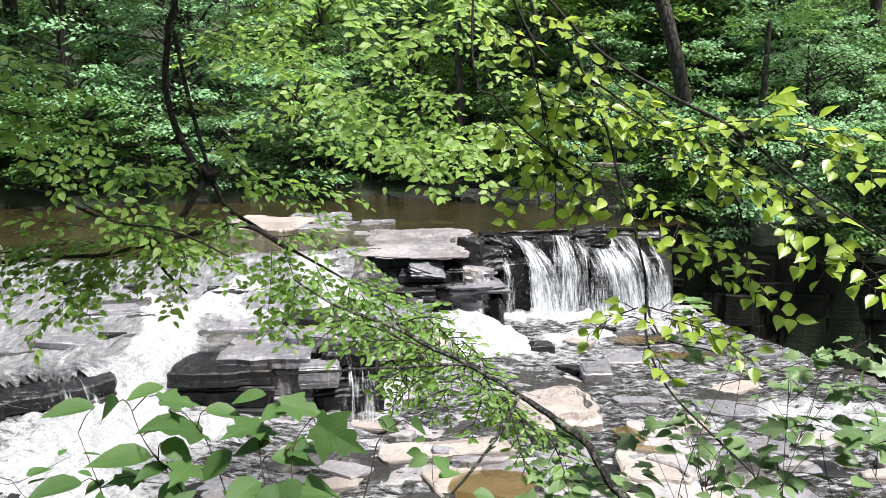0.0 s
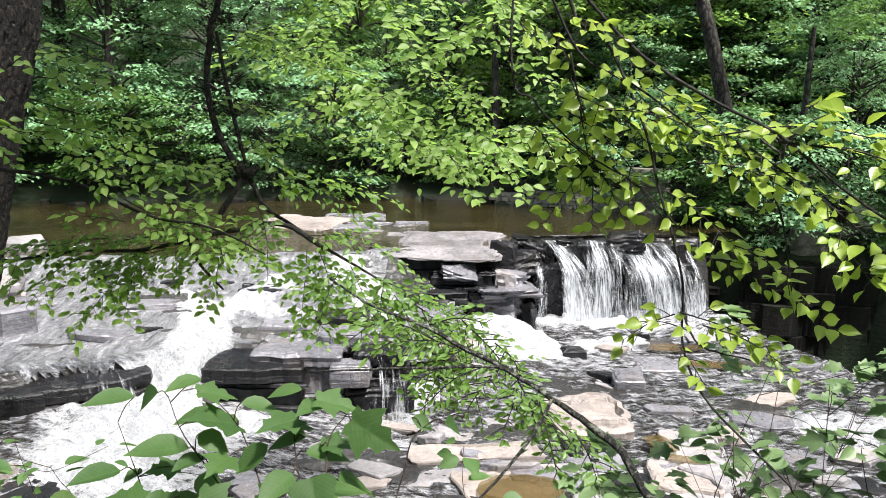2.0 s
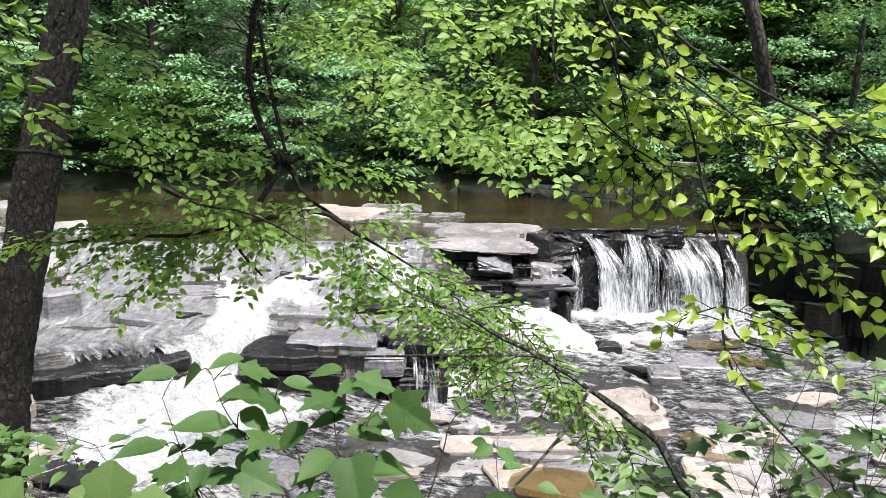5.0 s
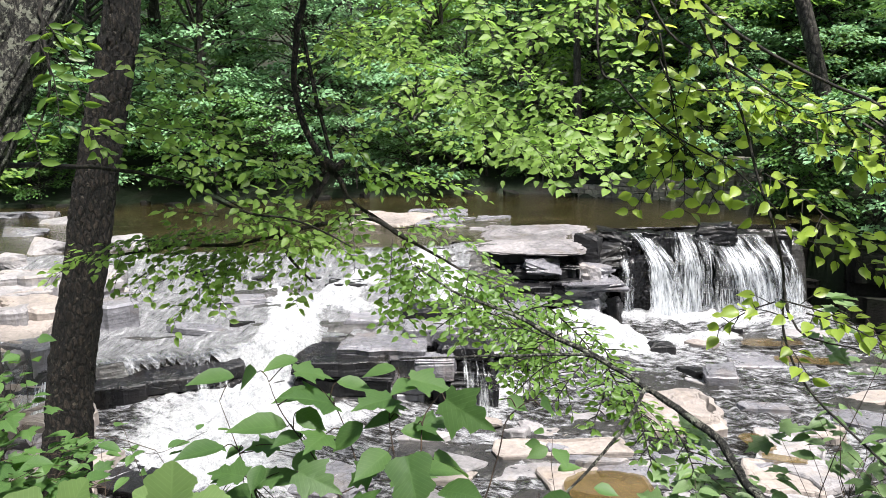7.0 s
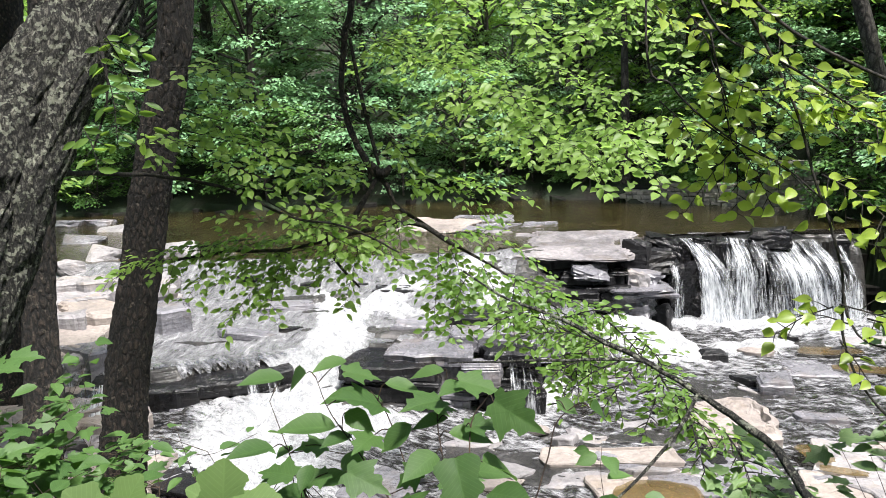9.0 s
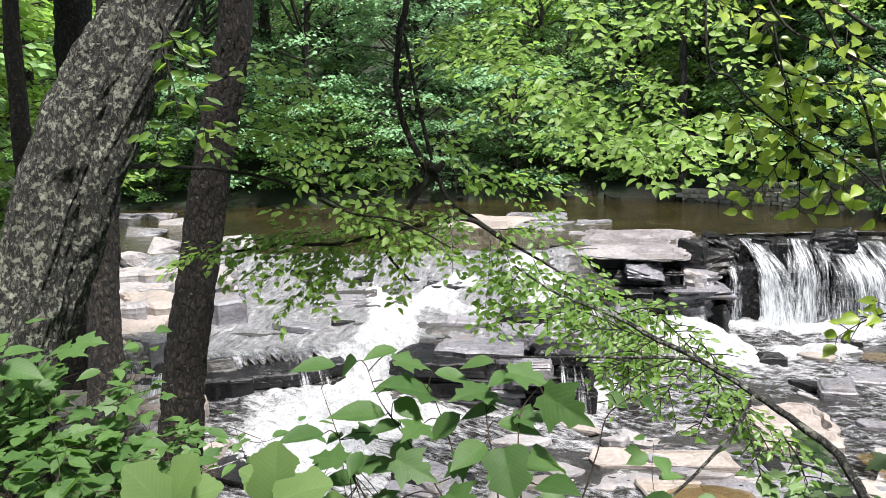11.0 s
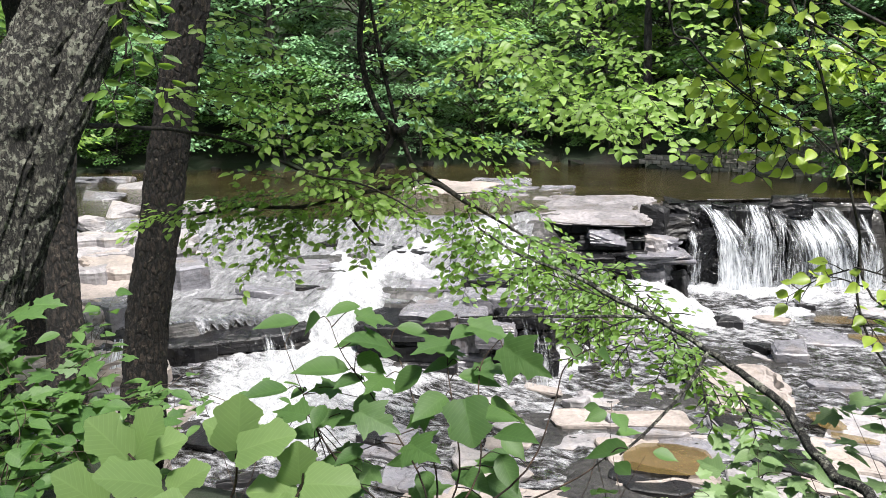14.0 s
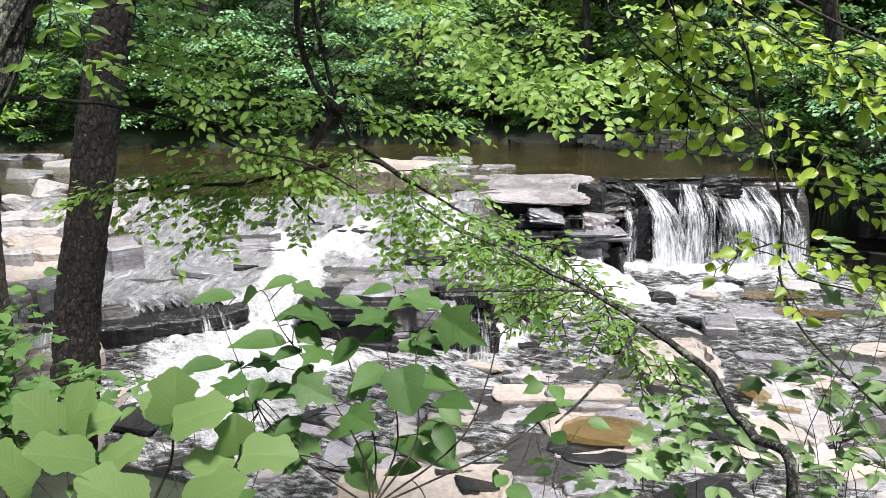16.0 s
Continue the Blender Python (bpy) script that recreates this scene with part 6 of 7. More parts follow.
def fans(seed, n, near, far, size, reach, half, face):
    """Layered fans of a drooping crown: leafy shoots that spread sideways and forward from hanging twigs, within an uneven curtain."""
    r = np.random.default_rng(seed)
    rows = []
    while len(rows) < n:
        y = r.uniform(near, far)
        side = r.uniform(-0.27, 0.075)
        low = np.interp(side, [-0.27, -0.23, -0.17, -0.10, -0.03, 0.05, 0.10], [0.12, 0.07, -0.02, -0.06, -0.055, -0.03, 0.0])
        up = low + (0.20 - low) * r.random() ** 1.15
        if fnoise(side * 18, up * 30, seed + 3, 2) < 0.47:
            continue
        a = np.array([side * y, y, 2.70 + up * y])
        th = r.choice([-1, 1]) * r.uniform(0.1, 1.25)
        d = np.array([math.sin(th), -0.55 * math.cos(th), -0.30 - 0.25 * r.random()])
        rows.append((seed * 100 + len(rows), tuple(a), tuple(a + d / np.linalg.norm(d) * reach * r.uniform(0.7, 1.25)), half, 9, size, {"face": (r.normal(0, 0.25), face, 0.85), "droop": 0.12, "depth": 0.25, "gap": 0.62, "jitter": 0.42}))
    return rows


S_DRAPE = fans(41, 44, 4.6, 5.7, 0.076, 0.50, 0.19, -0.45)
limb(lean, "limb", [(-0.8, 3.5, 6.6), (-1.07, 4.87, 3.81), (-0.53, 5.07, 3.76), (0.05, 5.20, 3.75), (0.60, 5.08, 3.66)], [0.06, 0.03, 0.015], S_DRAPE, "oval", L_LIME1, L_BRIGHT, "overhanging limb with bright backlit lime leaves", BARK_DARK, 280)
S_BACK = fans(43, 34, 6.4, 7.6, 0.086, 0.62, 0.24, -0.35)
limb(lean, "limb", [(-0.8, 3.5, 6.6), (-1.51, 6.65, 4.31), (-0.74, 7.00, 4.25), (0.07, 7.14, 4.24), (0.88, 7.00, 4.16)], [0.06, 0.03, 0.015], S_BACK, "oval", L_LIME1, L_BRIGHT, "second limb of lime leaves reaching over the pool", BARK_DARK, 120)
S_RIGHT = []
twig(S_RIGHT, 1067, (0.37, 2.57, 2.88), (0.61, 2.43, 2.65), 0.09, 12, 0.053, {'face': (0.0, -0.52, 0.82), 'jitter': 0.42, 'gap': 0.74})
twig(S_RIGHT, 1068, (0.40, 2.47, 2.73), (0.75, 2.39, 2.62), 0.10, 12, 0.053, {'face': (0.0, -0.52, 0.82), 'jitter': 0.42, 'gap': 0.74})
twig(S_RIGHT, 1069, (0.54, 2.45, 2.70), (0.86, 2.23, 2.46), 0.11, 14, 0.055, {'face': (0.0, -0.52, 0.82), 'jitter': 0.42, 'gap': 0.74})
twig(S_RIGHT, 1070, (0.58, 2.33, 2.48), (0.79, 2.18, 2.29), 0.10, 10, 0.055, {'face': (0.0, -0.52, 0.82), 'jitter': 0.42, 'gap': 0.74})
twig(S_RIGHT, 1071, (0.64, 2.29, 2.36), (0.97, 2.01, 2.14), 0.08, 16, 0.055, {'face': (0.0, -0.52, 0.82), 'jitter': 0.42, 'gap': 0.74})
twig(S_RIGHT, 1072, (0.73, 2.40, 2.65), (1.12, 2.02, 2.64), 0.10, 16, 0.060, {'face': (0.0, -0.52, 0.82), 'jitter': 0.42, 'gap': 0.74})
twig(S_RIGHT, 1073, (0.80, 2.27, 2.62), (1.13, 1.85, 2.28), 0.12, 19, 0.057, {'face': (0.0, -0.52, 0.82), 'jitter': 0.42, 'gap': 0.74})
twig(S_RIGHT, 1074, (0.87, 2.24, 2.64), (1.16, 1.87, 2.51), 0.12, 14, 0.060, {'face': (0.0, -0.52, 0.82), 'jitter': 0.42, 'gap': 0.74})
twig(S_RIGHT, 1075, (0.67, 2.36, 2.57), (0.92, 2.21, 2.49), 0.10, 9, 0.055, {'face': (0.0, -0.52, 0.82), 'jitter': 0.42, 'gap': 0.74})
twig(S_RIGHT, 1076, (0.63, 2.29, 2.31), (0.90, 2.11, 2.19), 0.07, 12, 0.053, {'face': (0.0, -0.52, 0.82), 'jitter': 0.42, 'gap': 0.74})
twig(S_RIGHT, 1077, (0.58, 2.54, 2.80), (0.81, 2.37, 2.62), 0.09, 11, 0.055, {'face': (0.0, -0.52, 0.82), 'jitter': 0.42, 'gap': 0.74})
twig(S_RIGHT, 1078, (0.23, 2.68, 3.00), (0.35, 2.58, 2.71), 0.09, 11, 0.053, {'face': (0.0, -0.52, 0.82), 'jitter': 0.42, 'gap': 0.74})
twig(S_RIGHT, 1079, (0.31, 2.68, 2.84), (0.39, 2.55, 2.34), 0.11, 18, 0.052, {'face': (0.0, -0.52, 0.82), 'jitter': 0.42, 'gap': 0.74})
twig(S_RIGHT, 1080, (0.42, 2.57, 2.59), (0.23, 2.57, 2.34), 0.09, 11, 0.052, {'face': (0.0, -0.52, 0.82), 'jitter': 0.42, 'gap': 0.74})
twig(S_RIGHT, 1081, (0.29, 2.64, 2.73), (0.52, 2.50, 2.52), 0.11, 12, 0.052, {'face': (0.0, -0.52, 0.82), 'jitter': 0.42, 'gap': 0.74})
twig(S_RIGHT, 1082, (0.13, 2.68, 3.02), (0.19, 2.69, 2.96), 0.06, 4, 0.057, {'face': (0.0, -0.52, 0.82), 'jitter': 0.42, 'gap': 0.74})
twig(S_RIGHT, 1083, (0.27, 2.57, 3.04), (0.50, 2.45, 2.85), 0.09, 10, 0.057, {'face': (0.0, -0.52, 0.82), 'jitter': 0.42, 'gap': 0.74})
twig(S_RIGHT, 1084, (0.88, 2.12, 2.52), (1.03, 1.96, 2.29), 0.09, 9, 0.057, {'face': (0.0, -0.52, 0.82), 'jitter': 0.42, 'gap': 0.74})
twig(S_RIGHT, 1085, (0.98, 2.05, 2.32), (1.13, 1.84, 2.25), 0.08, 8, 0.057, {'face': (0.0, -0.52, 0.82), 'jitter': 0.42, 'gap': 0.74})
twig(S_RIGHT, 1086, (0.90, 2.12, 2.74), (0.93, 2.11, 2.75), 0.04, 4, 0.068, {'face': (0.0, -0.52, 0.82), 'jitter': 0.42, 'gap': 0.74})
twig(S_RIGHT, 1087, (0.15, 2.70, 2.71), (0.29, 2.63, 2.45), 0.09, 11, 0.049, {'face': (0.0, -0.52, 0.82), 'jitter': 0.42, 'gap': 0.74})
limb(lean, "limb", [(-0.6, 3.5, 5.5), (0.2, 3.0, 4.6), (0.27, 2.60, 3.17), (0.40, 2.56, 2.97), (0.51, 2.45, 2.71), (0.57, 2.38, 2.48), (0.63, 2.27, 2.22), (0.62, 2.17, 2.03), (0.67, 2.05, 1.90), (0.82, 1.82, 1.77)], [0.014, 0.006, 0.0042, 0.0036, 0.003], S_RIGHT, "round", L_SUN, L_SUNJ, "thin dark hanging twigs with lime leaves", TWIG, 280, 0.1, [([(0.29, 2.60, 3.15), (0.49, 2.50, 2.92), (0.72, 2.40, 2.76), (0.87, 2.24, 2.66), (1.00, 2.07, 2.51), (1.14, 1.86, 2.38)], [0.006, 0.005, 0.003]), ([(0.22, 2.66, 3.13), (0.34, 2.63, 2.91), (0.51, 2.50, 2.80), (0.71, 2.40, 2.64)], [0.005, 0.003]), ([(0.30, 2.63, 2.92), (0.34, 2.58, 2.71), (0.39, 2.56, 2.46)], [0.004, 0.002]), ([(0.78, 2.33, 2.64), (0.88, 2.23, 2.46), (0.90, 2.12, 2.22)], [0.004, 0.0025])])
S_RIGHT_LOW = []
twig(S_RIGHT_LOW, 1088, (0.61, 2.20, 2.13), (0.82, 2.06, 2.07), 0.09, 9, 0.049, {'face': (0.0, -0.52, 0.82), 'jitter': 0.42, 'gap': 0.74})
twig(S_RIGHT_LOW, 1089, (0.63, 2.18, 2.08), (0.52, 2.22, 2.09), 0.06, 4, 0.057, {'face': (0.0, -0.52, 0.82), 'jitter': 0.42, 'gap': 0.74})
twig(S_RIGHT_LOW, 1090, (0.61, 2.17, 2.03), (0.66, 2.08, 1.95), 0.07, 4, 0.052, {'face': (0.0, -0.52, 0.82), 'jitter': 0.42, 'gap': 0.74})
twig(S_RIGHT_LOW, 1091, (0.61, 2.25, 2.11), (0.46, 2.26, 2.02), 0.07, 6, 0.052, {'face': (0.0, -0.52, 0.82), 'jitter': 0.42, 'gap': 0.74})
twig(S_RIGHT_LOW, 1092, (0.66, 2.13, 2.11), (0.86, 1.98, 2.03), 0.08, 9, 0.049, {'face': (0.0, -0.52, 0.82), 'jitter': 0.42, 'gap': 0.74})
S_RIGHT_IN = []
twig(S_RIGHT_IN, 1093, (0.29, 2.62, 2.63), (0.48, 2.47, 2.37), 0.09, 12, 0.055, {'face': (0.0, -0.52, 0.82), 'jitter': 0.42, 'gap': 0.74})
twig(S_RIGHT_IN, 1094, (0.44, 2.49, 2.54), (0.63, 2.38, 2.34), 0.09, 9, 0.055, {'face': (0.0, -0.52, 0.82), 'jitter': 0.42, 'gap': 0.74})
twig(S_RIGHT_IN, 1095, (0.32, 2.61, 2.78), (0.58, 2.46, 2.58), 0.09, 12, 0.055, {'face': (0.0, -0.52, 0.82), 'jitter': 0.42, 'gap': 0.74})
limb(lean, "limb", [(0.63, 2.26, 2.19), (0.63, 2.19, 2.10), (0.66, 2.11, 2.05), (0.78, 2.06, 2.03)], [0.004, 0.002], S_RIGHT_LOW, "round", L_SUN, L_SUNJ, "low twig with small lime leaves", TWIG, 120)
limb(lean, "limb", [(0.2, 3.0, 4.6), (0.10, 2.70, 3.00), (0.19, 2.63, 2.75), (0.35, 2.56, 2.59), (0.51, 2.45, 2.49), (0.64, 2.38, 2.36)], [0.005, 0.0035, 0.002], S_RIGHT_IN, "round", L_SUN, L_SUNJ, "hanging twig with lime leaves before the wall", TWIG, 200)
S_LEFT = []
twig(S_LEFT, 1096, (-2.17, 3.43, 2.97), (-1.77, 3.55, 2.82), 0.14, 12, 0.066, {'face': (0.15, -0.5, 0.8), 'jitter': 0.35, 'gap': 0.5, 'droop': 0.02})
twig(S_LEFT, 1097, (-2.28, 3.26, 2.64), (-1.91, 3.37, 2.54), 0.13, 10, 0.066, {'face': (0.15, -0.5, 0.8), 'jitter': 0.35, 'gap': 0.5, 'droop': 0.02})
twig(S_LEFT, 1098, (-1.79, 3.55, 2.54), (-1.57, 3.53, 2.43), 0.10, 7, 0.063, {'face': (0.15, -0.5, 0.8), 'jitter': 0.35, 'gap': 0.5, 'droop': 0.02})
twig(S_LEFT, 1099, (-2.16, 3.45, 2.77), (-1.65, 3.61, 2.63), 0.12, 15, 0.066, {'face': (0.15, -0.5, 0.8), 'jitter': 0.35, 'gap': 0.5, 'droop': 0.02})
twig(S_LEFT, 1100, (-2.09, 3.49, 2.86), (-1.73, 3.58, 2.75), 0.12, 10, 0.066, {'face': (0.15, -0.5, 0.8), 'jitter': 0.35, 'gap': 0.5, 'droop': 0.02})
twig(S_LEFT, 1101, (-2.30, 3.36, 2.59), (-2.00, 3.43, 2.60), 0.11, 8, 0.063, {'face': (0.15, -0.5, 0.8), 'jitter': 0.35, 'gap': 0.5, 'droop': 0.02})
twig(S_LEFT, 1102, (-2.12, 3.48, 2.65), (-1.59, 3.53, 2.53), 0.12, 15, 0.066, {'face': (0.15, -0.5, 0.8), 'jitter': 0.35, 'gap': 0.5, 'droop': 0.02})
twig(S_LEFT, 1103, (-1.96, 3.45, 2.51), (-1.67, 3.48, 2.38), 0.12, 9, 0.063, {'face': (0.15, -0.5, 0.8), 'jitter': 0.35, 'gap': 0.5, 'droop': 0.02})
twig(S_LEFT, 1104, (-1.89, 3.48, 2.38), (-1.36, 3.59, 2.20), 0.12, 16, 0.062, {'face': (0.15, -0.5, 0.8), 'jitter': 0.35, 'gap': 0.5, 'droop': 0.02})
twig(S_LEFT, 1105, (-1.74, 3.55, 2.28), (-1.27, 3.60, 2.02), 0.12, 15, 0.062, {'face': (0.15, -0.5, 0.8), 'jitter': 0.35, 'gap': 0.5, 'droop': 0.02})
twig(S_LEFT, 1106, (-1.53, 3.63, 2.19), (-1.07, 3.74, 1.92), 0.10, 17, 0.057, {'face': (0.15, -0.5, 0.8), 'jitter': 0.35, 'gap': 0.5, 'droop': 0.02})
twig(S_LEFT, 1107, (-2.29, 3.37, 2.54), (-2.18, 3.44, 2.46), 0.08, 5, 0.062, {'face': (0.15, -0.5, 0.8), 'jitter': 0.35, 'gap': 0.5, 'droop': 0.02})
twig(S_LEFT, 1108, (-1.66, 3.82, 2.44), (-1.37, 3.93, 2.37), 0.13, 9, 0.062, {'face': (0.15, -0.5, 0.8), 'jitter': 0.35, 'gap': 0.5, 'droop': 0.02})
twig(S_LEFT, 1109, (-1.74, 3.54, 2.17), (-1.97, 3.42, 2.21), 0.07, 8, 0.057, {'face': (0.15, -0.5, 0.8), 'jitter': 0.35, 'gap': 0.5, 'droop': 0.02})
limb(lean, "limb", [(-2.12, 2.50, 2.51), (-2.17, 2.96, 2.47), (-2.13, 3.35, 2.42), (-1.89, 3.48, 2.34), (-1.61, 3.54, 2.20), (-1.34, 3.64, 2.13), (-1.10, 3.75, 1.98)], [0.012, 0.008, 0.004], S_LEFT, "oval", L_LIME1, L_BRIGHT, "thin side limb carrying light green leaves", TWIG, 220)
S_LONG = []
twig(S_LONG, 1110, (-1.77, 2.37, 2.93), (-1.72, 2.36, 2.62), 0.07, 9, 0.062, {'face': (0.3, -0.9, 0.3), 'jitter': 0.5, 'gap': 0.9})
twig(S_LONG, 1111, (-1.84, 2.34, 2.68), (-1.78, 2.32, 2.53), 0.07, 5, 0.057, {'face': (0.3, -0.9, 0.3), 'jitter': 0.5, 'gap': 0.9})
twig(S_LONG, 1112, (-1.76, 2.37, 2.97), (-1.66, 2.45, 2.94), 0.06, 5, 0.062, {'face': (0.3, -0.9, 0.3), 'jitter': 0.5, 'gap': 0.9})
twig(S_LONG, 1113, (-1.75, 2.38, 3.01), (-1.65, 2.42, 2.64), 0.07, 11, 0.062, {'face': (0.3, -0.9, 0.3), 'jitter': 0.5, 'gap': 0.9})
limb(lean, "limb", [(-1.81, 2.45, 3.08), (-1.79, 2.42, 2.94), (-1.76, 2.39, 2.80), (-1.82, 2.36, 2.60)], [0.008, 0.003], S_LONG, "long", L_NEAR1, L_NEARJ, "drooping shoot with long pointed leaves", TWIG, 120)
dark = thing("tree", (-3.45, 4.25, -0.3), "straight dark-barked tree at the water's edge", "tree", "near trees")
big_trunk(dark, [(-3.5, 4.25, -0.5), (-3.14, 3.98, 0.35), (-3.11, 4.14, 1.06), (-2.99, 4.30, 2.01), (-2.78, 4.36, 2.91), (-2.66, 4.37, 3.45), (-2.5, 4.35, 5.0), (-2.3, 4.4, 8.0)], [0.2, 0.155, 0.135, 0.125, 0.115, 0.1, 0.06], BARK_DARK, "dark furrowed bark with a bare pale streak", 15, (), 76, 320, 0.12)
thin = thing("tree", (-3.0, 3.2, 0.2), "slender dark tree beside the leaning trunk", "tree", "near trees")
big_trunk(thin, [(-2.89, 3.08, 0.92), (-2.94, 3.21, 1.26), (-3.02, 3.36, 1.92), (-2.99, 3.46, 2.58), (-2.98, 3.57, 3.18), (-2.9, 3.6, 6.5)], [0.1, 0.095, 0.09, 0.085, 0.07, 0.04], BARK_DARK, "", 25, (), 48, 180, 0.12)
crown_on(lean, 1, (0.5, 2.2, 8.3), 0.32)
crown_on(dark, 0, (-3.6, 3.4, 8.8), 0.45)
crown_on(thin, 1, (-2.9, 3.6, 6.0), 0.30)
S_ARCH = []
twig(S_ARCH, 1114, (-0.041, 2.014, 2.051), (-0.204, 1.946, 2.092), 0.075, 11, 0.030, {'face': (0.1, -0.4, 0.85), 'jitter': 0.5, 'depth': 0.4, 'gap': 0.5})
twig(S_ARCH, 1115, (-0.007, 2.021, 2.065), (-0.129, 1.899, 1.949), 0.082, 14, 0.027, {'face': (0.1, -0.4, 0.85), 'jitter': 0.5, 'depth': 0.4, 'gap': 0.5})
twig(S_ARCH, 1116, (0.075, 2.001, 2.010), (-0.034, 1.885, 1.902), 0.088, 12, 0.027, {'face': (0.1, -0.4, 0.85), 'jitter': 0.5, 'depth': 0.4, 'gap': 0.5})
twig(S_ARCH, 1117, (0.102, 1.994, 2.010), (0.170, 1.804, 1.895), 0.075, 15, 0.027, {'face': (0.1, -0.4, 0.85), 'jitter': 0.5, 'depth': 0.4, 'gap': 0.5})
twig(S_ARCH, 1118, (-0.136, 2.096, 2.099), (0.027, 2.035, 2.126), 0.075, 10, 0.030, {'face': (0.1, -0.4, 0.85), 'jitter': 0.5, 'depth': 0.4, 'gap': 0.5})
twig(S_ARCH, 1119, (-0.041, 2.103, 2.112), (0.150, 1.967, 1.936), 0.082, 19, 0.027, {'face': (0.1, -0.4, 0.85), 'jitter': 0.5, 'depth': 0.4, 'gap': 0.5})
twig(S_ARCH, 1120, (0.143, 1.906, 1.963), (0.238, 1.776, 1.861), 0.068, 12, 0.027, {'face': (0.1, -0.4, 0.85), 'jitter': 0.5, 'depth': 0.4, 'gap': 0.5})
twig(S_ARCH, 1121, (0.177, 1.885, 1.922), (0.116, 1.899, 1.949), 0.048, 5, 0.027, {'face': (0.1, -0.4, 0.85), 'jitter': 0.5, 'depth': 0.4, 'gap': 0.5})
twig(S_ARCH, 1122, (-0.136, 2.014, 2.072), (-0.292, 1.987, 2.044), 0.068, 8, 0.036, {'face': (0.1, -0.4, 0.85), 'jitter': 0.5, 'depth': 0.4, 'gap': 0.5})
twig(S_ARCH, 1123, (-0.238, 2.089, 2.112), (-0.354, 1.987, 2.078), 0.054, 8, 0.033, {'face': (0.1, -0.4, 0.85), 'jitter': 0.5, 'depth': 0.4, 'gap': 0.5})
twig(S_ARCH, 1124, (0.027, 2.001, 2.010), (-0.143, 1.885, 1.922), 0.088, 15, 0.027, {'face': (0.1, -0.4, 0.85), 'jitter': 0.5, 'depth': 0.4, 'gap': 0.5})
twig(S_ARCH, 1125, (0.116, 1.919, 1.990), (0.068, 1.804, 1.881), 0.075, 11, 0.027, {'face': (0.1, -0.4, 0.85), 'jitter': 0.5, 'depth': 0.4, 'gap': 0.5})
twig(S_ARCH, 1126, (0.170, 1.865, 1.963), (0.204, 1.702, 1.847), 0.068, 13, 0.027, {'face': (0.1, -0.4, 0.85), 'jitter': 0.5, 'depth': 0.4, 'gap': 0.5})
twig(S_ARCH, 1127, (0.252, 1.770, 1.922), (0.292, 1.654, 1.861), 0.061, 9, 0.027, {'face': (0.1, -0.4, 0.85), 'jitter': 0.5, 'depth': 0.4, 'gap': 0.5})
twig(S_ARCH, 1128, (-0.109, 2.082, 2.051), (-0.292, 2.014, 2.133), 0.075, 12, 0.030, {'face': (0.1, -0.4, 0.85), 'jitter': 0.5, 'depth': 0.4, 'gap': 0.5})
twig(S_ARCH, 1129, (0.054, 2.021, 2.072), (0.129, 1.919, 2.004), 0.075, 10, 0.024, {'face': (0.1, -0.4, 0.85), 'jitter': 0.5, 'depth': 0.4, 'gap': 0.5})
twig(S_ARCH, 1130, (0.224, 1.810, 1.922), (0.299, 1.770, 1.861), 0.048, 7, 0.027, {'face': (0.1, -0.4, 0.85), 'jitter': 0.5, 'depth': 0.4, 'gap': 0.5})
twig(S_ARCH, 1131, (-0.068, 1.933, 2.031), (-0.190, 1.899, 1.963), 0.054, 8, 0.030, {'face': (0.1, -0.4, 0.85), 'jitter': 0.5, 'depth': 0.4, 'gap': 0.5})
arch = thing("fallen_branch", (0.430, 1.265, 1.200), "grey arched branch with small green leaves over the water", "branch", "near branches")
limb(arch, "limb", [(0.430, 1.265, 1.200), (0.430, 1.265, 1.872), (0.376, 1.393, 1.920), (0.350, 1.481, 1.944), (0.322, 1.558, 1.974), (0.256, 1.659, 2.003), (0.190, 1.741, 2.021), (0.115, 1.800, 2.048), (0.047, 1.831, 2.066), (-0.140, 1.854, 2.051), (-0.295, 1.865, 2.036), (-0.433, 1.858, 2.029)], [0.012, 0.0105, 0.0095, 0.0085, 0.0065, 0.0045, 0.0035, 0.002], S_ARCH, "long", L_NEAR1, L_NEARJ, "", BARK_PALE, 240, 0.2, [([(0.108, 1.802, 2.054), (0.048, 1.853, 2.072), (-0.032, 1.921, 2.085), (-0.112, 1.989, 2.111), (-0.215, 2.049, 2.133), (-0.316, 2.105, 2.153), (-0.445, 2.169, 2.215)], [0.0075, 0.006, 0.003]), ([(0.190, 1.741, 2.021), (0.138, 1.658, 1.961), (0.056, 1.568, 1.893), (-0.004, 1.506, 1.857)], [0.005, 0.004, 0.0025])], 36)
shrub = thing("shrub", (-0.205, 0.820, 0.930), "broad-leaved shrub with thin reddish stems on the near bank", "shrub", "near shrubs")
FORK = (-0.225, 0.775, 2.10)
stalk(shrub, [(-0.205, 0.820, 0.93), (-0.20, 0.79, 1.5), FORK], (0.0034, 0.0026, 0.0018))
stems = []
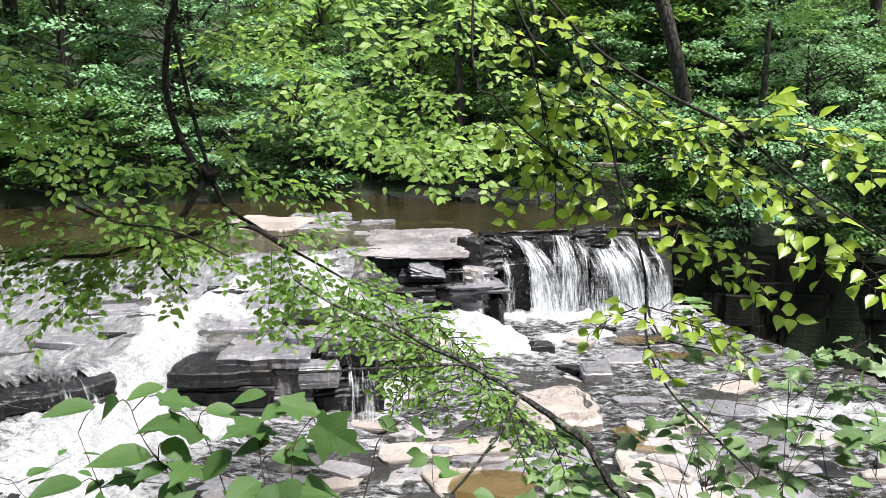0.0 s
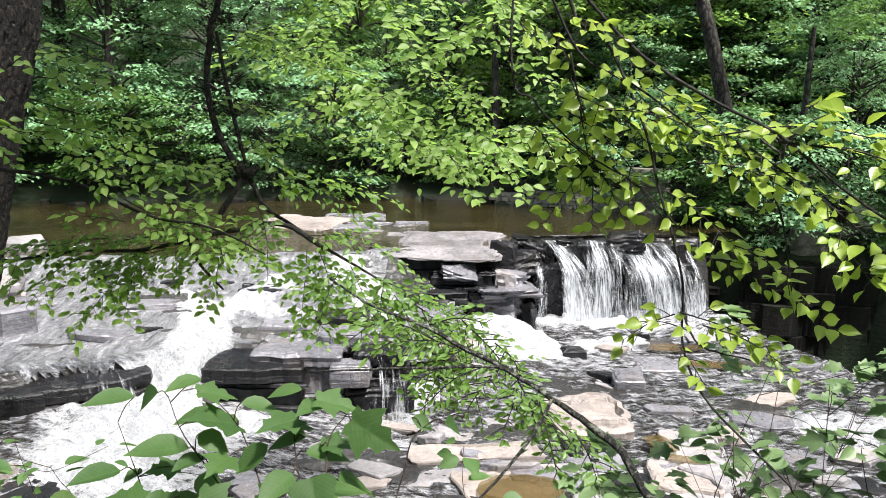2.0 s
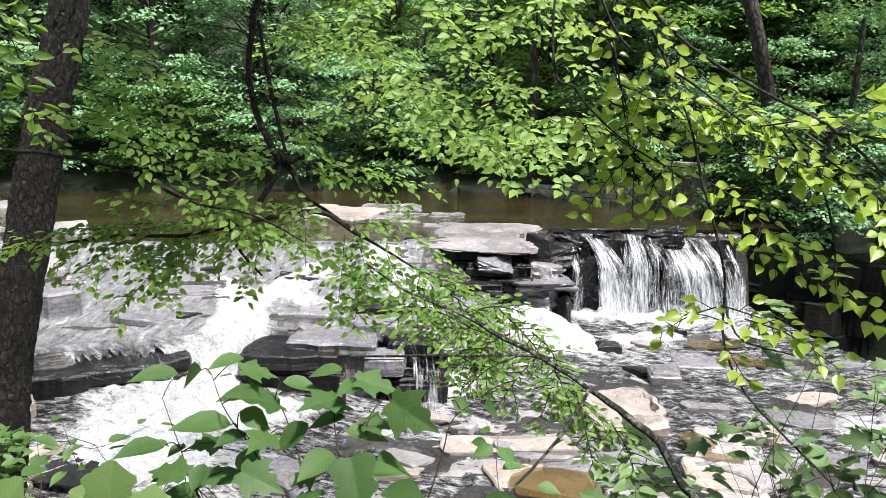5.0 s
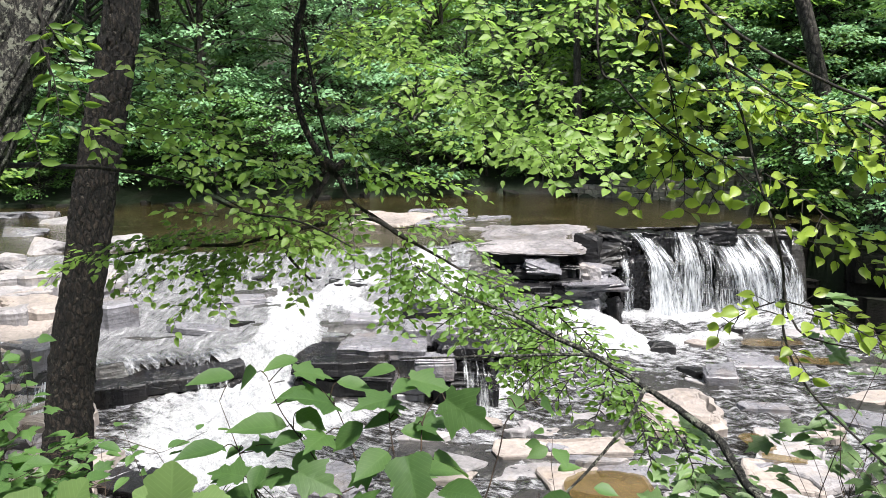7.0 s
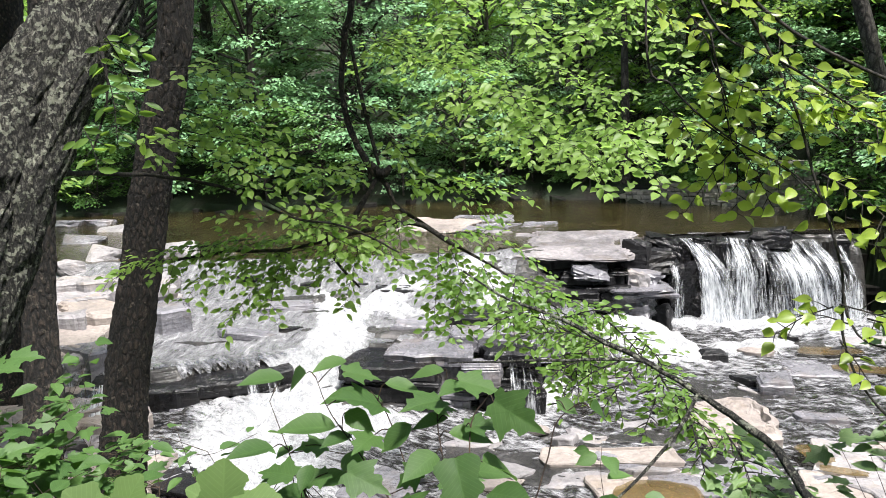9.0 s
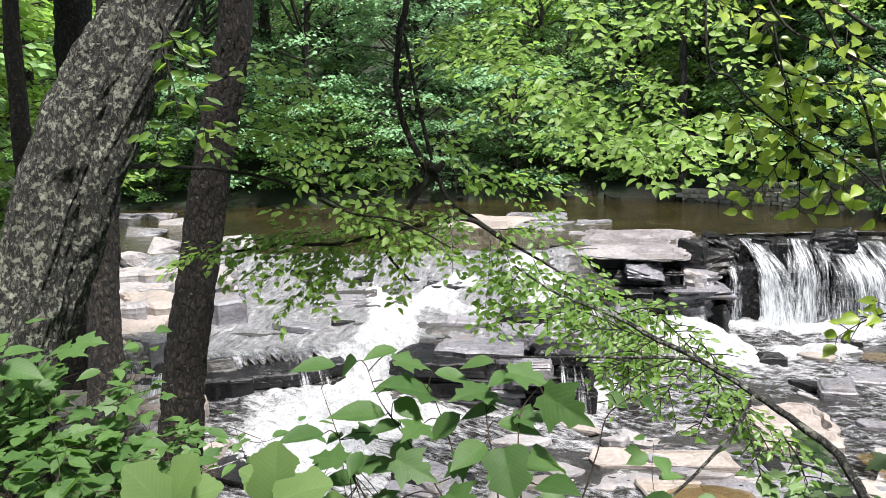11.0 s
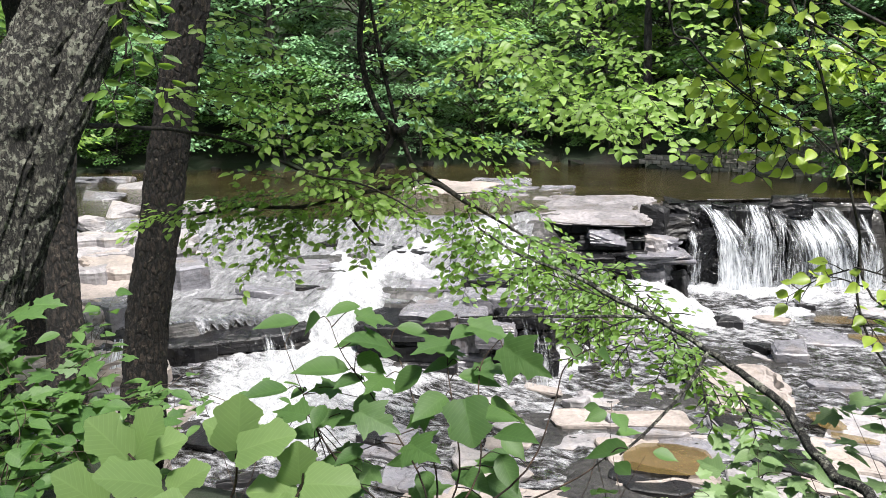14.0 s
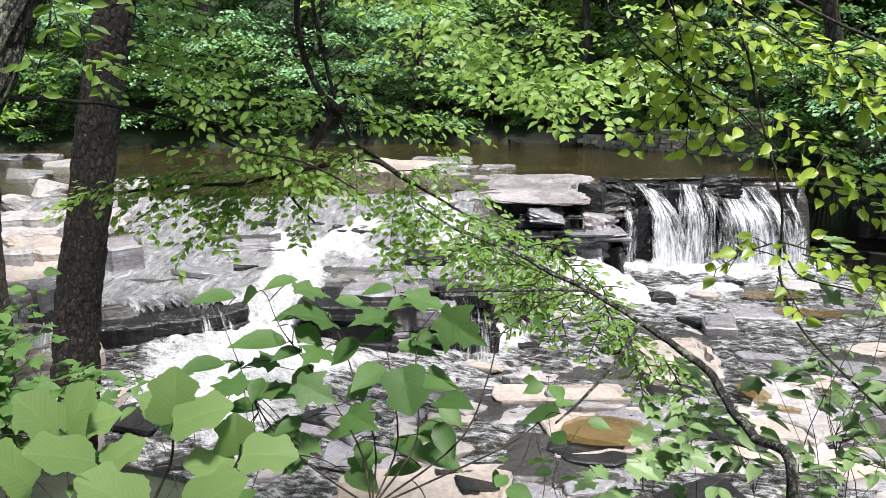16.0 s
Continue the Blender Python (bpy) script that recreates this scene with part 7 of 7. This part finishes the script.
for way in (
    [(-0.257, 0.835, 2.149), (-0.334, 0.887, 2.226), (-0.398, 0.939, 2.266), (-0.442, 1.000, 2.293)],
    [(-0.234, 0.832, 2.154), (-0.270, 0.872, 2.224), (-0.313, 0.928, 2.277), (-0.358, 0.967, 2.302)],
    [(-0.204, 0.830, 2.159), (-0.219, 0.866, 2.232), (-0.236, 0.908, 2.284), (-0.230, 0.947, 2.326)],
    [(-0.179, 0.827, 2.165), (-0.184, 0.855, 2.241), (-0.186, 0.887, 2.288), (-0.167, 0.901, 2.316)],
    [(-0.333, 0.831, 2.124), (-0.417, 0.884, 2.168), (-0.471, 0.949, 2.202), (-0.526, 1.013, 2.246)],
    [(-0.124, 0.837, 2.167), (-0.092, 0.879, 2.241), (-0.081, 0.900, 2.286), (-0.054, 0.911, 2.310)],
    [(-0.072, 0.829, 2.164), (-0.022, 0.849, 2.197)],
):
    stalk(shrub, [FORK] + way, (0.0014, 0.0012, 0.0009, 0.0006))
    stems.append(curve_through([FORK] + way, 30))
stems = np.concatenate(stems)
stalk(shrub, [(-0.435, 0.991, 2.289), (-0.415, 0.998, 2.310), (-0.394, 1.005, 2.320)], (0.0009, 0.0007), "leaf_stalk")
stalk(shrub, [(-0.526, 1.013, 2.246), (-0.522, 1.032, 2.264), (-0.517, 1.051, 2.271)], (0.0009, 0.0007), "leaf_stalk")
stalk(shrub, [(-0.442, 1.000, 2.293), (-0.453, 1.007, 2.299), (-0.463, 1.014, 2.294)], (0.0009, 0.0007), "leaf_stalk")
stalk(shrub, [(-0.358, 0.967, 2.302), (-0.366, 0.952, 2.320), (-0.374, 0.937, 2.327)], (0.0009, 0.0007), "leaf_stalk")
stalk(shrub, [(-0.319, 0.933, 2.280), (-0.320, 0.936, 2.287), (-0.320, 0.939, 2.281)], (0.0009, 0.0007), "leaf_stalk")
stalk(shrub, [(-0.371, 0.917, 2.249), (-0.383, 0.934, 2.250), (-0.395, 0.951, 2.239)], (0.0009, 0.0007), "leaf_stalk")
stalk(shrub, [(-0.374, 0.920, 2.251), (-0.370, 0.915, 2.271), (-0.365, 0.911, 2.279)], (0.0009, 0.0007), "leaf_stalk")
stalk(shrub, [(-0.230, 0.947, 2.326), (-0.232, 0.948, 2.334), (-0.234, 0.948, 2.331)], (0.0009, 0.0007), "leaf_stalk")
stalk(shrub, [(-0.234, 0.921, 2.298), (-0.233, 0.919, 2.307), (-0.232, 0.916, 2.303)], (0.0009, 0.0007), "leaf_stalk")
stalk(shrub, [(-0.232, 0.935, 2.313), (-0.219, 0.923, 2.329), (-0.207, 0.911, 2.332)], (0.0009, 0.0007), "leaf_stalk")
stalk(shrub, [(-0.168, 0.900, 2.315), (-0.162, 0.891, 2.322), (-0.157, 0.882, 2.317)], (0.0009, 0.0007), "leaf_stalk")
stalk(shrub, [(-0.068, 0.905, 2.298), (-0.075, 0.908, 2.311), (-0.082, 0.910, 2.312)], (0.0009, 0.0007), "leaf_stalk")
stalk(shrub, [(-0.059, 0.909, 2.305), (-0.049, 0.909, 2.311), (-0.039, 0.909, 2.305)], (0.0009, 0.0007), "leaf_stalk")
stalk(shrub, [(-0.293, 0.901, 2.252), (-0.280, 0.899, 2.269), (-0.268, 0.896, 2.274)], (0.0009, 0.0007), "leaf_stalk")
stalk(shrub, [(-0.234, 0.903, 2.278), (-0.228, 0.906, 2.285), (-0.222, 0.909, 2.280)], (0.0009, 0.0007), "leaf_stalk")
stalk(shrub, [(-0.224, 0.877, 2.246), (-0.227, 0.874, 2.253), (-0.230, 0.871, 2.248)], (0.0009, 0.0007), "leaf_stalk")
stalk(shrub, [(-0.184, 0.857, 2.244), (-0.190, 0.839, 2.263), (-0.195, 0.821, 2.269)], (0.0009, 0.0007), "leaf_stalk")
stalk(shrub, [(-0.184, 0.857, 2.244), (-0.177, 0.859, 2.251), (-0.169, 0.861, 2.246)], (0.0009, 0.0007), "leaf_stalk")
stalk(shrub, [(-0.182, 0.844, 2.211), (-0.171, 0.845, 2.218), (-0.159, 0.846, 2.213)], (0.0009, 0.0007), "leaf_stalk")
stalk(shrub, [(-0.022, 0.849, 2.197), (-0.010, 0.847, 2.210), (0.002, 0.845, 2.211)], (0.0009, 0.0007), "leaf_stalk")
stalk(shrub, [(-0.421, 0.888, 2.170), (-0.412, 0.883, 2.199), (-0.404, 0.878, 2.216)], (0.0009, 0.0007), "leaf_stalk")
stalk(shrub, [(-0.432, 0.902, 2.177), (-0.445, 0.909, 2.182), (-0.459, 0.917, 2.175)], (0.0009, 0.0007), "leaf_stalk")
stalk(shrub, [(-0.470, 0.948, 2.201), (-0.488, 0.961, 2.202), (-0.506, 0.974, 2.190)], (0.0009, 0.0007), "leaf_stalk")
stalk(shrub, [(-0.467, 0.945, 2.200), (-0.468, 0.953, 2.205), (-0.469, 0.961, 2.199)], (0.0009, 0.0007), "leaf_stalk")
stalk(shrub, [(-0.324, 0.880, 2.216), (-0.330, 0.855, 2.231), (-0.337, 0.831, 2.234)], (0.0009, 0.0007), "leaf_stalk")
stalk(shrub, [(-0.406, 0.950, 2.271), (-0.385, 0.965, 2.281), (-0.363, 0.979, 2.278)], (0.0009, 0.0007), "leaf_stalk")
stalk(shrub, [(-0.328, 0.941, 2.285), (-0.322, 0.941, 2.305), (-0.316, 0.941, 2.312)], (0.0009, 0.0007), "leaf_stalk")
stalk(shrub, [(-0.235, 0.911, 2.288), (-0.244, 0.906, 2.300), (-0.252, 0.900, 2.301)], (0.0009, 0.0007), "leaf_stalk")
stalk(shrub, [(-0.297, 0.907, 2.257), (-0.308, 0.901, 2.263), (-0.319, 0.895, 2.257)], (0.0009, 0.0007), "leaf_stalk")
stalk(shrub, [(-0.229, 0.890, 2.262), (-0.222, 0.888, 2.272), (-0.216, 0.885, 2.271)], (0.0009, 0.0007), "leaf_stalk")
stalk(shrub, [(-0.361, 0.909, 2.243), (-0.361, 0.915, 2.249), (-0.361, 0.920, 2.243)], (0.0009, 0.0007), "leaf_stalk")
stalk(shrub, [(-0.267, 0.869, 2.218), (-0.257, 0.864, 2.231), (-0.247, 0.859, 2.232)], (0.0009, 0.0007), "leaf_stalk")
stalk(shrub, [(-0.252, 0.852, 2.190), (-0.259, 0.835, 2.203), (-0.266, 0.817, 2.204)], (0.0009, 0.0007), "leaf_stalk")
stalk(shrub, [(-0.288, 0.856, 2.180), (-0.310, 0.843, 2.187), (-0.331, 0.830, 2.182)], (0.0009, 0.0007), "leaf_stalk")
stalk(shrub, [(-0.186, 0.882, 2.280), (-0.189, 0.882, 2.287), (-0.193, 0.883, 2.282)], (0.0009, 0.0007), "leaf_stalk")
stalk(shrub, [(-0.231, 0.939, 2.317), (-0.215, 0.935, 2.325), (-0.198, 0.930, 2.320)], (0.0009, 0.0007), "leaf_stalk")
one_leaf(shrub, (-0.394, 1.005, 2.320), (-0.436, 0.963, 2.318), 0.056, "oval", L_NEAR, (0.05, -0.28, 0.95))
one_leaf(shrub, (-0.517, 1.051, 2.271), (-0.584, 1.010, 2.276), 0.074, "oval", L_NEAR, (0.05, -0.28, 0.95))
one_leaf(shrub, (-0.463, 1.014, 2.294), (-0.515, 1.042, 2.253), 0.068, "round", L_NEAR, (0.1, -0.6, 0.75))
one_leaf(shrub, (-0.374, 0.937, 2.327), (-0.316, 0.972, 2.306), 0.058, "maple", L_NEAR, (0.05, -0.28, 0.95))
one_leaf(shrub, (-0.320, 0.939, 2.281), (-0.388, 0.871, 2.323), 0.085, "maple", L_NEAR, (0.05, -0.28, 0.95))
one_leaf(shrub, (-0.395, 0.951, 2.239), (-0.479, 0.918, 2.248), 0.085, "oval", L_NEAR, (0.05, -0.28, 0.95))
one_leaf(shrub, (-0.365, 0.911, 2.279), (-0.316, 0.898, 2.260), 0.050, "round", L_NEAR, (0.1, -0.6, 0.75))
one_leaf(shrub, (-0.234, 0.948, 2.331), (-0.284, 0.938, 2.325), 0.048, "oval", L_NEAR, (0.05, -0.28, 0.95))
one_leaf(shrub, (-0.232, 0.916, 2.303), (-0.285, 0.851, 2.309), 0.068, "maple", L_NEAR, (0.05, -0.28, 0.95))
one_leaf(shrub, (-0.207, 0.911, 2.332), (-0.131, 0.923, 2.311), 0.064, "maple", L_NEAR, (0.05, -0.28, 0.95))
one_leaf(shrub, (-0.157, 0.882, 2.317), (-0.076, 0.855, 2.280), 0.075, "maple", L_NEAR, (-0.1, -0.93, 0.35))
one_leaf(shrub, (-0.082, 0.910, 2.312), (-0.050, 0.912, 2.294), 0.034, "round", L_NEAR, (0.1, -0.6, 0.75))
one_leaf(shrub, (-0.039, 0.909, 2.305), (-0.014, 0.948, 2.278), 0.050, "round", L_NEAR, (0.1, -0.6, 0.75))
one_leaf(shrub, (-0.268, 0.896, 2.274), (-0.311, 0.878, 2.239), 0.055, "oval", L_NEAR, (0.1, -0.6, 0.75))
one_leaf(shrub, (-0.222, 0.909, 2.280), (-0.278, 0.906, 2.265), 0.054, "oval", L_NEAR, (0.05, -0.28, 0.95))
one_leaf(shrub, (-0.230, 0.871, 2.248), (-0.260, 0.809, 2.240), 0.065, "oval", L_NEAR, (0.1, -0.6, 0.75))
one_leaf(shrub, (-0.195, 0.821, 2.269), (-0.171, 0.776, 2.212), 0.062, "lobed", L_NEAR, (0.0, -0.75, 0.6))
one_leaf(shrub, (-0.169, 0.861, 2.246), (-0.124, 0.918, 2.201), 0.080, "oval", L_NEAR, (0.05, -0.28, 0.95))
one_leaf(shrub, (-0.159, 0.846, 2.213), (-0.100, 0.803, 2.236), 0.072, "oval", L_NEAR, (0.05, -0.28, 0.95))
one_leaf(shrub, (0.002, 0.845, 2.211), (-0.058, 0.866, 2.186), 0.064, "oval", L_NEAR, (0.05, -0.28, 0.95))
one_leaf(shrub, (-0.404, 0.878, 2.216), (-0.408, 0.839, 2.193), 0.042, "round", L_NEAR, (-0.1, -0.93, 0.35))
one_leaf(shrub, (-0.459, 0.917, 2.175), (-0.489, 0.891, 2.180), 0.038, "oval", L_NEAR, (0.05, -0.28, 0.95))
one_leaf(shrub, (-0.506, 0.974, 2.190), (-0.557, 0.914, 2.201), 0.075, "oval", L_NEAR, (0.05, -0.28, 0.95))
one_leaf(shrub, (-0.469, 0.961, 2.199), (-0.481, 0.927, 2.198), 0.034, "oval", L_NEAR, (0.05, -0.28, 0.95))
one_leaf(shrub, (-0.337, 0.831, 2.234), (-0.262, 0.820, 2.209), 0.064, "maple", L_NEAR, (0.1, -0.6, 0.75))
one_leaf(shrub, (-0.363, 0.979, 2.278), (-0.429, 0.965, 2.271), 0.064, "oval", L_NEAR, (0.05, -0.28, 0.95))
one_leaf(shrub, (-0.316, 0.941, 2.312), (-0.261, 0.948, 2.301), 0.053, "oval", L_NEAR, (0.05, -0.28, 0.95))
one_leaf(shrub, (-0.252, 0.900, 2.301), (-0.202, 0.949, 2.276), 0.059, "maple", L_NEAR, (0.05, -0.28, 0.95))
one_leaf(shrub, (-0.319, 0.895, 2.257), (-0.334, 0.825, 2.257), 0.058, "maple", L_NEAR, (0.1, -0.6, 0.75))
one_leaf(shrub, (-0.216, 0.885, 2.271), (-0.154, 0.892, 2.262), 0.059, "oval", L_NEAR, (0.05, -0.28, 0.95))
one_leaf(shrub, (-0.361, 0.920, 2.243), (-0.393, 0.875, 2.245), 0.051, "oval", L_NEAR, (0.05, -0.28, 0.95))
one_leaf(shrub, (-0.247, 0.859, 2.232), (-0.292, 0.855, 2.197), 0.046, "maple", L_NEAR, (0.1, -0.6, 0.75))
one_leaf(shrub, (-0.266, 0.817, 2.204), (-0.203, 0.764, 2.209), 0.067, "maple", L_NEAR, (0.1, -0.6, 0.75))
one_leaf(shrub, (-0.331, 0.830, 2.182), (-0.365, 0.798, 2.173), 0.044, "oval", L_NEAR, (0.05, -0.28, 0.95))
one_leaf(shrub, (-0.193, 0.883, 2.282), (-0.134, 0.899, 2.281), 0.050, "maple", L_NEAR, (0.05, -0.28, 0.95))
one_leaf(shrub, (-0.198, 0.930, 2.320), (-0.228, 0.877, 2.327), 0.058, "oval", L_NEAR, (0.05, -0.28, 0.95))
for k in range(38):
    r = np.random.default_rng(900 + k)
    base = np.array([r.uniform(-0.52, -0.16), r.uniform(0.86, 1.02), 0.0])
    base[2] = 2.22 - 0.16 * abs(base[0] + 0.34) - r.uniform(0.0, 0.20)
    way = np.array([r.normal(0, 1), r.normal(-0.2, 0.6), r.normal(-0.1, 0.2)])
    one_leaf(shrub, base, base + way, r.uniform(0.045, 0.075), ("oval", "maple", "round")[k % 3], L_NEAR, (r.normal(0, 0.2), -0.3, 0.95))
    joint = stems[np.argmin(((stems - base) ** 2).sum(1))]
    stalk(shrub, [base, (base + joint) / 2 + np.array([0, 0, 0.006]), joint], (0.0006, 0.0008), "leaf_stalk")
sapling = thing("sapling", (-0.45, 0.52, 1.89), "young sapling with large lobed pale green leaves", "sapling", "near shrubs")
stalk(sapling, [(-0.45, 0.52, 1.89), (-0.50, 0.65, 2.11), (-0.52, 0.67, 2.19), (-0.55, 0.66, 2.24)], (0.003, 0.0024, 0.0018, 0.0012))
stalk(sapling, [(-0.45, 0.52, 1.89), (-0.47, 0.67, 2.10), (-0.45, 0.71, 2.18), (-0.45, 0.72, 2.22)], (0.003, 0.0024, 0.0018, 0.0012))
stalk(sapling, [(-0.45, 0.52, 1.89), (-0.42, 0.67, 2.10), (-0.37, 0.71, 2.18), (-0.36, 0.71, 2.21)], (0.003, 0.0024, 0.0018, 0.0012))
one_leaf(sapling, (-0.55, 0.66, 2.23), (-0.58, 0.64, 2.29), 0.072, "lobed", L_PALE)
one_leaf(sapling, (-0.55, 0.67, 2.23), (-0.53, 0.69, 2.28), 0.066, "lobed", L_PALE)
one_leaf(sapling, (-0.56, 0.68, 2.22), (-0.51, 0.71, 2.24), 0.066, "lobed", L_PALE)
one_leaf(sapling, (-0.44, 0.71, 2.23), (-0.44, 0.72, 2.29), 0.069, "lobed", L_PALE)
one_leaf(sapling, (-0.43, 0.69, 2.24), (-0.37, 0.71, 2.26), 0.072, "lobed", L_PALE)
one_leaf(sapling, (-0.46, 0.75, 2.21), (-0.49, 0.73, 2.25), 0.061, "lobed", L_PALE)
one_leaf(sapling, (-0.48, 0.62, 2.23), (-0.51, 0.58, 2.26), 0.077, "lobed", L_PALE)
one_leaf(sapling, (-0.51, 0.67, 2.19), (-0.48, 0.69, 2.21), 0.055, "lobed", L_PALE)
one_leaf(sapling, (-0.37, 0.71, 2.18), (-0.41, 0.68, 2.20), 0.061, "lobed", L_PALE)
one_leaf(sapling, (-0.37, 0.72, 2.19), (-0.37, 0.72, 2.23), 0.055, "lobed", L_PALE)
one_leaf(sapling, (-0.35, 0.69, 2.21), (-0.29, 0.70, 2.21), 0.066, "lobed", L_PALE)
one_leaf(sapling, (-0.42, 0.60, 2.19), (-0.46, 0.58, 2.23), 0.077, "lobed", L_PALE)
one_leaf(sapling, (-0.39, 0.63, 2.17), (-0.34, 0.65, 2.20), 0.077, "lobed", L_PALE)
one_leaf(sapling, (-0.55, 0.61, 2.20), (-0.57, 0.59, 2.24), 0.072, "lobed", L_PALE)
thicket(31, (-1.82, 1.70, 1.69), (0.24, 0.35, 0.14), 150, 0.085, "maple", "leafy green undergrowth on the near bank")
thicket(32, (-1.78, 1.95, 1.54), (0.24, 0.35, 0.13), 140, 0.080, "maple", "leafy green undergrowth on the near bank")
thicket(33, (-1.52, 1.40, 1.72), (0.25, 0.35, 0.10), 130, 0.075, "oval", "leafy green undergrowth on the near bank")
thicket(34, (-1.78, 2.15, 1.37), (0.21, 0.34, 0.14), 80, 0.070, "oval", "leafy green undergrowth on the near bank")
thicket(35, (-1.92, 1.84, 1.88), (0.23, 0.35, 0.12), 16, 0.120, "oval", "few broad leaves on thin bank stems")
thicket(36, (-1.86, 2.25, 1.70), (0.25, 0.35, 0.16), 26, 0.085, "oval", "few broad leaves on thin bank stems")
thicket(37, (-1.39, 2.06, 1.69), (0.24, 0.35, 0.10), 24, 0.080, "oval", "few broad leaves on thin bank stems")
thicket(38, (-2.01, 1.56, 1.84), (0.24, 0.35, 0.24), 120, 0.090, "maple", "leafy green undergrowth on the near bank")
thicket(41, (0.35, 2.42, 1.46), (0.23, 0.35, 0.12), 43, 0.072, "maple", "sparse leafy shrub above the slabs of the near bank", L_SOFT)
thicket(42, (0.51, 2.25, 1.42), (0.28, 0.36, 0.12), 37, 0.078, "oval", "sparse leafy shrub above the slabs of the near bank", L_SOFT)
thicket(43, (0.72, 2.13, 1.53), (0.25, 0.35, 0.13), 34, 0.078, "maple", "sparse leafy shrub above the slabs of the near bank", L_SOFT)
thicket(44, (0.88, 2.26, 1.68), (0.18, 0.34, 0.12), 24, 0.072, "oval", "sparse leafy shrub above the slabs of the near bank", L_SOFT)
thicket(45, (0.22, 1.99, 1.47), (0.21, 0.34, 0.07), 31, 0.084, "maple", "sparse leafy shrub above the slabs of the near bank", L_SOFT)
thicket(46, (0.70, 2.33, 1.71), (0.24, 0.35, 0.12), 14, 0.066, "oval", "sparse leafy shrub above the slabs of the near bank", L_SOFT)
thicket(52, (0.98, 2.38, 1.87), (0.23, 0.35, 0.10), 18, 0.066, "oval", "sparse leafy shrub above the slabs of the near bank", L_SOFT)
thicket(53, (1.18, 2.10, 2.00), (0.19, 0.34, 0.10), 18, 0.072, "maple", "sparse leafy shrub above the slabs of the near bank", L_SOFT)
thicket(54, (1.02, 2.07, 1.73), (0.23, 0.35, 0.11), 29, 0.072, "oval", "sparse leafy shrub above the slabs of the near bank", L_SOFT)
thicket(55, (1.17, 1.92, 1.85), (0.18, 0.34, 0.13), 27, 0.078, "maple", "sparse leafy shrub above the slabs of the near bank", L_SOFT)
thicket(56, (0.80, 2.10, 1.61), (0.19, 0.34, 0.10), 24, 0.072, "oval", "sparse leafy shrub above the slabs of the near bank", L_SOFT)
thicket(47, (1.12, 2.20, 1.86), (0.32, 0.36, 0.14), 22, 0.072, "maple", "sparse leafy shrub above the slabs of the near bank", L_SOFT)
thicket(48, (1.16, 1.99, 1.72), (0.23, 0.35, 0.13), 21, 0.084, "oval", "sparse leafy shrub above the slabs of the near bank", L_SOFT)
thicket(49, (0.96, 2.21, 2.02), (0.23, 0.35, 0.08), 12, 0.072, "maple", "sparse leafy shrub above the slabs of the near bank", L_SOFT)
thicket(50, (0.50, 2.28, 1.53), (0.16, 0.33, 0.10), 22, 0.072, "oval", "sparse leafy shrub above the slabs of the near bank", L_SOFT)
thicket(51, (-0.07, 2.02, 1.51), (0.16, 0.33, 0.12), 14, 0.090, "round", "sparse leafy shrub above the slabs of the near bank")
plant(4, -14.2, 12.6, 343, 1.20, "left bank trees")
plant(4, -15.5, 15.5, 94, 1.10, "left bank trees")
plant(4, -13.3, 10.6, 269, 1.20, "left bank trees")
plant(1, -11.7, 7.8, 158, 1.20, "left bank trees")
plant(4, -17.9, 12.7, 94, 1.20, "left bank trees")
pole = thing("tree", (-4.54, 4.23, 0.48), "thin dark sapling trunk behind the leaning tree", "tree", "near trees")
big_trunk(pole, [(-4.47, 4.17, 0.24), (-4.69, 4.52, 1.72), (-4.72, 4.58, 2.77), (-4.72, 4.62, 3.61), (-4.73, 4.75, 4.91)], [0.09, 0.075, 0.06, 0.04], BARK_DARK, "", 31, (), 36, 120, 0.12)
crown_on(pole, 4, (-4.76, 4.73, 4.55), 0.5)
pole = thing("tree", (-5.09, 5.27, 0.75), "dark trunk seen past the leaning tree", "tree", "near trees")
big_trunk(pole, [(-5.01, 5.19, 0.36), (-5.12, 5.55, 2.04), (-5.07, 5.60, 3.27), (-5.03, 5.66, 4.42), (-4.73, 5.60, 6.02)], [0.2, 0.17, 0.15, 0.1], BARK_DARK, "", 33, (), 36, 120, 0.12)
crown_on(pole, 1, (-4.83, 5.63, 5.57), 0.6)
